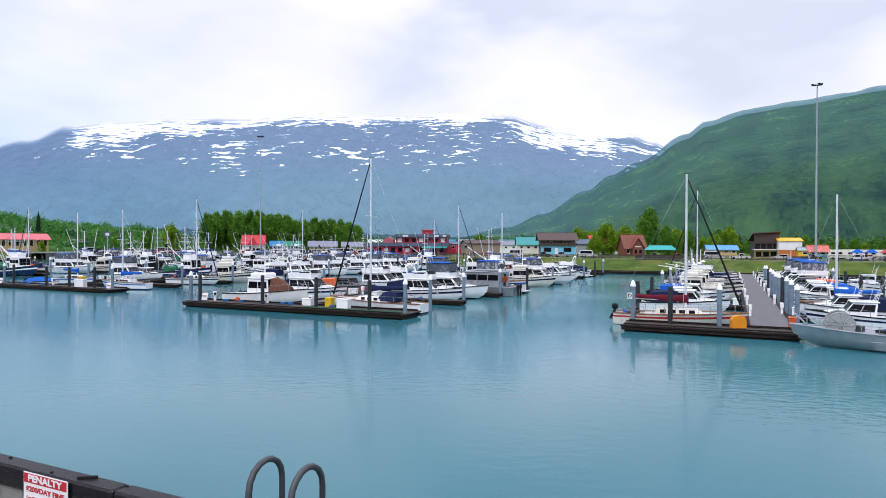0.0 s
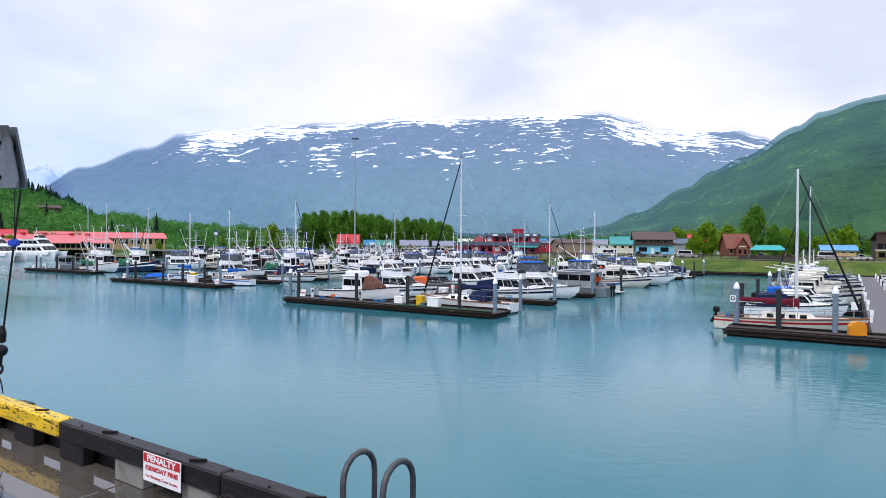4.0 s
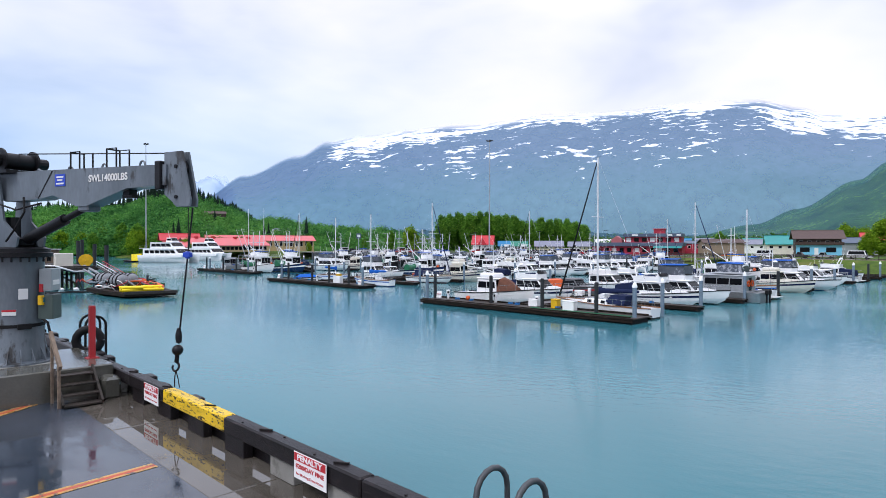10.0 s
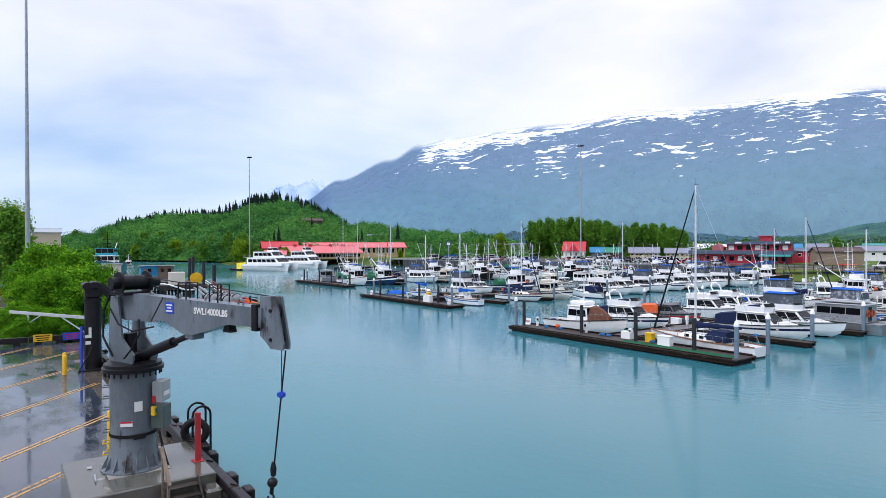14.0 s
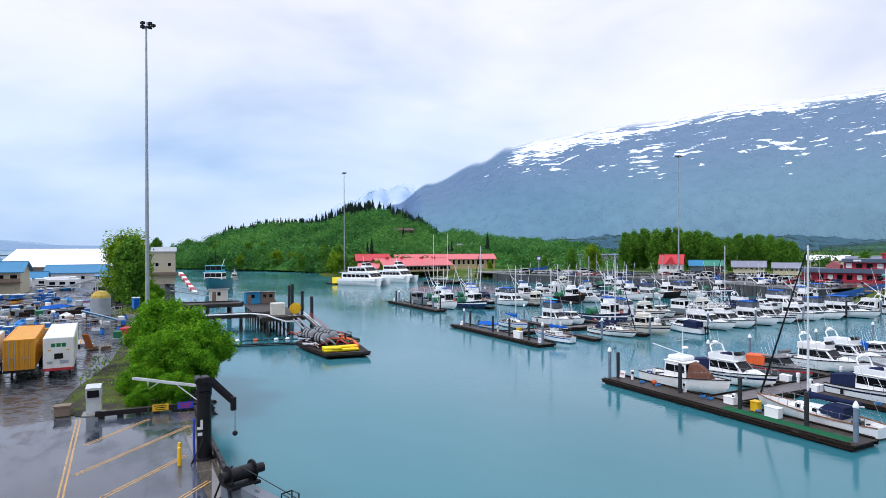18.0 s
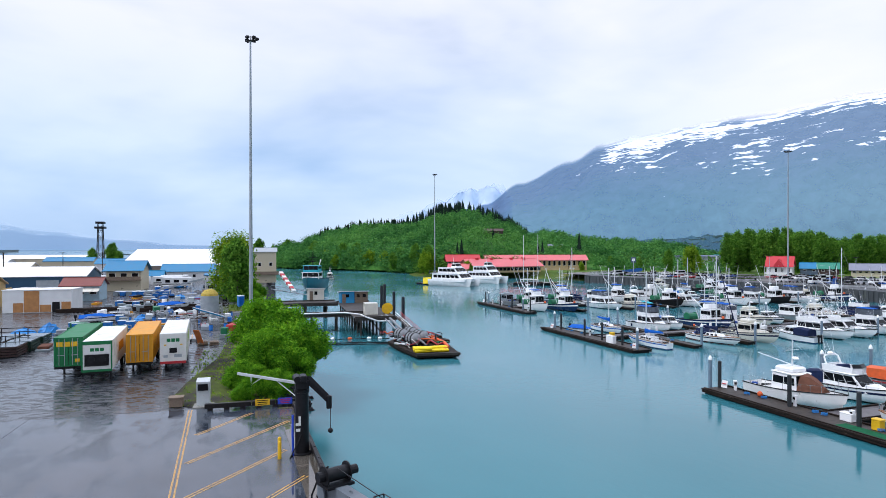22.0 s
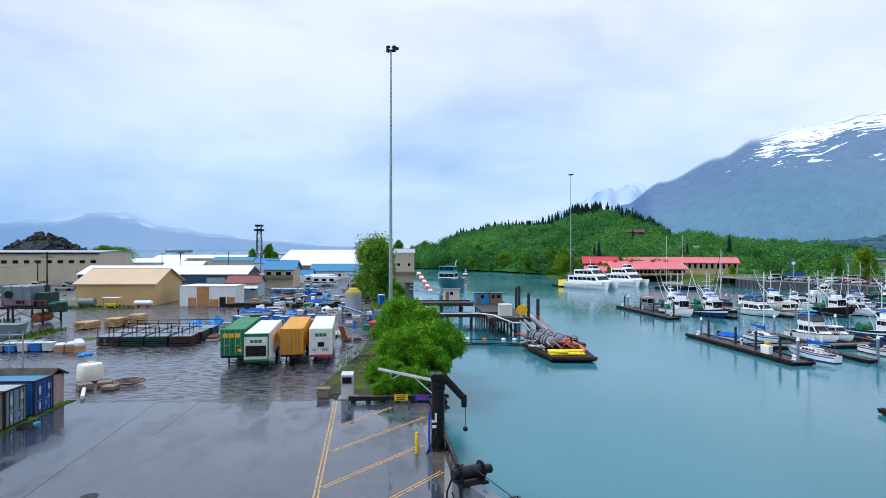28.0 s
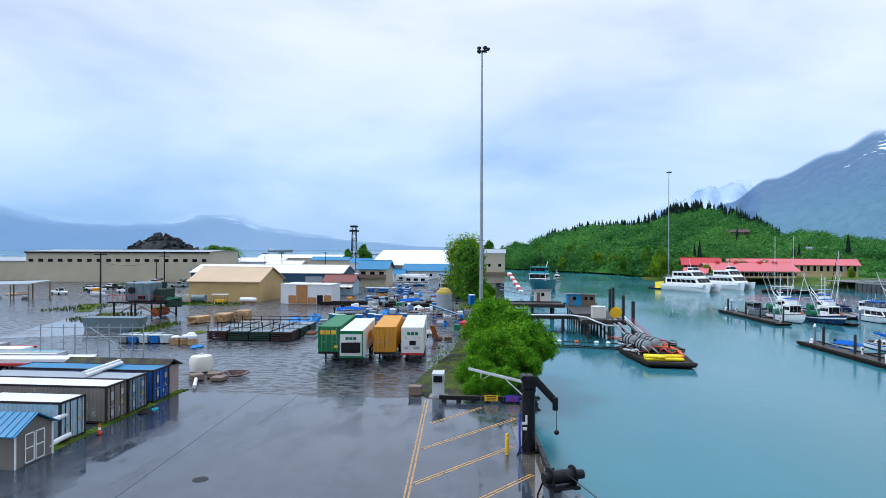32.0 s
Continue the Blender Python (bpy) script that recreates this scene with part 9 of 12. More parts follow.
solo("road", Geo().add([(-78, -69, DECK - 0.012), (-84, -58, DECK - 0.012), (-170, -82, DECK - 0.012), (-210, -90, DECK - 0.012), (-210, -97, DECK - 0.012), (-150, -90, DECK - 0.012)], [(0, 1, 2, 3, 4, 5)]), ROADW, at_pier(0, 0), "pale wet concrete road through the yard", "road", kind="structure")

# ---- trestle, barge and huts ----
TIMB = surface("grey_trestle_timber", (0.034, 0.028, 0.024), 0.6, 0, 0.35, 1.0, 0.4, 12, (0.04, 0.035, 0.03), 0.35, 1.5)


def trestle(m, a0, a1, b0, b1, label, step=4.0, z=DECK, braces=True):
    t = thing("timber_trestle", m, label, "trestle")
    n = max(2, int((b1 - b0) / 0.9))
    for k in range(n):
        y = b0 + (b1 - b0) * k / n
        part("deck_plank", Geo().box(a0, a1, y + 0.02, y + (b1 - b0) / n - 0.02, z - 0.12, z), TIMB, t)
    for x in (a0 + 0.2, a1 - 0.2):
        part("stringer", Geo().box(x - 0.15, x + 0.15, b0, b1, z - 0.5, z - 0.13), TIMB, t)
        part("curb", Geo().box(x - 0.12, x + 0.12, b0, b1, z + 0.02, z + 0.25), TIMB, t)
    y = b0 + 1
    while y < b1:
        xs = [a0 + 0.3 + (a1 - a0 - 0.6) * k / max(1, round((a1 - a0) / 4)) for k in range(max(1, round((a1 - a0) / 4)) + 1)]
        for x in xs:
            part("trestle_post", Geo().cyl((x, y, -3), (x, y, z - 0.5), 0.2, 0.18, 7), TIMB, t)
        part("cap_beam", Geo().box(a0, a1, y - 0.18, y + 0.18, z - 0.85, z - 0.5), TIMB, t)
        if braces:
            part("brace", Geo().beam((xs[0], y + 0.2, 0.5), (xs[-1], y + 0.2, z - 0.9), 0.1, 0.25).beam((xs[-1], y + 0.22, 0.5), (xs[0], y + 0.22, z - 0.9), 0.1, 0.25), TIMB, t)
        y += step
    return t


trestle(at_pier(0, 0), -119.2, -116.6, -3, 17, "narrow timber pipe trestle out to the pump platform", 4.5)
trestle(at_pier(0, 0), -147, -139, -3, 14, "broad old timber trestle from the shore", 4.5)
trestle(at_pier(0, 0), -143, -109, 14, 21.5, "timber pump platform on crossed piles", 3.5)
solo("white_pipeline", Geo().tube([(-116.2, -3, 3.45), (-116.2, 13, 3.45), (-113, 15.4, 3.4), (-108.8, 15.8, 3.4), (-108.4, 18, 2.6), (-108.4, 21, 2.6)], 0.13, 8), WHITEP, at_pier(0, 0), "white pipeline running along the trestle", "pipe", smooth=50)


def hut(name, m, L, W, h, wall, roof, label, slope=0.4, win=1):
    """A small mono-pitch hut; front at y = 0 facing -y."""
    t = thing(name, m, label, "hut")
    part("wall", Geo().loft([[(0, 0, 0), (0, W, 0), (0, W, h - slope), (0, 0, h)], [(L, 0, 0), (L, W, 0), (L, W, h - slope), (L, 0, h)]]), wall, t)
    part("roof", Geo().loft([[(-0.3, -0.4, h + 0.05), (-0.3, W + 0.3, h - slope), (-0.3, W + 0.3, h - slope + 0.14), (-0.3, -0.4, h + 0.2)], [(L + 0.3, -0.4, h + 0.05), (L + 0.3, W + 0.3, h - slope), (L + 0.3, W + 0.3, h - slope + 0.14), (L + 0.3, -0.4, h + 0.2)]]), roof, t)
    for k in range(win):
        x = L * (k + 0.6) / (win + 0.2)
        part("window", Geo().box(x - 0.35, x + 0.35, -0.04, 0.01, h * 0.5, h * 0.78), DARKGLASS, t)
    part("door", Geo().box(L * 0.12, L * 0.12 + 0.8, -0.04, 0.01, 0.05, h * 0.8), WOOD, t)
    return t


SKYBLUE = surface("bright_blue_paint", (0.02, 0.24, 0.48), 0.5, 0, 0.12, 1.0)
hut("pump_hut", at_pier(-139.5, 14.6, DECK, 90), 3.1, 4, 2.5, SKYBLUE, WHITEP, "bright blue plank hut on the trestle")
hut("pump_hut", at_pier(-139.5, 17.8, DECK, 90), 2.9, 4, 2.5, WOOD, WHITEP, "open brown plank hut beside the blue one", win=2)
solo("white_cabin_box", Geo().box(0, 2.4, 0, 2.2, 0, 2.15, 0.05), CREAM, at_pier(-113.8, 16.4, DECK, 90), "cream metal equipment cabin on the platform", "cabin")
hut("white_hut", at_pier(-147.5, 7.8, DECK, 90), 3.8, 4, 2.8, CREAM, WHITEP, "small cream hut on the old trestle", 0.8)
solo("hose_reel", Geo().cyl((0, -0.45, 0.95), (0, 0.45, 0.95), 0.85, n=18).cyl((0, -0.52, 0.95), (0, -0.45, 0.95), 1.0, n=20).cyl((0, 0.45, 0.95), (0, 0.52, 0.95), 1.0, n=20).cyl((0, -0.7, 0.95), (0, 0.7, 0.95), 0.12, n=8), YELLOW, at_pier(-115.6, 20.9, DECK, 70), "large yellow hose reel on the platform", "reel")
for a, b, z in ((-111.0, 23.0, 6.6), (-122, 23.4, 6.8), (-134, 23.6, 7.6), (-132, 22.6, 7.4)):
    solo("black_pile", Geo().cyl((0, 0, -3), (0, 0, z), 0.32, 0.3, 10), PILEB, at_pier(a, b), "tall black timber guide pile by the platform", "pile", "guide piles", smooth=40)
rmp = thing("ramp", at_pier(0, 0), "steel gangway ramp with red rails down to the barge", "ramp")
part("deck", Geo().beam((-109, 21.6, 3.2), (-98.5, 22.8, 1.4), 0.9, 0.12), TIMB, rmp)
for s in (-0.45, 0.45):
    part("side_rail", Geo().cyl((-109, 21.6 + s, 4.1), (-98.5, 22.8 + s, 2.3), 0.05, n=5).cyl((-109, 21.6 + s, 3.7), (-98.5, 22.8 + s, 1.9), 0.04, n=5), REDP if s > 0 else WHITEP, rmp)
    for k in range(7):
        f = k / 6
        part("stanchion", Geo().cyl((-109 + 10.5 * f, 21.6 + 1.2 * f + s, 3.2 - 1.8 * f), (-109 + 10.5 * f, 21.6 + 1.2 * f + s, 4.1 - 1.8 * f), 0.03, n=4), GALV, rmp)
bg = thing("pump_barge", at_pier(0, 0), "low timber work barge loaded with pumps and hoses", "barge")
part("deck", Geo().prism([(-84, 19.4), (-83.4, 25.4), (-93, 26.2), (-100, 27.0), (-103, 22.5), (-97, 17.6), (-91, 18.2)], 0.25, 0.75), WALER, bg)
part("rub_timber", Geo().beam((-83.9, 19.3, 0.7), (-83.3, 25.5, 0.7), 0.3, 0.35), TIMB, bg)
ORB = surface("yellow_vinyl", (0.78, 0.60, 0.005), 0.5, 0, 0.15, 2, 0.4, 10)
for k in range(14):
    x, y, z = -86.4 + 0.42 * (k % 4), 20.6 + 2.5 * ((k // 4) % 2), 0.74 + 0.3 * (k // 8)
    solo("boom_bag", Geo().tube([(0, -1.25, 0.2), (0.12, -0.6, 0.24), (-0.05, 0.0, 0.2), (0.1, 0.6, 0.22), (0, 1.2, 0.18)], 0.21, 8), ORB, at_pier(x, y, z, 4 - 5 * (k % 3)), "folded bright yellow containment boom on the barge", "boom", "yellow booms", smooth=60)
FENDERG = surface("grey_fender_rubber", (0.22, 0.235, 0.25), 0.55, 0, 0.25, 1.5, 0.3, 12, (0.10, 0.10, 0.10), 0.3)
for k, (a, b, turn) in enumerate(((-91.4, 20.4, 20), (-93.3, 22.0, 25), (-96.2, 19.6, 22), (-97.8, 21.4, 28))):
    v = thing("pump_vessel", at_pier(a, b, 0.75, turn), "fat grey cylindrical pump vessel banded in black", "pump", "pump vessels")
    prof = [(0.15, -1.45), (0.55, -1.35), (0.86, -1.0), (0.92, -0.4), (0.92, 0.4), (0.86, 1.0), (0.55, 1.35), (0.15, 1.45)]
    lie = Matrix.Translation((0, 0, 1.15)) @ Matrix.Rotation(radians(90), 4, "Y")
    part("shell", Geo().lathe(prof, 16).moved(lie), FENDERG, v, smooth=60)
    for x in (-0.75, 0.0, 0.75):
        part("band", Geo().lathe([(0.9, x - 0.09), (0.97, x - 0.08), (0.97, x + 0.08), (0.9, x + 0.09)], 16).moved(lie), BLACK, v)
    part("nozzle", Geo().tube([(1.4, 0, 1.15), (1.9, 0.1, 1.1), (2.2, 0.5, 0.7), (2.4, 0.9, 0.3)], 0.16, 8), FENDERG, v, smooth=60)
    for x in (-0.75, 0.75):
        part("cradle", Geo().box(x - 0.15, x + 0.15, -0.8, 0.8, 0, 0.5), BLACK, v)
solo("deck_box", Geo().box(-1.5, 1.5, -1.3, 1.3, 0, 0.55, 0.05).box(-1.2, -1.0, -1.25, 1.25, 0.55, 0.8), WALER, at_pier(-93.6, 25.0, 0.75, 12), "low dark timber deck box on the barge", "box")
solo("barge_post", Geo().cyl((0, 0, -1), (0, 0, 2.6), 0.16, n=10), PILEB, at_pier(-90.6, 23.8), "short steel post on the barge", "post")
solo("white_hose", Geo().tube([(-0.6 + 1.1 * math.cos(t * 0.7), 1.0 * math.sin(t * 0.7), 0.12 + 0.25 * (1 + math.sin(t))) for t in range(14)], 0.08, 6), WHITE, at_pier(-91.0, 18.6, 0.75), "white ribbed hose coiled at the barge edge", "hose", smooth=60)
solo("steel_pipe_string", Geo().tube([(-112, 20.0, 3.3), (-106, 20.4, 2.6), (-99, 20.8, 1.7)], 0.22, 8).tube([(-112, 19.2, 3.2), (-106, 19.6, 2.5), (-99, 20.0, 1.6)], 0.16, 8), FENDERG, at_pier(0, 0), "grey delivery pipes running down to the barge", "pipe", smooth=60)
random.seed(32)
for k in range(26):
    a, b, r = random.uniform(-101.5, -89.5), random.uniform(18.2, 25.6), random.uniform(0.45, 1.25)
    q, z = random.uniform(0, 6.3), random.uniform(0.05, 0.5)
    lean = Matrix.Rotation(random.uniform(-0.9, 0.9), 4, "X")
    pts = [lean @ Vector((r * math.cos(q + t * 0.55) * (1 + 0.03 * t), r * 0.8 * math.sin(q + t * 0.55), r * 0.5 + 0.03 * t)) for t in range(random.randrange(7, 15))]
    solo("looped_hose", Geo().tube(pts, random.uniform(0.045, 0.085), 6), (BLACK, FENDERG, BLACK, WHITEP, BLACK, REDP)[k % 6], at_pier(a, b, 0.75 + z), "looped hose thrown down on the barge deck", "hose", "barge hoses", smooth=60)
for k in range(9):
    a, b = random.uniform(-101, -87), random.uniform(18.6, 25.2)
    solo("barge_tote", Geo().box(-0.5, 0.5, -0.4, 0.4, 0, random.uniform(0.4, 0.9), 0.05), (BLACK, GREENP, WALER, GALV)[k % 4], at_pier(a, b, 0.75, random.uniform(0, 90)), "dark gear box on the barge deck", "box", "barge boxes")
random.seed(31)
for k in range(16):
    col = (REDP, ORANGE, BLACK, GALV, GREENP, ORANGE)[k % 6]
    a, b = random.uniform(-101, -88), random.uniform(18.5, 25)
    pts = [(random.uniform(-2.4, 2.4), random.uniform(-1.2, 1.2), random.uniform(0.1, 1.3)) for _ in range(6)]
    pts.sort()
    solo("suction_hose", Geo().tube(pts, 0.11, 6), col, at_pier(a, b, 0.75, random.uniform(0, 360)), "loose suction hose across the barge deck", "hose", "barge hoses", smooth=60)
solo("orange_hose", Geo().tube([(-98, 22.5, 1.3), (-94, 24.5, 1.4), (-90, 25.0, 1.3), (-86.5, 24.6, 1.2), (-85.6, 23.8, 1.0)], 0.24, 8), ORANGE, at_pier(0, 0), "thick orange transfer hose along the barge", "hose", smooth=60)
line = [(-107 + 0.2 * i, 5 + 1.3 * i + 0.5 * math.sin(i), 0.05) for i in range(13)]
solo("float_line", Geo().tube(line, 0.08, 5), BLACK, at_pier(0, 0), "dark rope boom lying on the water", "rope")
for k in range(0, 13, 2):
    solo("float_buoy", Geo().ball((0, 0, 0.12), 0.42, 10, 6, 0.6), ORANGE if k == 6 else WHITE, at_pier(line[k][0], line[k][1]), "small float on the boom line", "buoy", "boom floats", smooth=60)
for k in range(2):
    solo("float_line", Geo().tube([(-103 + 0.25 * i + 1.6 * k, 4 + 1.25 * i, 0.06 + 0.03 * math.sin(2 * i)) for i in range(13)], 0.11, 5), BLACK, at_pier(0, 0), "dark rope boom lying on the water", "rope")
cb = barn("cannery_block", at_pier(-228, -6.5, DECK, 90), 7.6, 22, 10.8, 12.2, PALETAN, GALV, "tall tan cannery block on piles at the water", 0.4, windows=2, wz=(0.55, 0.66), ww=1.0)
for k in range(6):
    part("pile", Geo().cyl((0.6 + 1.3 * k, -0.6, -5), (0.6 + 1.3 * k, -0.6, 0), 0.2, n=6), TIMB, cb)
part("gallery", Geo().box(-0.5, 8.4, -1.4, -0.1, 2.8, 3.0).box(-0.5, 8.4, -1.45, -1.35, 3.0, 4.0), WOOD, cb)
conv = thing("fish_conveyor", at_pier(0, 0), "red and white conveyor ramp from the cannery", "conveyor")
for k in range(9):
    part("belt_panel", Geo().beam((-226 + 2.2 * k, 2.6 + 0.45 * k, 6.8 - 0.62 * k), (-224 + 2.2 * k, 3.0 + 0.45 * k, 6.25 - 0.62 * k), 1.3, 0.8), REDP if k % 2 else WHITEP, conv)
gw = thing("gangway", at_pier(0, 0), "long grey truss gangway to the cannery float", "gangway")
part("truss", Geo().beam((-176, -0.5, 4.2), (-176, 15, 1.4), 1.2, 0.2).beam((-176.6, -0.5, 5.3), (-176.6, 15, 2.5), 0.1).beam((-175.4, -0.5, 5.3), (-175.4, 15, 2.5), 0.1), GALV, gw)
for k in range(12):
    for s in (-0.6, 0.6):
        part("truss_post", Geo().cyl((-176 + s, -0.5 + 1.4 * k, 4.2 - 0.253 * k), (-176 + s, -0.5 + 1.4 * k, 5.3 - 0.253 * k), 0.05, n=4), GALV, gw)

# fuel float across the channel
timber_float(at_bearing(47.6, 262, 0, 60), 22, 5, "timber fuel float across the channel")
hut("float_shed", at_bearing(46.3, 259, FLOAT, 8), 4.5, 3, 2.5, WHITEP, GALV, "small white shed on the fuel float")
tent = thing("yellow_tent", at_bearing(47.0, 260, FLOAT), "yellow and white tarp tent on the float", "tent")
part("cover", Geo().loft([[(-2.2, -1.5, 0), (-2.2, 0, 2.4), (-2.2, 1.5, 0)], [(1.2, -1.5, 0), (1.2, 0, 2.6), (1.2, 1.5, 0)]]), ORB, tent)
moor("skiff", at_bearing(47.9, 420, 0, 60))
timber_float(at_bearing(49.5, 405, 0, 80), 24, 4, "low float with red gear by the wooded shore")

# ---- high light masts ----


def light_mast(m, h, label):
    t = thing("light_mast", m, label, "light mast", "high light masts")
    part("shaft", Geo().cyl((0, 0, 0), (0, 0, h), 0.34, 0.14, 12), GALV, t, smooth=40)
    part("footing", Geo().cyl((0, 0, -0.2), (0, 0, 0.7), 0.8, 0.7, 14), CEMENT, t)
    part("head_frame", Geo().box(-1.1, 1.1, -0.08, 0.08, h - 0.1, h + 0.08).box(-0.08, 0.08, -0.9, 0.9, h - 0.1, h + 0.08).cyl((0, 0, h), (0, 0, h + 0.8), 0.05, n=5), DARKM, t)
    for x, y in ((-1.1, 0), (1.1, 0), (-0.5, 0.8), (0.5, -0.8), (0.6, 0.8)):
        part("floodlight", Geo().box(x - 0.32, x + 0.32, y - 0.25, y + 0.25, h + 0.1, h + 0.5, 0.05), DARKM, t)
    return t


light_mast(Matrix.Translation((-92.9, 47.6, 2.8)), 46.2, "very tall slim steel light mast in the yard")
light_mast(Matrix.Translation((-229.3, 218.4, 2.8)), 49.8, "very tall slim steel light mast by the far quay")
light_mast(Matrix.Translation((-77.4, 262.1, 2.8)), 49.4, "very tall slim steel light mast behind the marina")
light_mast(at_bearing(-31.1, 202, 2.8), 49.0, "very tall slim steel light mast by the promenade")

# ---- trees ----


def leaf_mesh(name, centres, radii, count, size, material, seed, flat=0.8):
    """Leaves as small folded rhombs, gathered in clumps."""
    rng = np.random.default_rng(seed)
    c = np.array(centres, dtype=float)
    r = np.array(radii, dtype=float)
    w = r ** 2 / (r ** 2).sum()
    k = rng.choice(len(c), size=count, p=w)
    d = rng.normal(size=(count, 3))
    d /= np.linalg.norm(d, axis=1)[:, None]
    rad = r[k] * (0.35 + 0.95 * rng.random(count))
    p = c[k] + d * rad[:, None] * np.array([1, 1, flat])
    n = d + rng.normal(scale=0.6, size=(count, 3)) + np.array([0, 0, 0.5])
    n /= np.linalg.norm(n, axis=1)[:, None]
    u = np.cross(n, rng.normal(size=(count, 3)))
    u /= np.linalg.norm(u, axis=1)[:, None]
    v = np.cross(n, u)
    s = size * (0.6 + 0.8 * rng.random(count))[:, None]
    bend = n * s * 0.25
    vs = np.stack([p - u * s, p - v * s * 0.6 + bend, p + u * s, p + v * s * 0.6 + bend], axis=1).reshape(-1, 3)
    me = bpy.data.meshes.new(name)
    me.vertices.add(count * 4)
    me.vertices.foreach_set("co", vs.astype(np.float32).ravel())
    me.loops.add(count * 6)
    i = np.arange(count)[:, None] * 4
    me.loops.foreach_set("vertex_index", np.concatenate([i, i + 1, i + 2, i, i + 2, i + 3], axis=1).astype(np.int32).ravel())
    me.polygons.add(count * 2)
    me.polygons.foreach_set("loop_start", (np.arange(count * 2) * 3).astype(np.int32))
    me.update(calc_edges=True)
    me.validate()
    me.materials.append(material)
    return me


def leaf_material(name, dark, mid, light, scale=0.5):
    ma = ramp_surface(name, [(0.3, dark), (0.5, mid), (0.72, light)], scale, 0.9, 4, 0.0, 0.02, island=True)
    n, l = ma.node_tree.nodes, ma.node_tree.links
    bs = n["Principled BSDF"]
    tl, mx = n.new("ShaderNodeBsdfTranslucent"), n.new("ShaderNodeMixShader")
    l.new(bs.inputs["Base Color"].links[0].from_socket, tl.inputs["Color"])
    mx.inputs[0].default_value = 0.35
    l.new(bs.outputs[0], mx.inputs[1])
    l.new(tl.outputs[0], mx.inputs[2])
    l.new(mx.outputs[0], n["Material Output"].inputs["Surface"])
    return ma


LEAF = leaf_material("cottonwood_leaf", (0.042, 0.12, 0.014), (0.10, 0.25, 0.024), (0.19, 0.38, 0.045))
LEAFY = leaf_material("spring_leaf", (0.065, 0.15, 0.007), (0.17, 0.31, 0.014), (0.30, 0.44, 0.03))
ALDER = leaf_material("alder_leaf", (0.030, 0.11, 0.004), (0.095, 0.28, 0.008), (0.21, 0.42, 0.018))
BARK = surface("grey_bark", (0.09, 0.075, 0.06), 0.85, 0, 0.3, 2, 0.6, 10)


def broadleaf(m, h, w, label, leaf, count=2600, size=0.33, seed=1, low=0.22, name="tree", cat="tree", group="deciduous trees", stems=1, clumps=26, narrow=1.0):
    rnd = random.Random(seed)
    t = thing(name, m, label, cat, group)
    cs, rs = [], []
    tr = Geo()
    for s in range(stems):
        bx, by = (rnd.uniform(-0.25, 0.25) * w, rnd.uniform(-0.25, 0.25) * w) if stems > 1 else (0, 0)
        top = h * rnd.uniform(0.75, 0.9)
        pts = [(bx * 0.4 + bx * 0.6 * f + rnd.uniform(-0.1, 0.1), by * 0.4 + by * 0.6 * f + rnd.uniform(-0.1, 0.1), top * f - 0.3) for f in (0, 0.3, 0.6, 1.0)]
        r0 = 0.018 * h / math.sqrt(stems) + 0.03
        for k in range(3):
            tr.cyl(pts[k], pts[k + 1], r0 * (1 - 0.28 * k), r0 * (1 - 0.28 * (k + 1)), 7, False)
        for k in range(max(3, clumps // stems)):
            f = low + (1 - low) * rnd.random() ** 0.8
            ang = rnd.random() * 2 * math.pi
            prof = max(0.0, math.sin(math.pi * min(1, 0.12 + 0.86 * f) ** (1.15 * narrow))) ** 0.6
            rr = w / 2 * prof * rnd.uniform(0.25, 0.95)
            c = (bx + rr * math.cos(ang), by + rr * math.sin(ang), h * f * 0.96)
            cs.append(c)
            rs.append(w * rnd.uniform(0.10, 0.19) * (0.7 + 0.5 * prof))
            base = Vector(pts[1]).lerp(Vector(pts[3]), min(1, max(0, f - 0.25)))
            if k % 2 == 0:
                tr.cyl(base, c, r0 * 0.3, r0 * 0.08, 5, False)
    part("trunk", tr, BARK, t, smooth=60)
    crown = new("crown", leaf_mesh("crown", cs, rs, count, size, leaf, seed, 1.5 if stems == 1 else 0.9))
    crown.parent = t
    return t


TREES = [broadleaf(at_bearing(20.2, 345, 2.9), 20, 9.5, "tall dense green cottonwood tree behind the harbour", LEAF, 9000, 0.42, 11, 0.03, clumps=80),
         broadleaf(at_bearing(19.2, 350, 2.9), 22, 9.0, "tall dense green cottonwood tree behind the harbour", LEAF, 9500, 0.42, 12, 0.03, clumps=84, narrow=1.2),
         broadleaf(at_bearing(18.2, 342, 2.9), 21, 10.0, "tall dense green cottonwood tree behind the harbour", LEAF, 9500, 0.42, 13, 0.03, clumps=84),
         broadleaf(at_bearing(23.7, 330, 2.9), 13, 8.5, "round fresh yellow-green tree by the harbour road", LEAFY, 6500, 0.36, 14, 0.06, clumps=56)]


def plant(k, az, dist, scale, z=2.9):
    t = copy_thing(TREES[k], at_bearing(az, dist, z, random.uniform(0, 360)))
    t.scale = (scale * random.uniform(0.9, 1.15), scale * random.uniform(0.9, 1.15), scale)
    return t


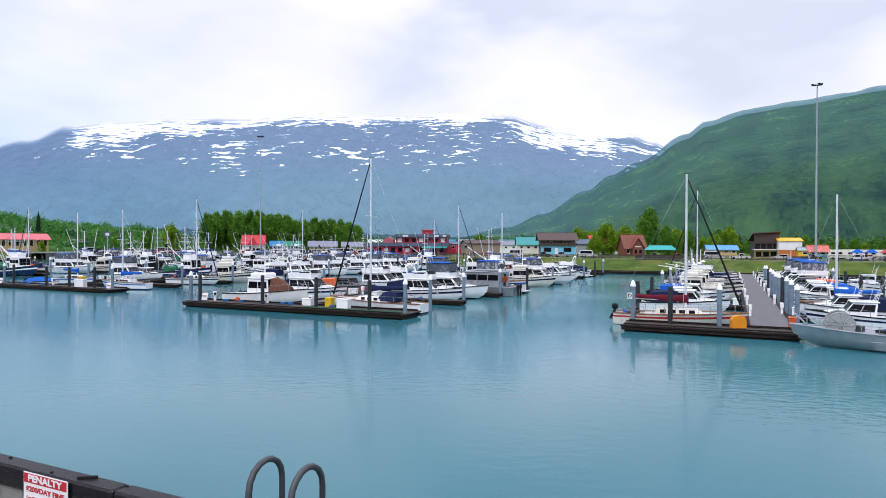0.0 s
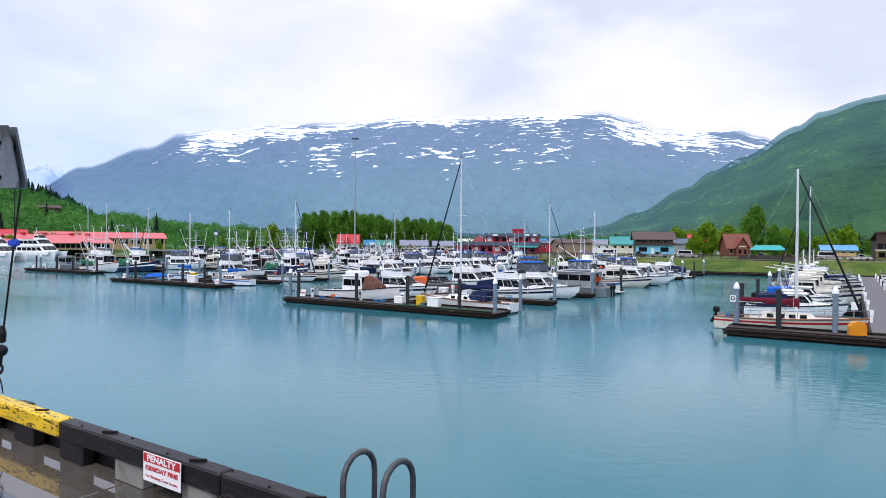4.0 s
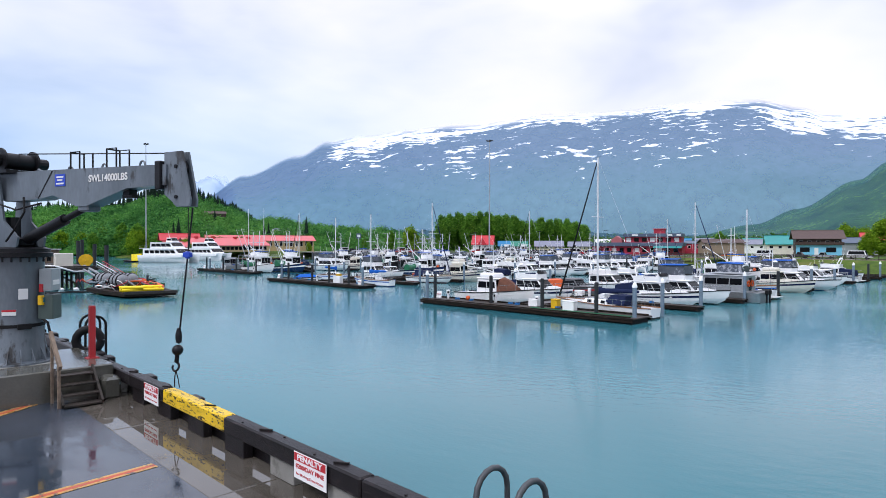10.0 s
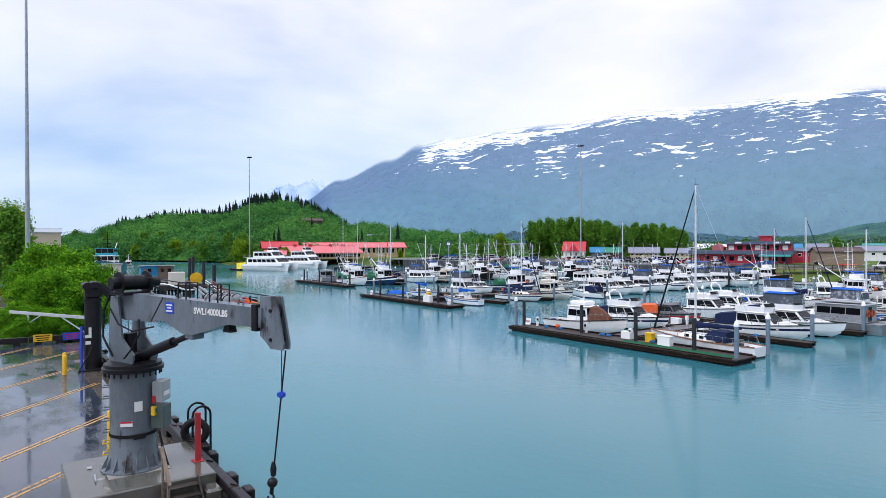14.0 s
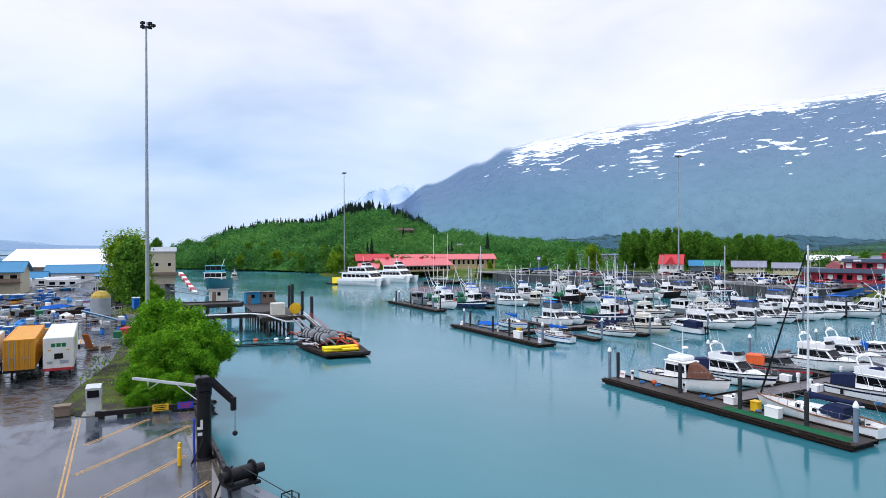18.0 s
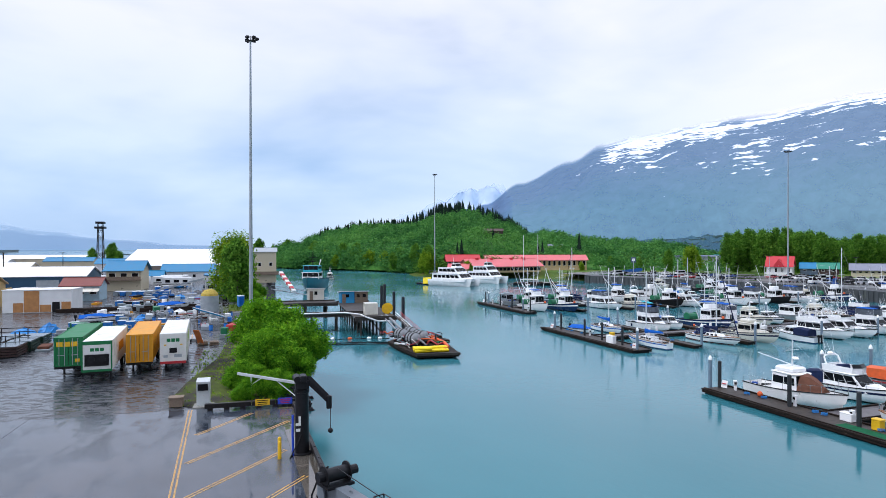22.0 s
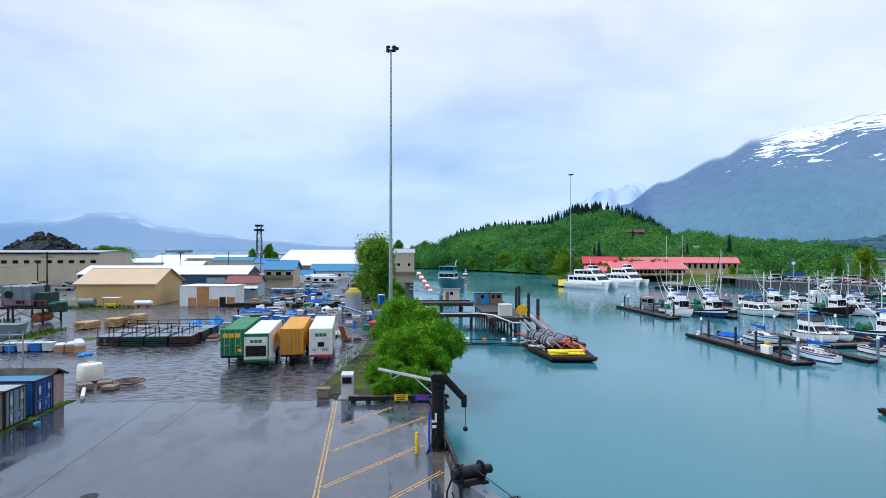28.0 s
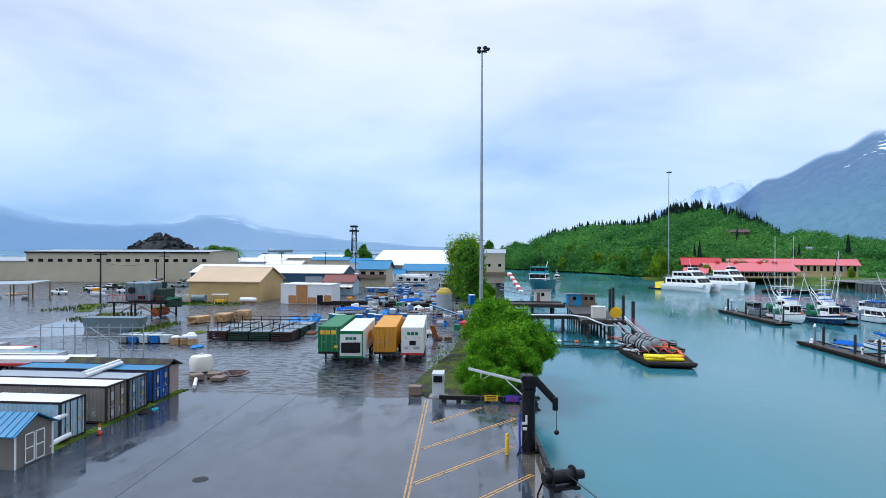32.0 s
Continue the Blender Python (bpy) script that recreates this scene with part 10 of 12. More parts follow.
random.seed(77)
for az, s in ((17.3, 1.0), (16.5, 1.02), (15.7, 0.95), (14.9, 1.0), (14.1, 0.9), (12.6, 0.82), (11.8, 0.86), (11.0, 0.84), (10.2, 0.84), (9.4, 0.82), (8.7, 0.76), (7.9, 0.7), (20.8, 0.9), (13.3, 0.8)):
    plant(random.randrange(3), az, 345 + random.uniform(-8, 12), s)
for az, dist, s, k in ((25.6, 345, 0.58, 0), (-10.8, 290, 0.62, 3), (-12.3, 300, 0.95, 3), (-14.9, 262, 1.0, 3), (-16.3, 275, 0.95, 3), (-18.4, 262, 0.95, 0), (-19.8, 258, 0.60, 0), (-21.6, 262, 0.5, 1), (-24.9, 246, 0.85, 3), (-17.2, 280, 0.8, 3), (-13.6, 300, 0.85, 3), (-20.6, 280, 0.85, 3), (-23.9, 275, 0.55, 0), (-22.8, 290, 0.6, 3),
                       (30.5, 360, 0.4, 0), (28, 350, 0.35, 0), (33, 340, 0.4, 3), (46.9, 318, 0.75, 3), (47.4, 330, 0.8, 3), (48.2, 372, 0.75, 0), (49.6, 392, 0.7, 0), (51.0, 400, 0.8, 3), (52.4, 410, 0.85, 3), (53.6, 430, 0.8, 0), (54.9, 450, 0.8, 0), (56.2, 480, 0.9, 3), (57.4, 520, 0.9, 0), (58.6, 560, 1.0, 3), (59.8, 600, 1.0, 0), (61.0, 640, 1.1, 3), (47.0, 345, 0.7, 0), (50.3, 372, 0.5, 0), (55.5, 430, 0.6, 3), (43.3, 296, 0.5, 3), (62.2, 680, 1.1, 0)):
    plant(k, az, dist, s, 2.4)
for j in range(34):
    plant((0, 3, 2)[j % 3], -11.5 - 0.82 * j + random.uniform(-0.3, 0.3), random.uniform(310, 350), random.uniform(0.34, 0.52), 2.4)
for a, b, s, k in ((-150, -8, 0.7, 0), (-405, -92, 0.7, 1), (-410, -104, 0.6, 0), (-395, -86, 0.5, 2), (-380, -50, 0.5, 0), (-390, -60, 0.45, 1)):
    t = copy_thing(TREES[k], at_pier(a, b, DECK, random.uniform(0, 360)))
    t.scale = (s, s, s)
broadleaf(at_pier(-160.5, -9.5, DECK), 15.6, 10.5, "dense yellow-green tree standing beside the yard", LEAFY, 16000, 0.27, 51, 0.05, clumps=80)
# alder thicket at the pier end
BUSH = [broadleaf(at_pier(-66, 1.4, DECK - 0.6), 6.6, 5.8, "dense bright green alder thicket on the bank", ALDER, 26000, 0.135, 61, 0.05, "alder_bush", "bush", "alder bushes", 5, 60),
        broadleaf(at_pier(-70.5, -0.5, DECK - 0.3), 6.9, 6.0, "dense bright green alder thicket on the bank", ALDER, 26000, 0.135, 62, 0.05, "alder_bush", "bush", "alder bushes", 5, 60)]
for a, b, s, k in ((-61.0, -0.4, 0.72, 1), (-53.6, -2.0, 0.30, 0), (-54.6, -0.2, 0.36, 1), (-58.4, -2.6, 0.42, 0), (-64.5, -2.4, 0.5, 1), (-59.6, 1.8, 0.62, 0), (-73.5, 1.6, 0.85, 0), (-57.0, -1.4, 0.36, 1), (-76.5, 0.5, 0.75, 1), (-63.5, 2.4, 0.62, 1), (-55.4, 0.6, 0.36, 0), (-80, -1, 0.5, 0), (-88, -2.5, 0.55, 1), (-95, -2.5, 0.55, 0), (-101, -3, 0.6, 1), (-108, -3, 0.55, 0), (-113, -3.5, 0.45, 1), (-124, -4, 0.5, 0), (-131, -4, 0.6, 1), (-154, -5, 0.8, 0)):
    t = copy_thing(BUSH[k], at_pier(a, b, DECK - 0.5, 70 * a))
    t.scale = (s, s, s)
random.seed(3)
gs_ = Geo()
for k in range(900):
    a, b = random.choice([(random.uniform(-66, -51.8), random.uniform(-7.5, 0.5)), (random.uniform(-110, -60), random.uniform(-6, -2.5)), (random.uniform(-52, -34), random.uniform(-28.1, -27.6)), (random.uniform(-80, -66), random.uniform(-8, -4))])
    for j in range(3):
        t = random.random() * 6.28
        h = random.uniform(0.06, 0.22)
        gs_.add([(a - 0.05 * math.sin(t), b + 0.05 * math.cos(t), DECK - 0.03), (a + 0.05 * math.sin(t), b - 0.05 * math.cos(t), DECK - 0.03), (a + 0.15 * math.cos(t), b + 0.15 * math.sin(t), DECK + h)], [(0, 1, 2)])
solo("grass_tufts", gs_, LEAFY, at_pier(0, 0), "rough grass tufts along the yard edge", "grass", kind="stuff")
WEEDY = ramp_surface("weedy_gravel", [(0.34, (0.022, 0.024, 0.024)), (0.46, (0.05, 0.045, 0.032)), (0.54, (0.055, 0.075, 0.014)), (0.68, (0.095, 0.125, 0.02))], 0.55, 0.85, 10, 0.8, 0.08, fine=9)
solo("grass_verge", Geo().prism([(-51.6, -6.2), (-54, -8.2), (-62, -7.6), (-74, -6.0), (-110, -5.6), (-110, -1.5), (-70, -1.5), (-51.6, -1.0)], DECK - 0.05, DECK + 0.012), WEEDY, at_pier(0, 0), "patchy weeds and gravel verge beside the bushes", "grass", kind="structure")
random.seed(8)
rocks = Geo()
for k in range(380):
    a = random.uniform(-100, -56)
    b = 0.9 + random.uniform(0, 3.0) - (max(0, -a - 62)) * 0.06 - max(0, a + 62) * 0.2
    s = random.uniform(0.35, 0.9)
    rocks.slab(Matrix.Translation((a, b, max(-0.2, DECK - 0.4 - (b - 0.7 + max(0, -a - 62) * 0.06 + max(0, a + 62) * 0.2) * 1.1))) @ Euler((random.random() * 6, random.random() * 6, random.random() * 6)).to_matrix().to_4x4(), s * 1.4, s, s * 0.8, s * 0.12)
solo("riprap_stones", rocks, RIPRAP, at_pier(0, 0), "dark angular riprap stones along the bank", "stones", kind="stuff")

# ---- the wooded hill across the channel ----
HILLG = ramp_surface("alder_hillside", [(0.3, (0.014, 0.055, 0.010)), (0.48, (0.035, 0.12, 0.018)), (0.62, (0.07, 0.19, 0.025)), (0.78, (0.11, 0.25, 0.035))], 0.035, 0.9, 10, 1.0, 1.5, fine=0.5)
HPROF = [(62, 0.1), (58.8, 0.35), (57.2, 1.1), (55.7, 1.6), (52, 1.9), (48.9, 2.15), (47.4, 2.6), (44.9, 3.2), (43.4, 3.45), (41.5, 3.0), (39.6, 2.3), (37.7, 1.15), (35.5, 1.35), (32.8, 0.75), (28.7, 0.42), (24.9, 0.22), (20, 0.0)]
HNEAR, HFAR, EYE = 345.0, 640.0, 15.0


def hill_z(az, f):
    crest = math.tan(radians(lerp_profile(HPROF, az))) * HFAR + EYE
    edge = min(1, (az - 20) / 5, (63 - az) / 3)
    z = 2.5 + (crest - 2.5) * max(0, edge) * f ** 0.75
    return z + 3.0 * noise.fractal(Vector((az * 0.7, f * 5, 2.0)), 0.9, 2.1, 4) * min(1, 4 * f) * max(0, edge)


hg, na, nr = Geo(), 170, 40
for j in range(nr + 3):
    for i in range(na + 1):
        az = 19.5 + 44 * i / na
        f = min(1, j / nr)
        near = HNEAR + max(0, az - 46) * 9
        r = near + (HFAR - near) * f + max(0, j - nr) * 60
        z = hill_z(az, f) - max(0, j - nr) ** 2 * 14
        s = radians(az)
        hg.v.append((-math.sin(s) * r, math.cos(s) * r, z if j else 1.0))
w = na + 1
hg.f = [(j * w + i, j * w + i + 1, (j + 1) * w + i + 1, (j + 1) * w + i) for j in range(nr + 2) for i in range(na)]
solo("hill", hg, HILLG, Matrix(), "low rounded hill overgrown with bright green alder", "hill", kind="structure", smooth=180)
rng = np.random.default_rng(4)


def hill_spot(az, f):
    near = HNEAR + max(0, az - 46) * 9
    r = near + (HFAR - near) * f
    s = radians(az)
    return -math.sin(s) * r, math.cos(s) * r, hill_z(az, f)


cs, rs = [], []
for k in range(3600):
    az, f = 20.5 + 41 * rng.random(), rng.random() ** 0.8
    if 32 < az < 46.8 and f < 0.08:
        continue
    x, y, z = hill_spot(az, f)
    r = 1.6 + 3.6 * rng.random() ** 2
    if z < 5.5:
        r *= 1.2
    cs.append((x, y, z + r * 0.3))
    rs.append(r)
for k in range(90):
    az = 46.5 + 15 * rng.random()
    x, y, z = hill_spot(az, 0.004 + 0.05 * rng.random())
    r = 2.6 + 4.2 * rng.random() ** 1.5
    for j in range(3):
        cs.append((x + (rng.random() - 0.5) * r, y + (rng.random() - 0.5) * r, 1.5 + r * (0.4 + 0.8 * j)))
        rs.append(r * (0.95 - 0.22 * j))
# taller alders standing in groups over the scrub
for k in range(240):
    az, f = 22 + 39 * rng.random(), 0.03 + 0.75 * rng.random()
    if 32 < az < 46.8 and f < 0.1:
        continue
    x, y, z = hill_spot(az, f)
    r = 3.4 + 3.4 * rng.random()
    for j in range(2):
        cs.append((x + (rng.random() - 0.5) * r, y + (rng.random() - 0.5) * r, z + r * (0.3 + 0.55 * j)))
        rs.append(r * (0.9 - 0.25 * j))
scrub = new("hill_scrub", leaf_mesh("hill_scrub", cs, rs, 185000, 0.70, leaf_material("hill_alder_leaf", (0.027, 0.102, 0.027), (0.066, 0.215, 0.048), (0.135, 0.325, 0.066), 0.02), 5, 0.7))
tagged(scrub, "thick green alder scrub over the hillside", "bushes", kind="stuff")
NEEDLE = ramp_surface("spruce_needles", [(0.3, (0.006, 0.016, 0.012)), (0.6, (0.014, 0.032, 0.020))], 1.0, 0.9, 4, 0.4, 0.1)


def spruce(m, h, label="dark spruce tree on the hill crest"):
    t = thing("spruce", m, label, "tree", "spruce trees")
    rnd = random.Random(int(h * 100))
    part("trunk", Geo().cyl((0, 0, -1), (0, 0, h * 0.9), h * 0.018, 0.03, 5), BARK, t)
    g = Geo()
    for k in range(9):
        f = k / 9
        z, r = h * (0.12 + 0.84 * f), h * 0.17 * (1 - f) ** 0.85 + 0.1
        n = 9
        top = (0, 0, z + h * 0.16)
        ringp = []
        for i in range(n * 2):
            a = math.pi * i / n + k
            rr = r * (1.0 if i % 2 == 0 else 0.5) * rnd.uniform(0.75, 1.15)
            ringp.append((rr * math.cos(a), rr * math.sin(a), z - (0.05 * h if i % 2 == 0 else 0) * rnd.uniform(0.5, 1.3)))
        g.add(ringp + [top], [(i, (i + 1) % (2 * n), 2 * n) for i in range(2 * n)])
    part("needles", g, NEEDLE, t)
    return t


def wood_of_spruces(name, spots, label):
    """Dark conifers standing close together on the far crest."""
    g = Geo()
    rnd = random.Random(6)
    for x, y, z, h in spots:
        w = h * rnd.uniform(0.15, 0.22)
        for k in range(7):
            f = k / 7
            zz, r = z + h * (0.06 + 0.86 * f), w * (1 - f) ** 0.8 + 0.12
            ph = rnd.random() * 6
            ring = [((1.0 if i % 2 == 0 else 0.55) * rnd.uniform(0.7, 1.2), math.pi * i / 6 + ph) for i in range(12)]
            g.add([(x + r * q * math.cos(t), y + r * q * math.sin(t), zz - h * 0.05 * rnd.random()) for q, t in ring] + [(x, y, zz + h * 0.2)], [(i, (i + 1) % 12, 12) for i in range(12)])
    solo(name, g, NEEDLE, Matrix(), label, "woods", kind="stuff")


random.seed(15)
SPR = [spruce(Matrix.Translation(hill_spot(44.0, 0.97)), 11.0), spruce(Matrix.Translation(hill_spot(45.1, 0.98)), 9.0), spruce(Matrix.Translation(hill_spot(46.0, 0.97)), 13.0)]
spots = []
for k in range(330):
    az = random.choice([random.uniform(37.9, 42.0), random.uniform(38.0, 43), random.uniform(43, 49.5), random.uniform(44, 47), random.uniform(48, 57.5), random.uniform(49, 57)])
    h = random.uniform(6, 13) * (0.7 if az > 49 else 1.0) * (0.8 if az < 42 else 1.0)
    spots.append((*hill_spot(az, random.uniform(0.93, 1.0) if az > 42 else random.uniform(0.82, 1.0)), h))
wood_of_spruces("spruce_wood", spots, "dark spruce wood along the crest of the hill")
for k in range(14):
    t = copy_thing(random.choice(SPR), Matrix.Translation(hill_spot(random.uniform(43, 49), random.uniform(0.9, 0.98))) @ Matrix.Rotation(random.random() * 6, 4, "Z"))
    t.scale = (1.3, 1.3, random.uniform(0.7, 1.1))
for az, f in ((36.5, 0.15), (36.9, 0.2), (33.2, 0.3), (41, 0.3), (43.9, 0.05), (44.3, 0.08)):
    copy_thing(random.choice(SPR), Matrix.Translation(hill_spot(az, f)))

# ---- the town ----
BANKROOF = surface("rose_red_metal_roof", (0.60, 0.13, 0.14), 0.45, 0, 0.08, 0.3, 0.03, 5)
BRIGHTRED = surface("bright_red_roof", (0.48, 0.03, 0.04), 0.5, 0, 0.1, 0.4)
HOTELRED = surface("hotel_red_siding", (0.36, 0.02, 0.045), 0.55, 0, 0.12, 0.4)
SLATE = surface("slate_blue_fascia", (0.07, 0.10, 0.15), 0.5, 0, 0.12, 0.4)
BROWN = surface("dark_brown_timber", (0.05, 0.03, 0.025), 0.6, 0, 0.2, 0.6)
LOG = surface("red_brown_logs", (0.18, 0.06, 0.035), 0.6, 0, 0.25, 0.5, 0.5, 6, stretch=(1, 1, 6))
SKYW = surface("sky_blue_wall", (0.16, 0.46, 0.66), 0.55, 0, 0.08, 0.5)
BUFF = surface("buff_wall", (0.50, 0.36, 0.18), 0.6, 0, 0.1, 0.4)
TEALR = surface("teal_metal_roof", (0.03, 0.25, 0.24), 0.45, 0, 0.1, 0.5)
GREYR = surface("grey_purple_roof", (0.20, 0.21, 0.27), 0.6, 0, 0.12, 0.4)
BROWNR = surface("brown_shingle_roof", (0.09, 0.06, 0.055), 0.8, 0, 0.2, 0.8)
G = 3.05

ch = barn("chalet", at_bearing(-9.0, 246, G, 5), 15.5, 12, 6.6, 9.2, BROWN, BROWNR, "two-storey chalet, dark timber above sky-blue walls", 1.4, windows=5, wz=(0.62, 0.82), ww=1.4)
part("lower_wall", Geo().box(-0.05, 15.55, -0.9, 0.1, 0, 4.0), SKYW, ch)
part("balcony", Geo().box(-0.6, 16.2, -1.7, 0, 4.0, 4.2).box(-0.6, 16.2, -1.75, -1.65, 4.2, 5.0), BROWN, ch)
for x in (1.2, 10.2):
    part("shop_window", Geo().box(x, x + 3.4, -0.97, -0.9, 1.4, 3.1), DARKGLASS, ch)
part("door", Geo().box(6.2, 7.6, -0.97, -0.9, 0.1, 2.9), WHITEP, ch)
ch.scale = (0.86, 0.9, 0.95)
barn("teal_roof_cottage", at_bearing(-6.9, 262, G, 5), 9, 9, 4.2, 7.2, CREAM, TEALR, "cream cottage with a teal metal roof", 0.6, windows=3)
lc = barn("log_cabin", at_bearing(-16.4, 236, G, 20), 10.5, 9, 3.4, 7.8, LOG, LOG, "red-brown log cabin with a steep gabled roof", 0.9, windows=3, wz=(0.3, 0.75), ww=1.3)
part("gable_wing", Geo().loft([[(3, -2.5, 0), (8.5, -2.5, 0), (8.5, -2.5, 3.2), (5.75, -2.5, 6.4), (3, -2.5, 3.2)], [(3, 1, 0), (8.5, 1, 0), (8.5, 1, 3.2), (5.75, 1, 6.4), (3, 1, 3.2)]]), LOG, lc)
for s in (-1, 1):
    part("wing_roof", Geo().loft([[(5.75, -3.2, 6.6), (5.75 + s * 3.5, -3.2, 2.7), (5.75 + s * 3.5, -3.2, 2.9), (5.75, -3.2, 6.85)], [(5.75, 3, 6.6), (5.75 + s * 3.5, 3, 2.7), (5.75 + s * 3.5, 3, 2.9), (5.75, 3, 6.85)]]), surface("red_roof_shingle", (0.22, 0.05, 0.045), 0.7, 0, 0.15) if s < 0 else lc.children[1].data.materials[0], lc)
part("sign_bar", Geo().box(4.2, 7.4, -2.6, -2.5, 3.3, 3.7), CREAM, lc)
lc.scale = (0.72, 0.8, 1.0)
for x in (4.0, 6.4):
    part("window", Geo().box(x, x + 1.2, -2.58, -2.5, 1.0, 2.4), DARKGLASS, lc)
pv = thing("harbour_pavilion", at_bearing(-18.0, 186, G), "turquoise-roofed pavilion on a timber wharf", "pavilion")
part("wharf", Geo().box(-2, 16, -5, 6, -0.4, 0), TIMB, pv)
for k in range(7):
    part("pile", Geo().cyl((-1.5 + 2.8 * k, -4.7, -5), (-1.5 + 2.8 * k, -4.7, -0.4), 0.2, n=6), TIMB, pv)
    part("rail_post", Geo().box(-1.7 + 2.8 * k, -1.5 + 2.8 * k, -4.95, -4.8, 0, 1.1), TIMB, pv)
part("rail", Geo().box(-2, 16, -4.95, -4.85, 1.0, 1.12), TIMB, pv)
part("roof", Geo().loft([[(0, -1, 2.6), (9, -1, 2.6), (9, 4, 2.6), (0, 4, 2.6)], [(1.5, 1.2, 3.9), (7.5, 1.2, 3.9), (7.5, 1.8, 3.9), (1.5, 1.8, 3.9)]]), surface("turquoise_roof", (0.02, 0.33, 0.30), 0.5, 0, 0.1), pv)
for x in (0.4, 8.6):
    for y in (-0.6, 3.6):
        part("post", Geo().box(x - 0.1, x + 0.1, y - 0.1, y + 0.1, 0, 2.6), WOOD, pv)
md = thing("brown_gallery_building", at_bearing(-26.7, 218, G, 10), "dark brown modern building with a slanted flat roof and deck", "building")
part("wall", Geo().box(0, 10.6, 0, 9, 0, 6.0), BROWN, md)
part("roof", Geo().loft([[(-0.8, -1.2, 8.6), (11.4, -1.2, 9.2), (11.4, 9.5, 6.2), (-0.8, 9.5, 6.0)], [(-0.8, -1.2, 8.9), (11.4, -1.2, 9.5), (11.4, 9.5, 6.5), (-0.8, 9.5, 6.3)]]), BROWNR, md)
part("upper_front", Geo().box(0, 10.6, -0.3, 0.1, 5.2, 8.6), BROWN, md)
part("deck_slab", Geo().box(-0.6, 11.2, -2.6, 0, 2.9, 3.2), CREAM, md)
for k in range(4):
    part("window", Geo().box(0.5 + 2.6 * k, 2.6 + 2.6 * k, -0.06, 0.02, 3.4, 5.1), DARKGLASS, md)
part("lower_wall", Geo().box(-0.02, 10.62, -0.12, 0.05, 0, 2.9), BUFF, md)
for k in range(3):
    part("shop_window", Geo().box(0.8 + 3.2 * k, 3.2 + 3.2 * k, -0.2, -0.12, 0.6, 2.3), DARKGLASS, md)
md.scale = (0.66, 0.8, 0.9)
wb = barn("white_orange_building", at_bearing(-28.5, 216, G, 10), 8, 10, 6.0, 7.0, WHITEP, YELLOW, "white building with orange ground floor and yellow roof", 0.4, windows=0)
part("lower_wall", Geo().box(-0.02, 8.02, -0.12, 0.05, 0, 3.0), surface("orange_siding", (0.42, 0.13, 0.03), 0.6, 0, 0.1), wb)
wb.scale = (0.8, 0.8, 0.9)
barn("yellow_kiosk", at_bearing(-29.9, 205, G, 10), 3.2, 3, 2.6, 3.4, YELLOW, GALV, "small yellow kiosk by the promenade", 0.3, windows=1)
barn("teal_kiosk", at_bearing(-30.7, 205, G, 10), 4.2, 4, 2.6, 4.0, surface("teal_siding", (0.12, 0.36, 0.36), 0.6), surface("coral_roof", (0.55, 0.14, 0.11), 0.6), "teal kiosk with a coral red roof", 0.7, windows=2)
barn("blue_roof_diner", at_bearing(-23.2, 236, G, 10), 9.5, 6, 2.6, 4.0, BUFF, surface("pale_blue_roof", (0.10, 0.30, 0.50), 0.5), "low diner with a pale blue roof", 0.6, windows=4)
barn("red_roof_store", at_bearing(-13.4, 290, G, 5), 16, 10, 5.5, 8.5, WHITEP, BRIGHTRED, "store with a bright red roof behind the trees", 0.6, windows=4)
barn("grey_shed_house", at_bearing(-12.1, 268, G, 5), 10, 9, 4.5, 6.4, GALV, SLATE, "grey metal shed beside the chalet", 0.5)
barn("brown_barn", at_bearing(-2.2, 232, G, 14), 13, 9, 4.4, 5.6, surface("brown_barn_wall", (0.24, 0.18, 0.13), 0.7, 0, 0.15), BROWNR, "plain brown wooden barn by the water", 0.5)
barn("tan_house_row", at_bearing(-4.8, 300, G, 5), 18, 9, 4.0, 6.0, WHITEP, GREYR, "pale house with a grey roof in the town", 0.5, windows=5)

# red waterfront hotel
ht = thing("red_hotel", at_bearing(6.2, 250, G, -12), "red waterfront hotel with slate-blue fascia, gallery and roof terrace", "hotel")
part("wall", Geo().box(0, 29, 0, 11, 0, 3.2), HOTELRED, ht)
part("gallery_fascia", Geo().box(-5.0, 29.4, -1.4, 11.4, 3.2, 4.6), SLATE, ht)
part("side_wing", Geo().box(-4.6, 0, 1, 9, 0, 3.2), HOTELRED, ht)
part("middle_storey", Geo().box(8, 28.6, 0.6, 10, 4.6, 6.8), HOTELRED, ht)
part("fascia", Geo().box(7.6, 29.0, -0.6, 10.6, 6.8, 8.0), SLATE, ht)
part("stair_tower", Geo().box(18.5, 22.5, 2.5, 6, 8.0, 9.6), HOTELRED, ht)
part("tower_cap", Geo().box(18.1, 22.9, 2.2, 6.3, 9.6, 9.9), BRIGHTRED, ht)
part("small_gable", Geo().loft([[(3.0, 0.4, 4.6), (7.0, 0.4, 4.6), (7.0, 0.4, 5.8), (5.0, 0.4, 7.2), (3.0, 0.4, 5.8)], [(3.0, 5, 4.6), (7.0, 5, 4.6), (7.0, 5, 5.8), (5.0, 5, 7.2), (3.0, 5, 5.8)]]), surface("dusty_rose_gable", (0.34, 0.10, 0.11), 0.6, 0, 0.1), ht)
for k in range(10):
    part("window", Geo().box(0.7 + 2.8 * k, 2.2 + 2.8 * k, -0.06, 0.02, 0.9, 2.5), WHITEP if k % 3 == 1 else DARKGLASS, ht)
    part("gallery_post", Geo().box(0.2 + 2.8 * k - 0.09, 0.2 + 2.8 * k + 0.09, -1.2, -1.0, 0, 3.2), HOTELRED, ht)
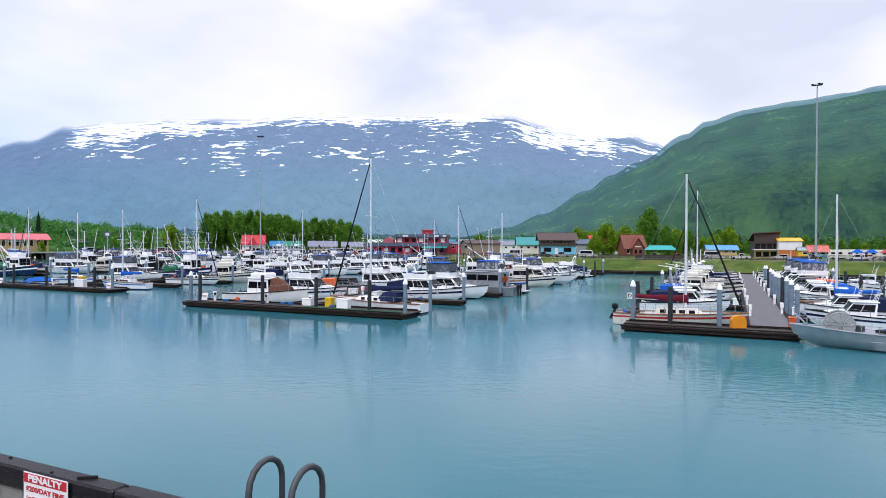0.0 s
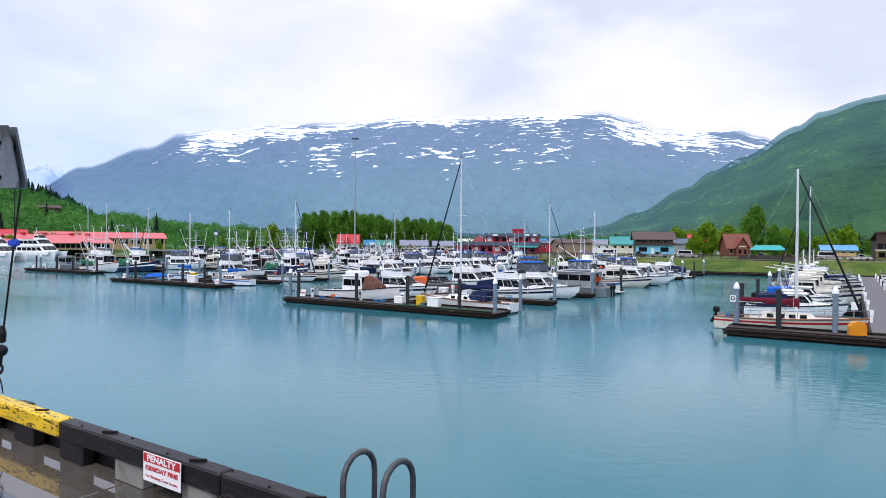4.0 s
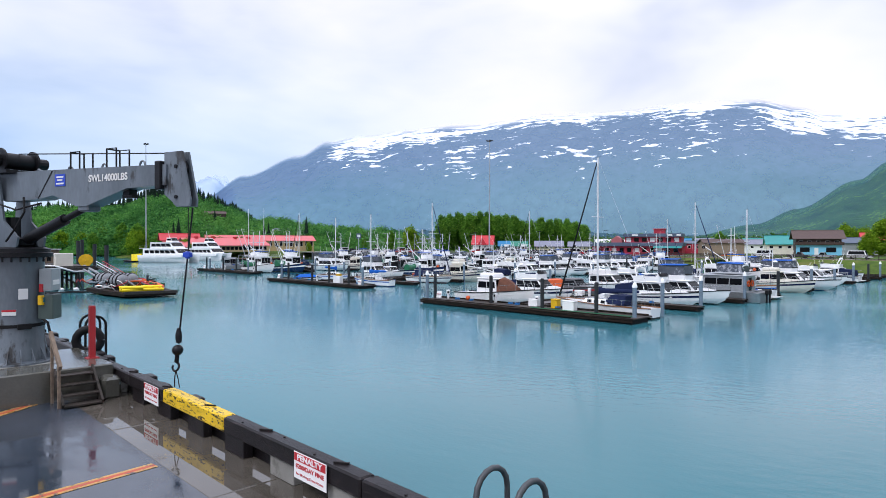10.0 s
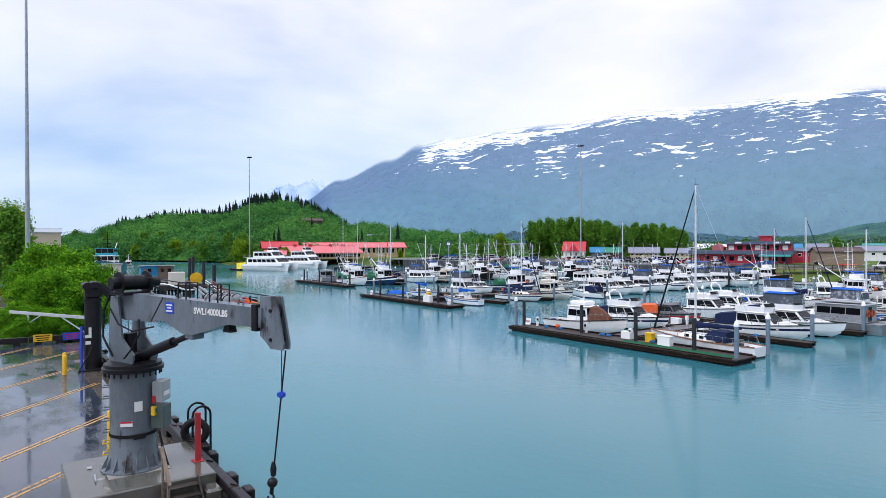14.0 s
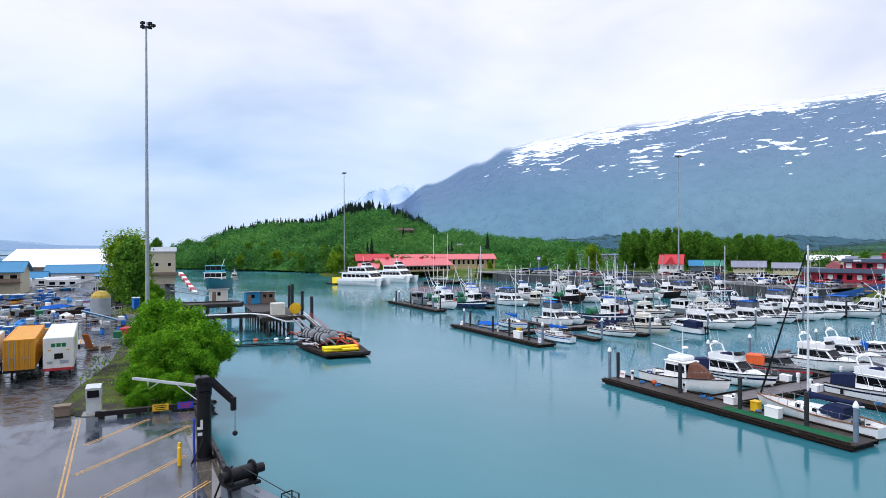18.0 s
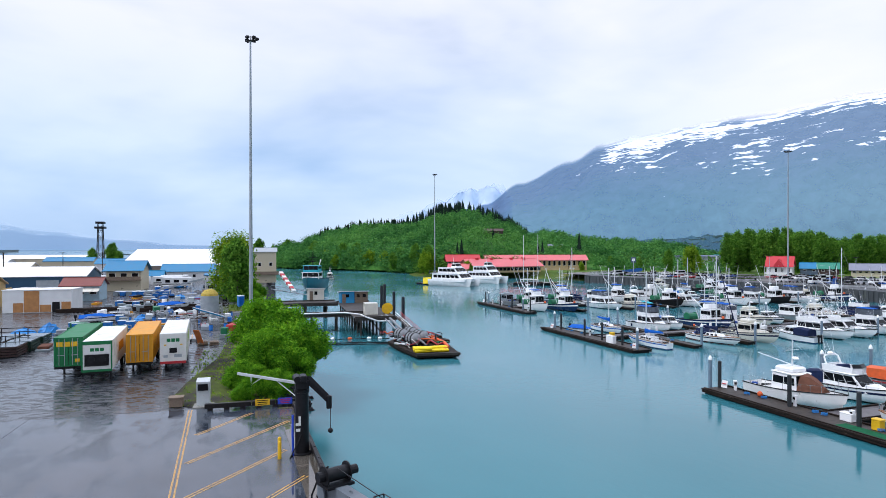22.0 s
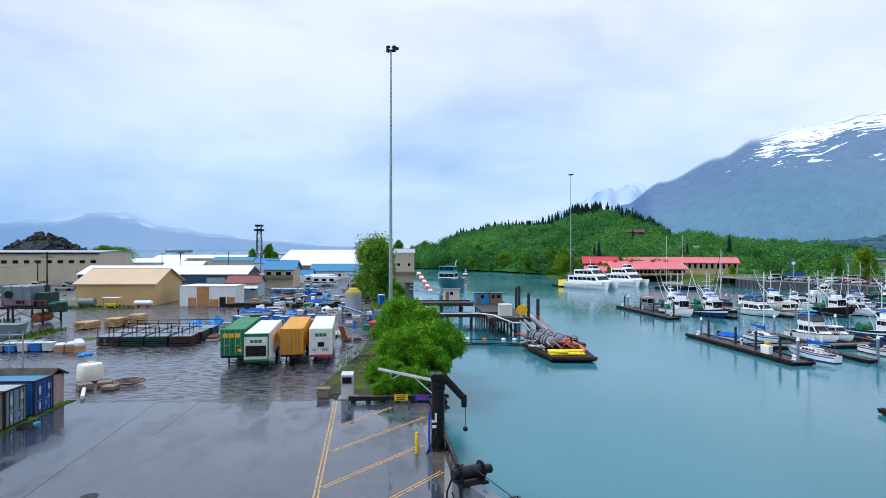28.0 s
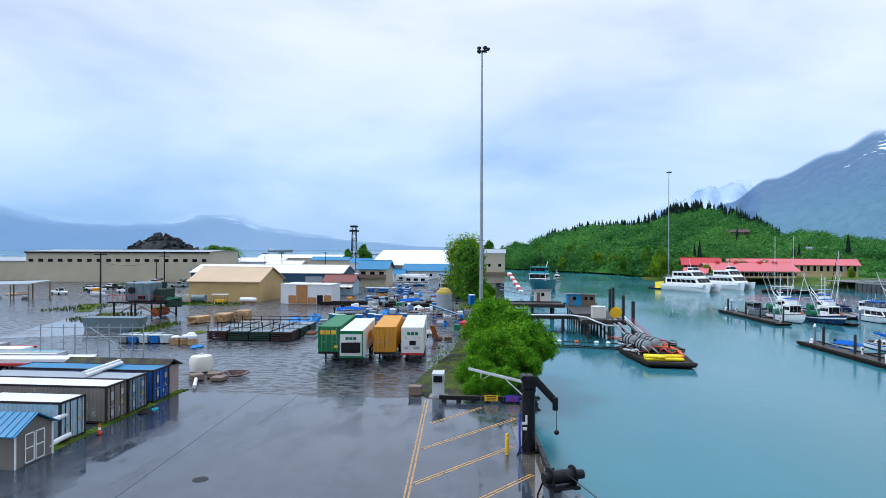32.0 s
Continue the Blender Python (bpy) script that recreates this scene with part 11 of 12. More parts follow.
for k in range(7):
    part("window", Geo().box(8.7 + 2.9 * k, 10.4 + 2.9 * k, 0.53, 0.62, 4.9, 6.4), WHITEP if k % 3 == 0 else DARKGLASS, ht)
for x, w in ((11, 2.2), (24, 1.6), (27, 1.5)):
    part("sign_bar", Geo().box(x, x + w, -0.7, -0.6, 7.1, 7.7), WHITEP, ht)
part("terrace_awning", Geo().loft([[(19, -3.2, 2.5), (29, -3.2, 2.5), (29, -1.4, 3.1), (19, -1.4, 3.1)], [(19, -3.2, 2.62), (29, -3.2, 2.62), (29, -1.4, 3.22), (19, -1.4, 3.22)]]), TEALR, ht)
barn("boat_shop", at_bearing(-0.6, 262, G, -12), 7, 7, 4.2, 5.2, HOTELRED, SLATE, "small red annex beside the hotel", 0.4, windows=2)
# red-roofed house with white porch, cottages and low blocks
rh = barn("red_roof_lodge", at_bearing(18.0, 318, G, -8), 15, 11, 4.2, 8.2, WHITEP, BRIGHTRED, "white lodge with a bright red gabled roof", 1.0, windows=4, wz=(0.3, 0.7))
part("gable", Geo().loft([[(4, -2.5, 3.6), (11, -2.5, 3.6), (7.5, -2.5, 7.2)], [(4, 5, 3.6), (11, 5, 3.6), (7.5, 5, 7.2)]]), BRIGHTRED, rh)
part("porch_rail", Geo().box(-1, 16, -2.6, -2.45, 0.2, 1.2), WHITEP, rh)
for k in range(7):
    part("porch_post", Geo().box(-0.8 + 2.6 * k, -0.6 + 2.6 * k, -2.6, -2.4, 0, 3.6), WHITEP, rh)
rh.scale = (0.68, 0.8, 1.0)
barn("blue_cottage", at_bearing(15.6, 322, G), 7, 7, 3, 5.4, SLATE, METALROOF, "small cottage with a blue roof", 0.5, windows=2)
barn("green_cottage", at_bearing(14.4, 322, G), 8, 7, 3, 5.4, BROWN, surface("green_roof", (0.02, 0.20, 0.13), 0.5), "small brown cottage with a green roof", 0.5, windows=2)
barn("grey_roof_block", at_bearing(12.2, 310, G), 13, 10, 3.0, 5.4, PALETAN, GREYR, "low long block with a grey-purple roof", 0.8, windows=6)
barn("grey_roof_block", at_bearing(9.2, 300, G), 10, 10, 3.0, 5.0, PALETAN, GREYR, "low block with a grey-blue roof near the hotel", 0.8, windows=5)
barn("flat_grey_store", at_bearing(25.0, 385, G), 24, 12, 7.0, 7.6, GALV, SLATE, "grey flat-roofed storehouse beside the trees", 0.6, windows=5, wz=(0.2, 0.5), ww=2.5)
for k, (az, d, L, roof, wall) in enumerate(((23.0, 480, 20, TEALR, BUFF), (27.0, 520, 26, BRIGHTRED, PALETAN), (29.5, 500, 22, METALROOF, WHITEP), (4.2, 360, 18, GREYR, WHITEP), (1.5, 350, 16, METALROOF, CREAM), (-1.5, 340, 14, GREYR, PALETAN), (-5.2, 350, 16, TEALR, WHITEP), (6.8, 400, 20, WHROOF, PALETAN))):
    barn("town_house", at_bearing(az, d, G), L, 10, 4.5, 7.0, wall, roof, ("teal", "red", "blue", "grey", "blue", "grey", "teal", "white")[k] + "-roofed house further back in the town", 0.6, windows=5)
# ferry terminal with rose-red roofs
ft1 = barn("terminal_hall", at_bearing(43.0, 302, G, 22), 38, 15, 3.4, 6.5, BUFF, BANKROOF, "long buff terminal with a rose-red metal roof", 1.4, windows=18, wz=(0.30, 0.72), ww=1.6, trim=BROWN)
for x in (5, 13, 24, 31):
    part("roof_dormer", Geo().box(x, x + 1.4, 6.2, 7.8, 5.6, 7.3), BRIGHTRED, ft1)
ft2 = barn("terminal_wing", at_bearing(41.6, 334, G, 8), 55, 10, 5.8, 8.2, BUFF, BANKROOF, "buff two-storey terminal wing with a rose-red roof", 1.0, windows=20, wz=(0.45, 0.9), ww=1.3, trim=WHITEP)
barn("terminal_gable", at_bearing(45.1, 316, G, 5), 15, 10, 6.0, 8.6, BROWN, BRIGHTRED, "dark red gabled end of the terminal", 1.6, windows=4)
barn("terminal_gable", at_bearing(45.0, 292, G, -5), 8, 7, 2.8, 4.6, BUFF, BANKROOF, "small rose-roofed pavilion by the quay", 1.2, windows=2)
barn("hill_house", Matrix.Translation(hill_spot(36.0, 0.35)) @ Matrix.Rotation(radians(36), 4, "Z"), 10, 7, 2.0, 3.0, BUFF, GREYR, "small buff building half hidden up on the hillside", 0.4)
barn("hill_house", Matrix.Translation(hill_spot(42.0, 0.35)) @ Matrix.Rotation(radians(42), 4, "Z"), 15, 8, 2.0, 3.6, BROWN, BROWNR, "dark brown building half hidden in the scrub", 0.4)
barn("shore_house", at_bearing(49.2, 420, G), 22, 9, 4.5, 6.4, WHITEP, BANKROOF, "white shore building with a pinkish roof", 0.5, windows=5)
barn("shore_house", at_bearing(57.0, 500, G), 10, 8, 4.5, 7.4, BUFF, ORANGE, "small house with an orange roof among the trees", 0.5)

# ---- quay wall, promenade, parking ----
QUAY = surface("grey_sheet_pile", (0.06, 0.066, 0.07), 0.6, 0, 0.25, 0.8, 0.3, 8, (0.09, 0.10, 0.09), 0.35, 1.0, stretch=(1, 1, 0.3))
for (p, q) in (((-104, 177), (-147, 187)), ((-147, 187), (-180, 183)), ((-180, 183), (-211, 168)), ((-211, 168), (-240, 158))):
    g = Geo()
    P, Q = Vector(p), Vector(q)
    t = (Q - P).normalized()
    nrm = Vector((t.y, -t.x))
    if nrm.y > 0:
        nrm = -nrm
    n = int((Q - P).length / 0.9)
    for k in range(n):
        a = P.lerp(Q, k / n) + nrm * 8.6
        b = P.lerp(Q, (k + 0.93) / n) + nrm * 8.6
        o = nrm * (0.18 if k % 2 else 0.0)
        c = -nrm * 10
        g.loft([[(*(a + o), -2), (*(b + o), -2), (*(b + c), -2), (*(a + c), -2)], [(*(a + o), 3.15), (*(b + o), 3.15), (*(b + c), 3.15), (*(a + c), 3.15)]])
    solo("quay_wall", g, QUAY, at_basin(0, 0), "grey timber-faced quay wall above the floats", "wall", kind="structure")
solo("parking_lot", Geo().prism([(-104, 172), (-147, 182), (-180, 178), (-211, 163), (-262, 152), (-280, 190), (-200, 240), (-108, 236)], 2.9, 3.09), LOT, at_basin(0, 0), "wide wet asphalt harbour parking lot", "parking lot", kind="structure")
solo("harbour_road", Geo().prism([(140, 186), (140, 200), (-60, 200), (-108, 214), (-108, 200), (-62, 188)], 2.9, 3.08), LOT, at_basin(0, 0), "wet asphalt harbour road", "road", kind="structure")
pr = thing("promenade", at_basin(0, 0), "timber boardwalk with railing along the grassy bank", "boardwalk")
part("deck", Geo().box(-96, 130, 180, 183, 2.9, 3.2), WOOD, pr)
k = -96
while k < 130:
    part("rail_post", Geo().box(k, k + 0.16, 180, 180.16, 2.4, 4.3), TIMB, pr)
    k += 2.4
for z in (3.35, 3.65, 3.95, 4.2):
    part("rail", Geo().box(-96, 130, 180.02, 180.12, z, z + 0.13), TIMB, pr)
# viewing platform standing on posts over the bank
vp = thing("viewing_platform", at_basin(-23.5, 173.0), "dark timber viewing platform on posts above the bank", "platform")
part("deck", Geo().box(0, 12.5, 0, 7.0, 3.05, 3.25), TIMB, vp)
part("skirt_beam", Geo().box(0, 12.5, 0.0, 0.2, 2.6, 3.04), TIMB, vp)
# added dark panel, standing for the shade under the deck
part("back_wall", Geo().box(0, 12.5, 3.0, 3.2, 0, 3.04), TIMB, vp)
for k in range(6):
    part("post", Geo().box(0.1 + 2.43 * k, 0.35 + 2.43 * k, 0.22, 0.47, -0.8, 3.04), TIMB, vp)
    part("rail_post", Geo().box(0.1 + 2.43 * k, 0.25 + 2.43 * k, 0.02, 0.17, 3.25, 4.35), TIMB, vp)
for z in (3.6, 3.9, 4.2):
    part("rail", Geo().box(0, 12.5, -0.03, 0.01, z, z + 0.13), TIMB, vp)


def camper(m, L, wall, label):
    """Camper van parked side on: coach body, cab over the bonnet, windows and wheels."""
    t = thing("camper_van", m, label, "camper", "campers by the promenade")
    part("body", Geo().loft([[(0, y, 0.5), (L, y, 0.5), (L + 1.1, y, 0.6), (L + 1.1, y, 1.3), (L + 0.6, y, 2.1), (L + 0.7, y, 2.9), (0.1, y, 2.95)] for y in (0, 2.2)]), wall, t)
    for x in (0.6, 2.4, L - 1.2):
        part("window", Geo().box(x, x + 1.0, -0.03, 0.02, 1.6, 2.2), DARKGLASS, t)
    part("stripe", Geo().box(0.05, L, -0.03, 0.01, 1.05, 1.25), NAVY, t)
    for x in (1.1, L + 0.2):
        part("tyre", Geo().cyl((x, -0.05, 0.36), (x, 2.25, 0.36), 0.36, n=10), BLACK, t)
    return t


random.seed(58)
VANS = [camper(at_bearing(-32.4, 218, 3.0, 12), 5.2, WHITEP, "white camper van parked behind the promenade"), camper(at_bearing(-34.1, 215, 3.0, 8), 6.0, CREAM, "cream camper van parked behind the promenade")]
for k in range(14):
    copy_thing(VANS[k % 2], at_bearing(-31.6 - 0.5 * k + random.uniform(-0.15, 0.15), random.uniform(212, 250), 3.0, random.uniform(-20, 40)))
for k in range(5):
    tb = thing("blue_booth", at_bearing(-33.6 - 0.9 * k, 207 + 2 * (k % 2), 3.0, 20), "small booth under a bright blue canopy", "booth", "booths by the promenade")
    part("canopy", Geo().loft([[(0, 0, 2.1), (2.8, 0, 2.1), (2.8, 2.6, 2.1), (0, 2.6, 2.1)], [(1.2, 1.1, 3.1), (1.6, 1.1, 3.1), (1.6, 1.5, 3.1), (1.2, 1.5, 3.1)]]), (BLUE, BLUE, REDP)[k % 3], tb)
    part("counter", Geo().box(0.2, 2.6, 0.15, 0.3, 0, 1.1), (BLUE, WHITEP)[k % 2], tb)
    for x in (0.08, 2.72):
        for y in (0.08, 2.52):
            part("leg", Geo().cyl((x, y, 0), (x, y, 2.12), 0.05, n=6), WHITEP, tb)


def blue_gangway(p, q, label):
    t = thing("gangway", Matrix(), label, "gangway", "blue gangways")
    P, Q = Vector(p), Vector(q)
    d = (Q - P).normalized()
    s = Vector((-d.y, d.x, 0)).normalized() * 0.9
    GB = BLUEG
    part("deck", Geo().beam(P, Q, 1.6, 0.15), GALV, t)
    for k in (-1, 1):
        part("side_panel", Geo().loft([[P + s * k, Q + s * k, Q + s * k + Vector((0, 0, 1.5)), P + s * k + Vector((0, 0, 1.5))], [P + s * k * 1.06, Q + s * k * 1.06, Q + s * k * 1.06 + Vector((0, 0, 1.5)), P + s * k * 1.06 + Vector((0, 0, 1.5))]]), GB, t)
        for j in range(13):
            c = P.lerp(Q, j / 12) + s * k * 1.1
            part("panel_rib", Geo().beam(c, c + Vector((0, 0, 1.55)), 0.1), GB, t)


BLUEG = surface("blue_gangway_paint", (0.02, 0.11, 0.38), 0.5, 0, 0.12, 0.6)
blue_gangway((-62, 220, 0.6), (-60, 253, 3.3), "blue panelled gangway down to the floats below the lot")
blue_gangway((-17.1, 200.6, 0.6), (-4.5, 222, 3.3), "blue panelled gangway down from the grassy bank")
blue_gangway((-169, 275, 0.6), (-157, 297, 3.3), "blue panelled gangway at the far end of the lot")

CARP = [surface("car_" + n, c, 0.25, 0.1, 0.05, 1.0, 0.0, 10, None, 0, 1, 0.5) for n, c in (("white", (0.7, 0.7, 0.7)), ("black", (0.02, 0.02, 0.022)), ("red", (0.32, 0.02, 0.025)), ("silver", (0.35, 0.36, 0.38)), ("blue", (0.03, 0.07, 0.2)))]


def car(m, k, style):
    col = ("white", "black", "red", "silver", "blue")[k]
    t = thing("parked_car", m, col + (" pickup truck parked by the harbour" if style == "pickup" else " car parked by the harbour" if style == "car" else " van parked by the harbour"), "car", "parked cars")
    L, H = (5.6, 1.0) if style == "pickup" else (4.7, 0.95) if style == "car" else (5.8, 1.1)
    part("body", Geo().loft([[(-L / 2, y, z) for y, z in ((-0.85, 0.35), (0.85, 0.35), (0.92, 0.7), (0.86, H), (-0.86, H), (-0.92, 0.7))], [(L / 2 - 0.2, y, z) for y, z in ((-0.85, 0.35), (0.85, 0.35), (0.92, 0.7), (0.86, H - 0.05), (-0.86, H - 0.05), (-0.92, 0.7))], [(L / 2, y * 0.9, z) for y, z in ((-0.85, 0.4), (0.85, 0.4), (0.9, 0.65), (0.84, H - 0.2), (-0.84, H - 0.2), (-0.9, 0.65))]]), CARP[k], t, smooth=40)
    x0, x1, top = (-0.4, 1.3, 1.75) if style == "pickup" else (-L * 0.4, L * 0.18, 1.5) if style == "car" else (-L * 0.48, L * 0.30, 2.3)
    lo = [(x0, 0.84, H - 0.03), (x0, -0.84, H - 0.03), (x1, -0.84, H - 0.03), (x1, 0.84, H - 0.03)]
    hi = [(x0 + 0.3, 0.7, top), (x0 + 0.3, -0.7, top), (x1 - 0.55, -0.7, top), (x1 - 0.55, 0.7, top)]
    cab = part("cab", Geo().loft([lo, hi]), CARP[k], t)
    part("side_window", Geo().panel(lo[3], lo[0], hi[0], hi[3], 0.06, 0.94, 0.15, 0.85), DARKGLASS, cab)
    part("side_window", Geo().panel(lo[1], lo[2], hi[2], hi[1], 0.06, 0.94, 0.15, 0.85), DARKGLASS, cab)
    part("windscreen", Geo().panel(lo[2], lo[3], hi[3], hi[2], 0.06, 0.94, 0.1, 0.92), DARKGLASS, cab)
    part("rear_window", Geo().panel(lo[0], lo[1], hi[1], hi[0], 0.06, 0.94, 0.2, 0.9), DARKGLASS, cab)
    for x in (-L * 0.3, L * 0.3):
        for y in (-0.82, 0.82):
            part("tyre", Geo().cyl((x, y - 0.12, 0.34), (x, y + 0.12, 0.34), 0.34, n=12), BLACK, t)
    return t


random.seed(44)
CARS = []
lots = [(-112 - 3.1 * k, 192.5 + 0.12 * k) for k in range(9)] + [(-150 - 3.1 * k, 190 - 0.2 * k) for k in range(10)] + [(-190 - 3.2 * k, 180 - 1.0 * k) for k in range(16)]
lots += [(-118 - 4.2 * k, 206) for k in range(18)] + [(-200 - 4 * k, 196 - 0.8 * k) for k in range(12)] + [(-130 - 5 * k, 222) for k in range(14)]
lots += [(-66 + random.uniform(0, 3) + 8.5 * k, 193 + 3 * random.random()) for k in range(20)] + [(20 + 7 * k, 204 + 4 * random.random()) for k in range(12)]
for i, (u, v) in enumerate(lots):
    if random.random() < 0.15:
        continue
    m = at_basin(u, v, 3.09, random.choice((90, 270)) + random.uniform(-6, 6) if u < -100 else random.choice((0, 180)) + random.uniform(-4, 4))
    if len(CARS) < 9:
        CARS.append(car(m, (0, 1, 3, 2, 0, 4, 0, 1, 3)[len(CARS)], ("car", "pickup", "car", "car", "van", "car", "pickup", "car", "pickup")[len(CARS)]))
    else:
        copy_thing(random.choice(CARS), m)
for k in range(10):
    copy_thing(random.choice(CARS), at_pier(-190 + random.uniform(-20, 20), -60 + random.uniform(-8, 8), DECK, random.uniform(0, 360)))
# harbour sign post and lot lamps
sp = thing("harbour_sign", at_bearing(28.5, 268, G), "tall blue and white harbour sign on a post", "sign")
part("post", Geo().cyl((0, 0, 0), (0, 0, 8.0), 0.15, n=8), GALV, sp)
part("board", Geo().box(-1.0, 1.0, -0.1, 0.1, 6.2, 8.4), SLATE, sp)
part("symbol", Geo().box(-0.6, 0.6, -0.13, -0.1, 6.8, 7.8), WHITEP, sp)
for u in (-120, -150, -185, -225):
    lp = thing("lamp_post", at_basin(u, 200, G), "slim grey parking lot lamp post", "lamp post", "lot lamps")
    part("pole", Geo().cyl((0, 0, 0), (0, 0, 9), 0.09, 0.06, 6), GALV, lp)
    part("lamp_head", Geo().box(-0.9, 0.9, -0.2, 0.2, 8.9, 9.1, 0.03), DARKM, lp)

# ---- clutter on the floats ----
CARPET = surface("green_outdoor_carpet", (0.012, 0.10, 0.045), 0.9, 0, 0.3, 1.5, 0.4, 20, spec=0.1)
solo("carpet_runner", Geo().box(-38.5, -27.2, 48.75, 50.3, FLOAT + 0.002, FLOAT + 0.02, 0.006), CARPET, at_basin(0, 0), "worn green carpet laid along the end float", "carpet")


def dock_chest(u, v, material, label, w=1.1, h=0.75, turn=0.0):
    t = thing("dock_chest", at_basin(u, v, FLOAT, turn), label, "dock box", "dock boxes")
    part("body", Geo().box(-w / 2, w / 2, -0.32, 0.32, 0, h * 0.85, 0.03), material, t)
    part("lid", Geo().box(-w / 2 - 0.03, w / 2 + 0.03, -0.35, 0.35, h * 0.85, h, 0.04), material, t)
    return t


dock_chest(-36.2, 51.0, YELLOW, "bright yellow plastic dock chest on the end float", 0.75, 0.95)
dock_chest(-34.2, 50.5, WHITE, "white fibreglass dock chest on the end float", 1.3, 0.95)
dock_chest(-83.4, 57.6, WHITE, "white fibreglass dock chest on the end float", 1.9, 1.2)
dock_chest(-84.6, 58.6, YELLOW, "small yellow gear chest behind a white one", 0.7, 1.5)
dock_chest(4.2, 53.4, ORANGE, "small orange gear chest at the walkway corner", 0.5, 0.9)
rl = thing("hose_drum", at_basin(0.5, 51.6, FLOAT, 25), "orange plastic hose drum with rounded top", "reel")
part("drum", Geo().loft([[(x, 0.28 * s, z) for x, z in ((-0.62, 0.05), (0.62, 0.05), (0.62, 0.75), (0.45, 1.08), (0.0, 1.2), (-0.45, 1.08), (-0.62, 0.75))] for s in (-1, 1)]), surface("orange_plastic", (0.70, 0.26, 0.01), 0.45, 0, 0.12, 2, 0.1), rl)
part("foot", Geo().box(-0.55, 0.55, -0.4, 0.4, 0, 0.06), BLACK, rl)
rl.scale = (0.85, 0.85, 0.85)


def notice_board(u, v, turn=0.0):
    t = thing("notice_board", at_basin(u, v, FLOAT, turn), "small white notice board leaning on the float", "sign", "float notices")
    part("board", Geo().loft([[(-0.35, 0, 0.1), (0.35, 0, 0.1), (0.35, 0.2, 0.85), (-0.35, 0.2, 0.85)], [(-0.35, 0.03, 0.1), (0.35, 0.03, 0.1), (0.35, 0.23, 0.85), (-0.35, 0.23, 0.85)]]), SIGNW, t)
    part("text_bar", Geo().box(-0.25, 0.25, -0.02, 0.2, 0.5, 0.56), SIGNR, t)
    part("leg", Geo().cyl((0, 0.2, 0.8), (0, 0.6, 0.0), 0.02, n=5), GALV, t)


for u, v in ((-52.4, 50.4), (-102.0, 57.4), (-77.4, 57.4), (-156.0, 66.6)):
    notice_board(u, v, 10)
# the lettered end pile
lp = thing("dock_letter", at_basin(-7.62, 53.15, 2.55, 18), "white board with the black letter D on the end pile", "sign")
part("plate", Geo().box(-0.2, 0.2, -0.012, 0.012, -0.26, 0.26, 0.005), SIGNW, lp)
written("D", 0.42, BLACK, lp, Matrix.Translation((0, -0.016, 0)) @ Matrix.Rotation(radians(90), 4, "X"), bold=0.012)
# power pedestals, chests and fenders at the root of each finger
PED = thing("power_pedestal", at_basin(-44.3, 51.2, FLOAT), "white shore-power pedestal with a lamp head", "power pedestal", "power pedestals")
part("post", Geo().box(-0.13, 0.13, -0.11, 0.11, 0, 0.95, 0.02), WHITE, PED)
part("meter_box", Geo().box(-0.19, 0.19, -0.15, 0.15, 0.55, 1.05, 0.03), WHITE, PED)
part("socket_plate", Geo().box(-0.12, 0.12, -0.17, -0.15, 0.65, 0.9), BLACK, PED)
CHEST = dock_chest(-39.0, 51.2, WHITE, "white dock chest beside the walkway")
BUOY = solo("float_buoy", Geo().ball((0, 0, 0.26), 0.27, 10, 6), ORANGE, at_basin(-48.4, 51.2, FLOAT), "round orange vinyl buoy lying on the float", "buoy", "loose buoys", smooth=60)
COIL = solo("rope_coil", Geo().tube([(0.28 * math.cos(t * 0.6) * (1 - t * 0.008), 0.28 * math.sin(t * 0.6), 0.03 + 0.007 * t) for t in range(32)], 0.03, 5), surface("blue_rope", (0.02, 0.16, 0.42), 0.8, 0, 0.2, 6), at_basin(-49.5, 50.6, FLOAT), "coiled blue mooring rope on the float", "rope", "rope coils", smooth=60)
copy_thing(PED, at_basin(-38.6, 51.2, FLOAT))
random.seed(21)
for k, sides in FINGERS.items():
    u, v0, v1, w = WALKS[k]
    for side, vs in sides.items():
        for v in vs:
            if v > 150:
                continue
            copy_thing(PED, at_basin(u + side * (w / 2 - 0.25), v + 0.7, FLOAT, 90 * side))
            r = random.random()
            if r < 0.55:
                copy_thing(CHEST, at_basin(u + side * (w / 2 + 0.8), v + random.uniform(-0.2, 0.2), FLOAT, random.choice((0, 90))))
            if random.random() < 0.4:
                copy_thing(BUOY, at_basin(u + side * (w / 2 + random.uniform(2, 8)), v + 0.3, FLOAT))
            if random.random() < 0.4:
                copy_thing(COIL, at_basin(u + side * (w / 2 + random.uniform(2, 8)), v - 0.3, FLOAT))
for k in range(14):
    u0, u1, v0, v1 = HEADS[k % 3]
    copy_thing(random.choice((COIL, COIL, PED)), at_basin(random.uniform(u0 + 1, u1 - 1), v1 - 0.7, FLOAT, random.uniform(0, 90)))
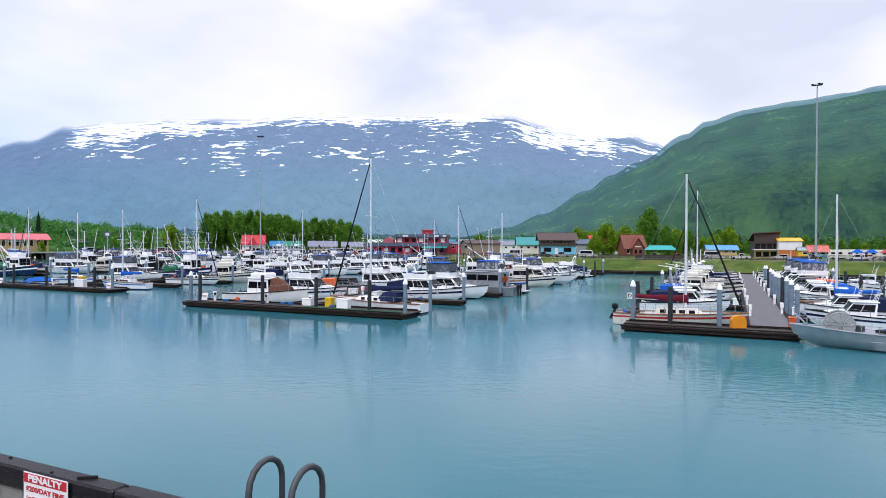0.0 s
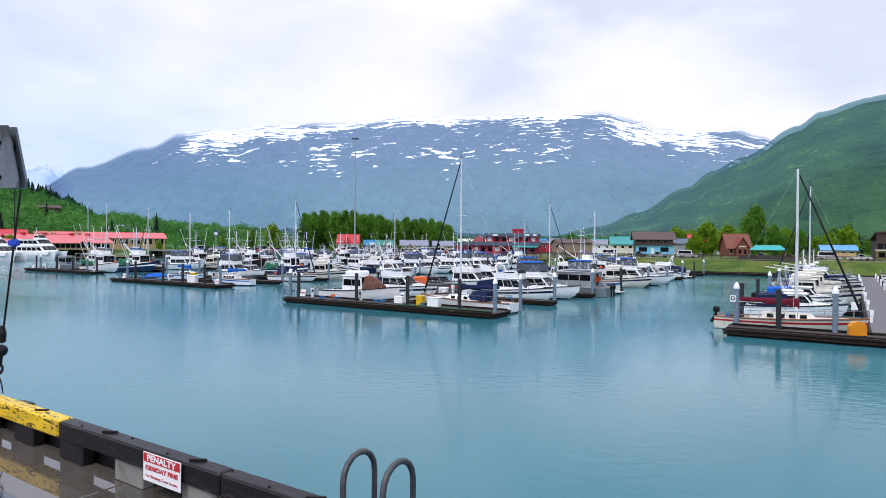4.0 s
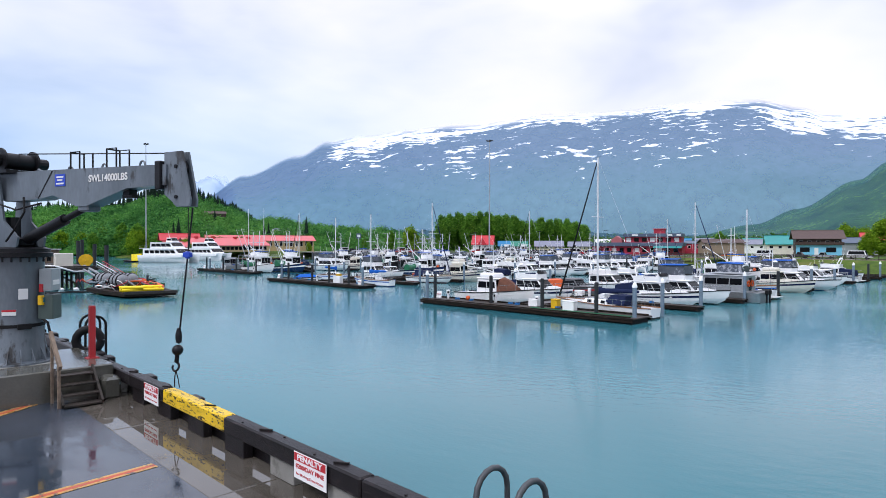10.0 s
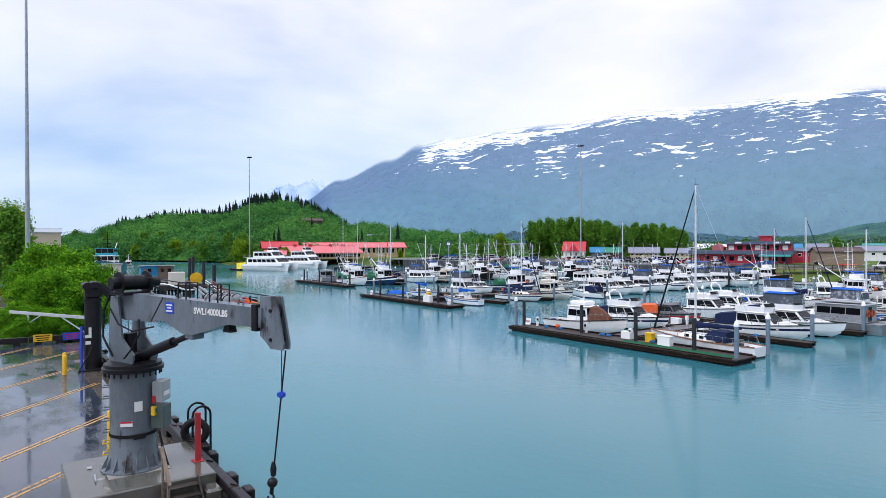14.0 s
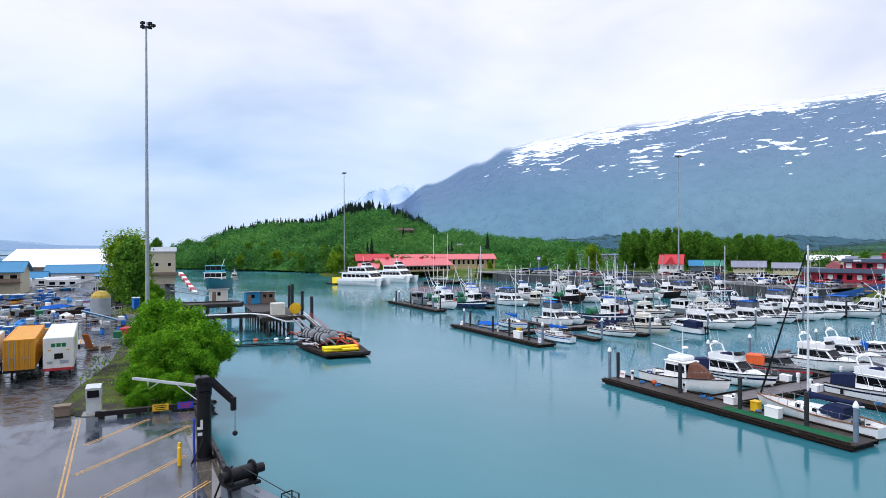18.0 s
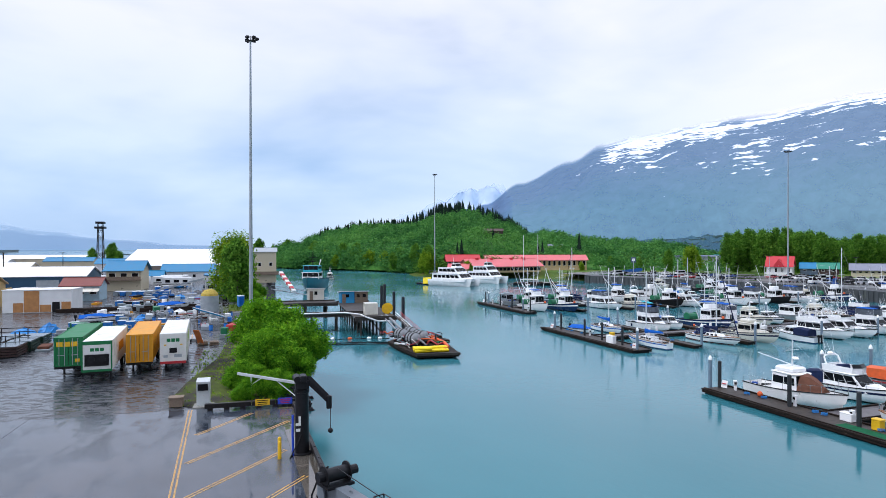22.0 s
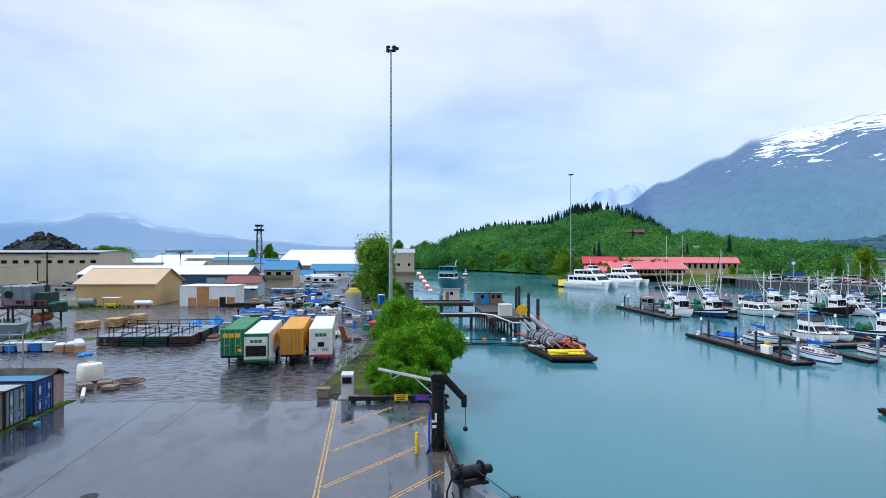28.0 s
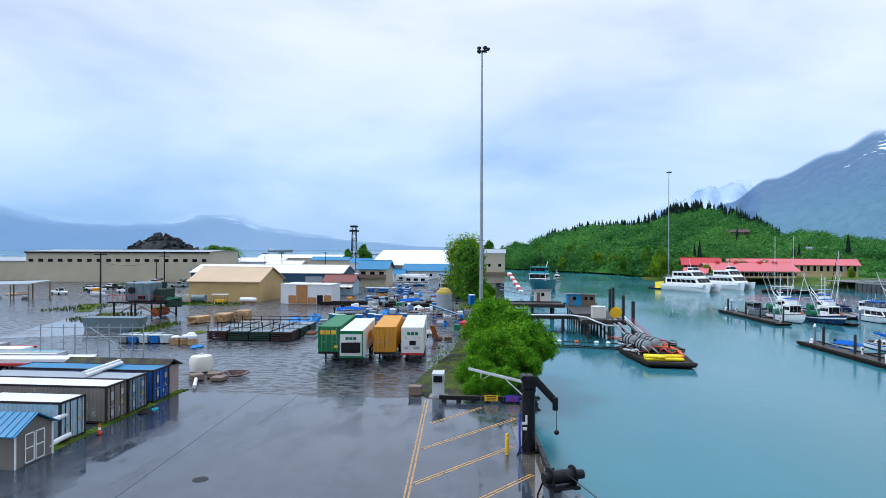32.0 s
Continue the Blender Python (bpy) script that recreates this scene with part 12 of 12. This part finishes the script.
# outboard on the end sailing boat and kayaks by the barn
ob_ = thing("outboard", at_basin(-9.0, 54.6, 0.9, 190), "black outboard motor tilted up on a bracket", "outboard motor")
part("cowl", Geo().box(-0.2, 0.3, -0.22, 0.22, 0.35, 0.85, 0.1), BLACK, ob_)
part("leg", Geo().beam((0, 0, 0.4), (0.45, 0, -0.45), 0.14, 0.22), BLACK, ob_)
part("bracket", Geo().box(-0.5, 0.0, -0.1, 0.1, 0.2, 0.4), ALU, ob_)
for k, col in enumerate((ORANGE, YELLOW, REDP, ORANGE)):
    solo("kayak", Geo().loft([[(x, 0.32 * w * math.cos(a), 0.2 + 0.18 * w * math.sin(a) + 0.1 * (1 - w)) for a in [i * math.pi / 4 for i in range(8)]] for x, w in ((-2.1, 0.05), (-1.4, 0.6), (-0.5, 1.0), (0.5, 1.0), (1.4, 0.6), (2.1, 0.05))]), col, at_bearing(-4.0 - 0.35 * (k % 2), 215, 3.2 + 0.5 * (k // 2), 5), "bright plastic kayak stacked on a shore rack", "kayak", "kayaks", smooth=50)

# ---- thickets along the far shore ----
rng = np.random.default_rng(12)
SHORE = [(-296, 134), (-303, 119), (-322, 101), (-345, 105), (-384, 119), (-450, 129), (-560, 165)]
cs, rs = [], []
for (ua, va), (ub, vb) in zip(SHORE, SHORE[1:]):
    for k in range(int(math.hypot(ub - ua, vb - va) * 1.1)):
        f, back = rng.random(), rng.random() ** 1.5 * 26
        r = 1.6 + 3.2 * rng.random() * min(1, 0.4 + back / 14)
        p = at_basin(ua + (ub - ua) * f + rng.normal() * 1.5, va + (vb - va) * f + back) @ Vector((0, 0, 2.6 + r * (0.5 + 0.5 * rng.random())))
        cs.append(tuple(p))
        rs.append(r)
thick = new("shore_thicket", leaf_mesh("shore_thicket", cs, rs, 52000, 0.62, leaf_material("shore_alder_leaf", (0.02, 0.075, 0.012), (0.06, 0.17, 0.02), (0.14, 0.28, 0.035), 0.12), 9, 1.0))
tagged(thick, "dense green alder thicket along the far shore", "bushes", kind="stuff")

# ---- more of the yard ----
for k, pts in enumerate((((-128, -92), (-112, -82), (-114, -80), (-131, -89)), ((-205, -131), (-196, -131), (-197, -104), (-206, -104)), ((-99, -56), (-86, -54), (-86, -52), (-98, -53)), ((-89.5, -45.6), (-86.5, -45.8), (-86.5, -43.6), (-89, -43.4)),
                         ((-136, -72), (-129.5, -72.4), (-130, -58), (-133, -57)), ((-127, -73), (-121, -72), (-121, -69), (-128, -70)), ((-52.3, -28.2), (-34, -27.9), (-34, -27.2), (-52.3, -27.5)), ((-170, -100), (-150, -96), (-151, -93), (-171, -96)), ((-112, -76), (-98, -70), (-99, -67), (-113, -73)), ((-142, -13), (-126, -12), (-124, -4), (-142, -4)))):
    solo("grass_patch", Geo().prism(pts, DECK - 0.06, DECK + 0.015 + 0.001 * k), BANK, at_pier(0, 0), "rough green grass patch in the gravel yard", "grass", kind="structure")
tuft = Geo()
for k in range(1500):
    a0, a1, b0, b1 = random.choice(((-128, -114, -91, -82), (-98, -87, -55.5, -52.5), (-135, -130, -72, -58), (-142, -126, -12, -4), (-206, -197, -131, -104), (-112, -99, -75, -68)))
    a, b, h = random.uniform(a0, a1), random.uniform(b0, b1), random.uniform(0.2, 0.6)
    for j in range(2):
        t = random.random() * 6.28
        tuft.add([(a - 0.09 * math.sin(t), b + 0.09 * math.cos(t), DECK - 0.03), (a + 0.09 * math.sin(t), b - 0.09 * math.cos(t), DECK - 0.03), (a + 0.2 * math.cos(t), b + 0.2 * math.sin(t), DECK + h)], [(0, 1, 2)])
solo("weed_tufts", tuft, BANK, at_pier(0, 0), "rough weeds growing in the gravel yard", "weeds", kind="stuff")
SEAM = surface("wet_tar_seam", (0.008, 0.009, 0.012), 0.3, 0, 0.2, 2, 0.1)
for p, q in (((-51.4, -20.6), (-18, -18.4)), ((-51.4, -17.1), (-42, -17.1))):
    solo("pavement_joint", Geo().beam((p[0], p[1], 0), (q[0], q[1], 0), 0.03, 0.01), SEAM, at_pier(0, 0, DECK + 0.002), "dark tarred joint in the wet asphalt", "joint", kind="structure")
for (a, b, L) in ((-133.5, -40, 15), (-135.5, -38, 16), (-131.5, -25, 14), (-138, -22, 13)):
    solo("timber_baulk", Geo().box(-0.25, 0.25, 0, L, 0.0, 0.75, 0.04), WALER, at_pier(a, b, DECK - 0.03, 3), "long dark timber baulk lying across the yard", "timber", "timber baulks")
cab = thing("portable_toilet", at_pier(-177.8, -27.4, DECK - 0.03, 10), "bright blue portable toilet cabin in the yard", "toilet")
part("body", Geo().box(-0.6, 0.6, -0.6, 0.6, 0, 2.2, 0.05), BINS[1], cab)
part("roof", Geo().box(-0.65, 0.65, -0.65, 0.65, 2.2, 2.4, 0.08), WHITEP, cab)
part("door", Geo().box(0.6, 0.63, -0.42, 0.42, 0.1, 2.0), BLUE, cab)
for a, b in ((-176.0, -29.2), (-137.6, -6.6)):
    copy_thing(cab, at_pier(a, b, DECK - 0.03, 20))
BAR = thing("drum", at_pier(-99.0, -9.0, DECK - 0.03), "blue plastic drum standing in the yard", "drum", "blue drums")
part("shell", Geo().lathe([(0.27, 0), (0.29, 0.03), (0.29, 0.3), (0.3, 0.31), (0.29, 0.33), (0.29, 0.6), (0.3, 0.61), (0.29, 0.63), (0.28, 0.88)], 14), BINS[1], BAR, smooth=40)
part("lid", Geo().lathe([(0.29, 0.86), (0.29, 0.92), (0.02, 0.93)], 14), BLACK, BAR)
FRM = thing("rack_frame", at_pier(-101.5, -13.0, DECK - 0.03, 20), "welded aluminium gear rack standing on the gravel", "rack", "gear racks")
part("frame", Geo().tube([(-1.0, -0.6, 0), (-1.0, -0.6, 1.6), (1.0, -0.6, 1.6), (1.0, -0.6, 0)], 0.05, 5).tube([(-1.0, 0.6, 0), (-1.0, 0.6, 1.6), (1.0, 0.6, 1.6), (1.0, 0.6, 0)], 0.05, 5), ALU, FRM)
for z in (0.5, 1.05, 1.55):
    part("shelf_bar", Geo().box(-1.0, 1.0, -0.6, -0.52, z, z + 0.06).box(-1.0, 1.0, 0.52, 0.6, z, z + 0.06).box(-0.03, 0.03, -0.6, 0.6, z, z + 0.06), ALU, FRM)
random.seed(61)
for k in range(22):
    copy_thing(BAR, at_pier(random.uniform(-128, -96), random.uniform(-26, -7), DECK - 0.03))
for k in range(14):
    copy_thing(FRM, at_pier(random.uniform(-132, -94), random.uniform(-28, -7), DECK - 0.03, random.uniform(0, 180)))
for k in range(6):
    moor("skiff" if k % 3 else "skiff_blue", at_pier(random.uniform(-150, -90), random.uniform(-30, -8), DECK + 0.2, random.uniform(60, 120)))
for a, b in ((-222, -36), (-206, -33), (-226, -60)):
    copy_thing(rv, at_pier(a, b, DECK, 90))
PILES = [o for o in scene.objects if o.parent is None and o.name.startswith("equipment_crate")][:14]
for k in range(26):
    copy_thing(PILES[k % 14], at_pier(random.uniform(-205, -135), random.uniform(-128, -100), DECK - 0.03, random.uniform(0, 180)))
for k in range(10):
    copy_thing(random.choice(CARS), at_pier(random.uniform(-195, -150), random.uniform(-125, -98), DECK, random.uniform(60, 120)))
for k, (a, b) in enumerate(((-97, -18), (-106, -14), (-118, -22), (-126, -17), (-150, -26), (-164, -22), (-182, -20))):
    heap("tarpaulin", at_pier(a, b, DECK - 0.05), (3 + k % 3, 2.5, 1.2 + 0.2 * (k % 2)), (TARPB, GREYC, TARPB, WHITEP, BROWNC, TARPB, GREYC)[k], ("bright blue", "grey", "bright blue", "white", "brown", "bright blue", "grey")[k] + " tarp over gear in the yard", "tarp", seed=20 + k)
for k in range(8):
    copy_thing(random.choice(CARS), at_pier(-205 + random.uniform(-8, 8), -108 + random.uniform(-18, 14), DECK, random.uniform(60, 120)))
# more machinery on the hopper platform
part("rib", Geo().box(2.2, 2.3, -3.1, -2.9, 3.0, 6.3).box(2.2, 2.3, -1.6, -1.4, 3.0, 6.3).box(2.2, 2.3, 0.0, 0.2, 3.0, 6.3).box(2.2, 2.3, 1.4, 1.6, 3.0, 6.3), HOP, hp)
part("fan_housing", Geo().cyl((2.25, -1.8, 4.9), (2.6, -1.8, 4.9), 0.6, n=14).box(2.2, 2.5, -0.6, 0.6, 3.4, 4.0), DARKM, hp)
part("green_machine", Geo().box(-1.5, 1.5, 2.0, 4.2, 2.9, 5.2, 0.1).cyl((0, 3, 5.2), (0, 3, 6.4), 0.4, n=10).box(1.0, 2.0, 4.2, 7.0, 2.0, 3.4, 0.1), PENG, hp)
part("orange_drum", Geo().cyl((-1.5, 2.5, 1.0), (2.4, 2.5, 1.0), 0.75, n=14), surface("rusty_orange_drum", (0.30, 0.075, 0.02), 0.6, 0, 0.3, 1), hp)

bsh = broadleaf(at_pier(-310, -148, DECK + 6), 9, 14, "green bush on the heap behind the hall", LEAF, 6000, 0.4, 71, 0.02, "bush", "bush", "", 4, 40)
bsh.scale = (1.0, 1.5, 0.8)
# a few ships far out on the sound
for az, d, L in ((81.2, 2600, 95), (72.9, 1500, 22)):
    shp = thing("far_ship", at_bearing(az, d, 0, 4), "distant ship lying at anchor on the sound", "ship")
    part("hull", Geo().loft([[(-L / 2, -4, 0), (L / 2, -4, 0), (L / 2, 4, 0), (-L / 2, 4, 0)], [(-L * 0.52, -5, L * 0.07), (L * 0.54, -5, L * 0.09), (L * 0.54, 5, L * 0.09), (-L * 0.52, 5, L * 0.07)]]), BINS[0], shp)
    part("bridge_house", Geo().box(-L * 0.45, -L * 0.28, -4, 4, L * 0.07, L * 0.2), WHITE, shp)

# belts of trees behind the town
rng = np.random.default_rng(31)
cs, rs = [], []
for k in range(620):
    az = -36 + 66 * rng.random()
    d = 372 + 90 * rng.random()
    h = 3.5 + 5.5 * rng.random() ** 1.5 + 2.0 * noise.noise(Vector((az * 0.35, 0, 4)))
    x, y = -math.sin(radians(az)) * d, math.cos(radians(az)) * d
    for j in range(2):
        r = 2.2 + 2.0 * rng.random()
        cs.append((x + rng.normal() * 1.5, y, 2.6 + h * (0.35 + 0.45 * j)))
        rs.append(r)
belt = new("tree_belt", leaf_mesh("tree_belt", cs, rs, 46000, 0.85, leaf_material("belt_leaf", (0.025, 0.075, 0.016), (0.06, 0.15, 0.024), (0.12, 0.24, 0.035), 0.06), 14, 1.2))
tagged(belt, "belt of green trees behind the town", "trees", kind="stuff")
random.seed(90)
for az, d, sc, k in ((-11.4, 262, 0.5, 3), (-13.8, 255, 0.62, 3), (-17.3, 250, 0.66, 3), (-20.6, 255, 0.42, 0), (-23.8, 245, 0.6, 3), (-27.4, 262, 0.4, 0), (-10.0, 300, 0.55, 3), (-3.4, 330, 0.5, 0), (3.0, 340, 0.45, 1)):
    plant(k, az, d, sc, 2.9)
for az, d in ((-21.4, 250), (-22.3, 256), (-16.9, 262), (-25.6, 262)):
    copy_thing(SPR[0], at_bearing(az, d, 2.9)).scale = (0.9, 0.9, 0.8)
grey.scale = (0.95, 0.95, 0.8)
grey.location += Vector((0.9, -0.4, 0.0))
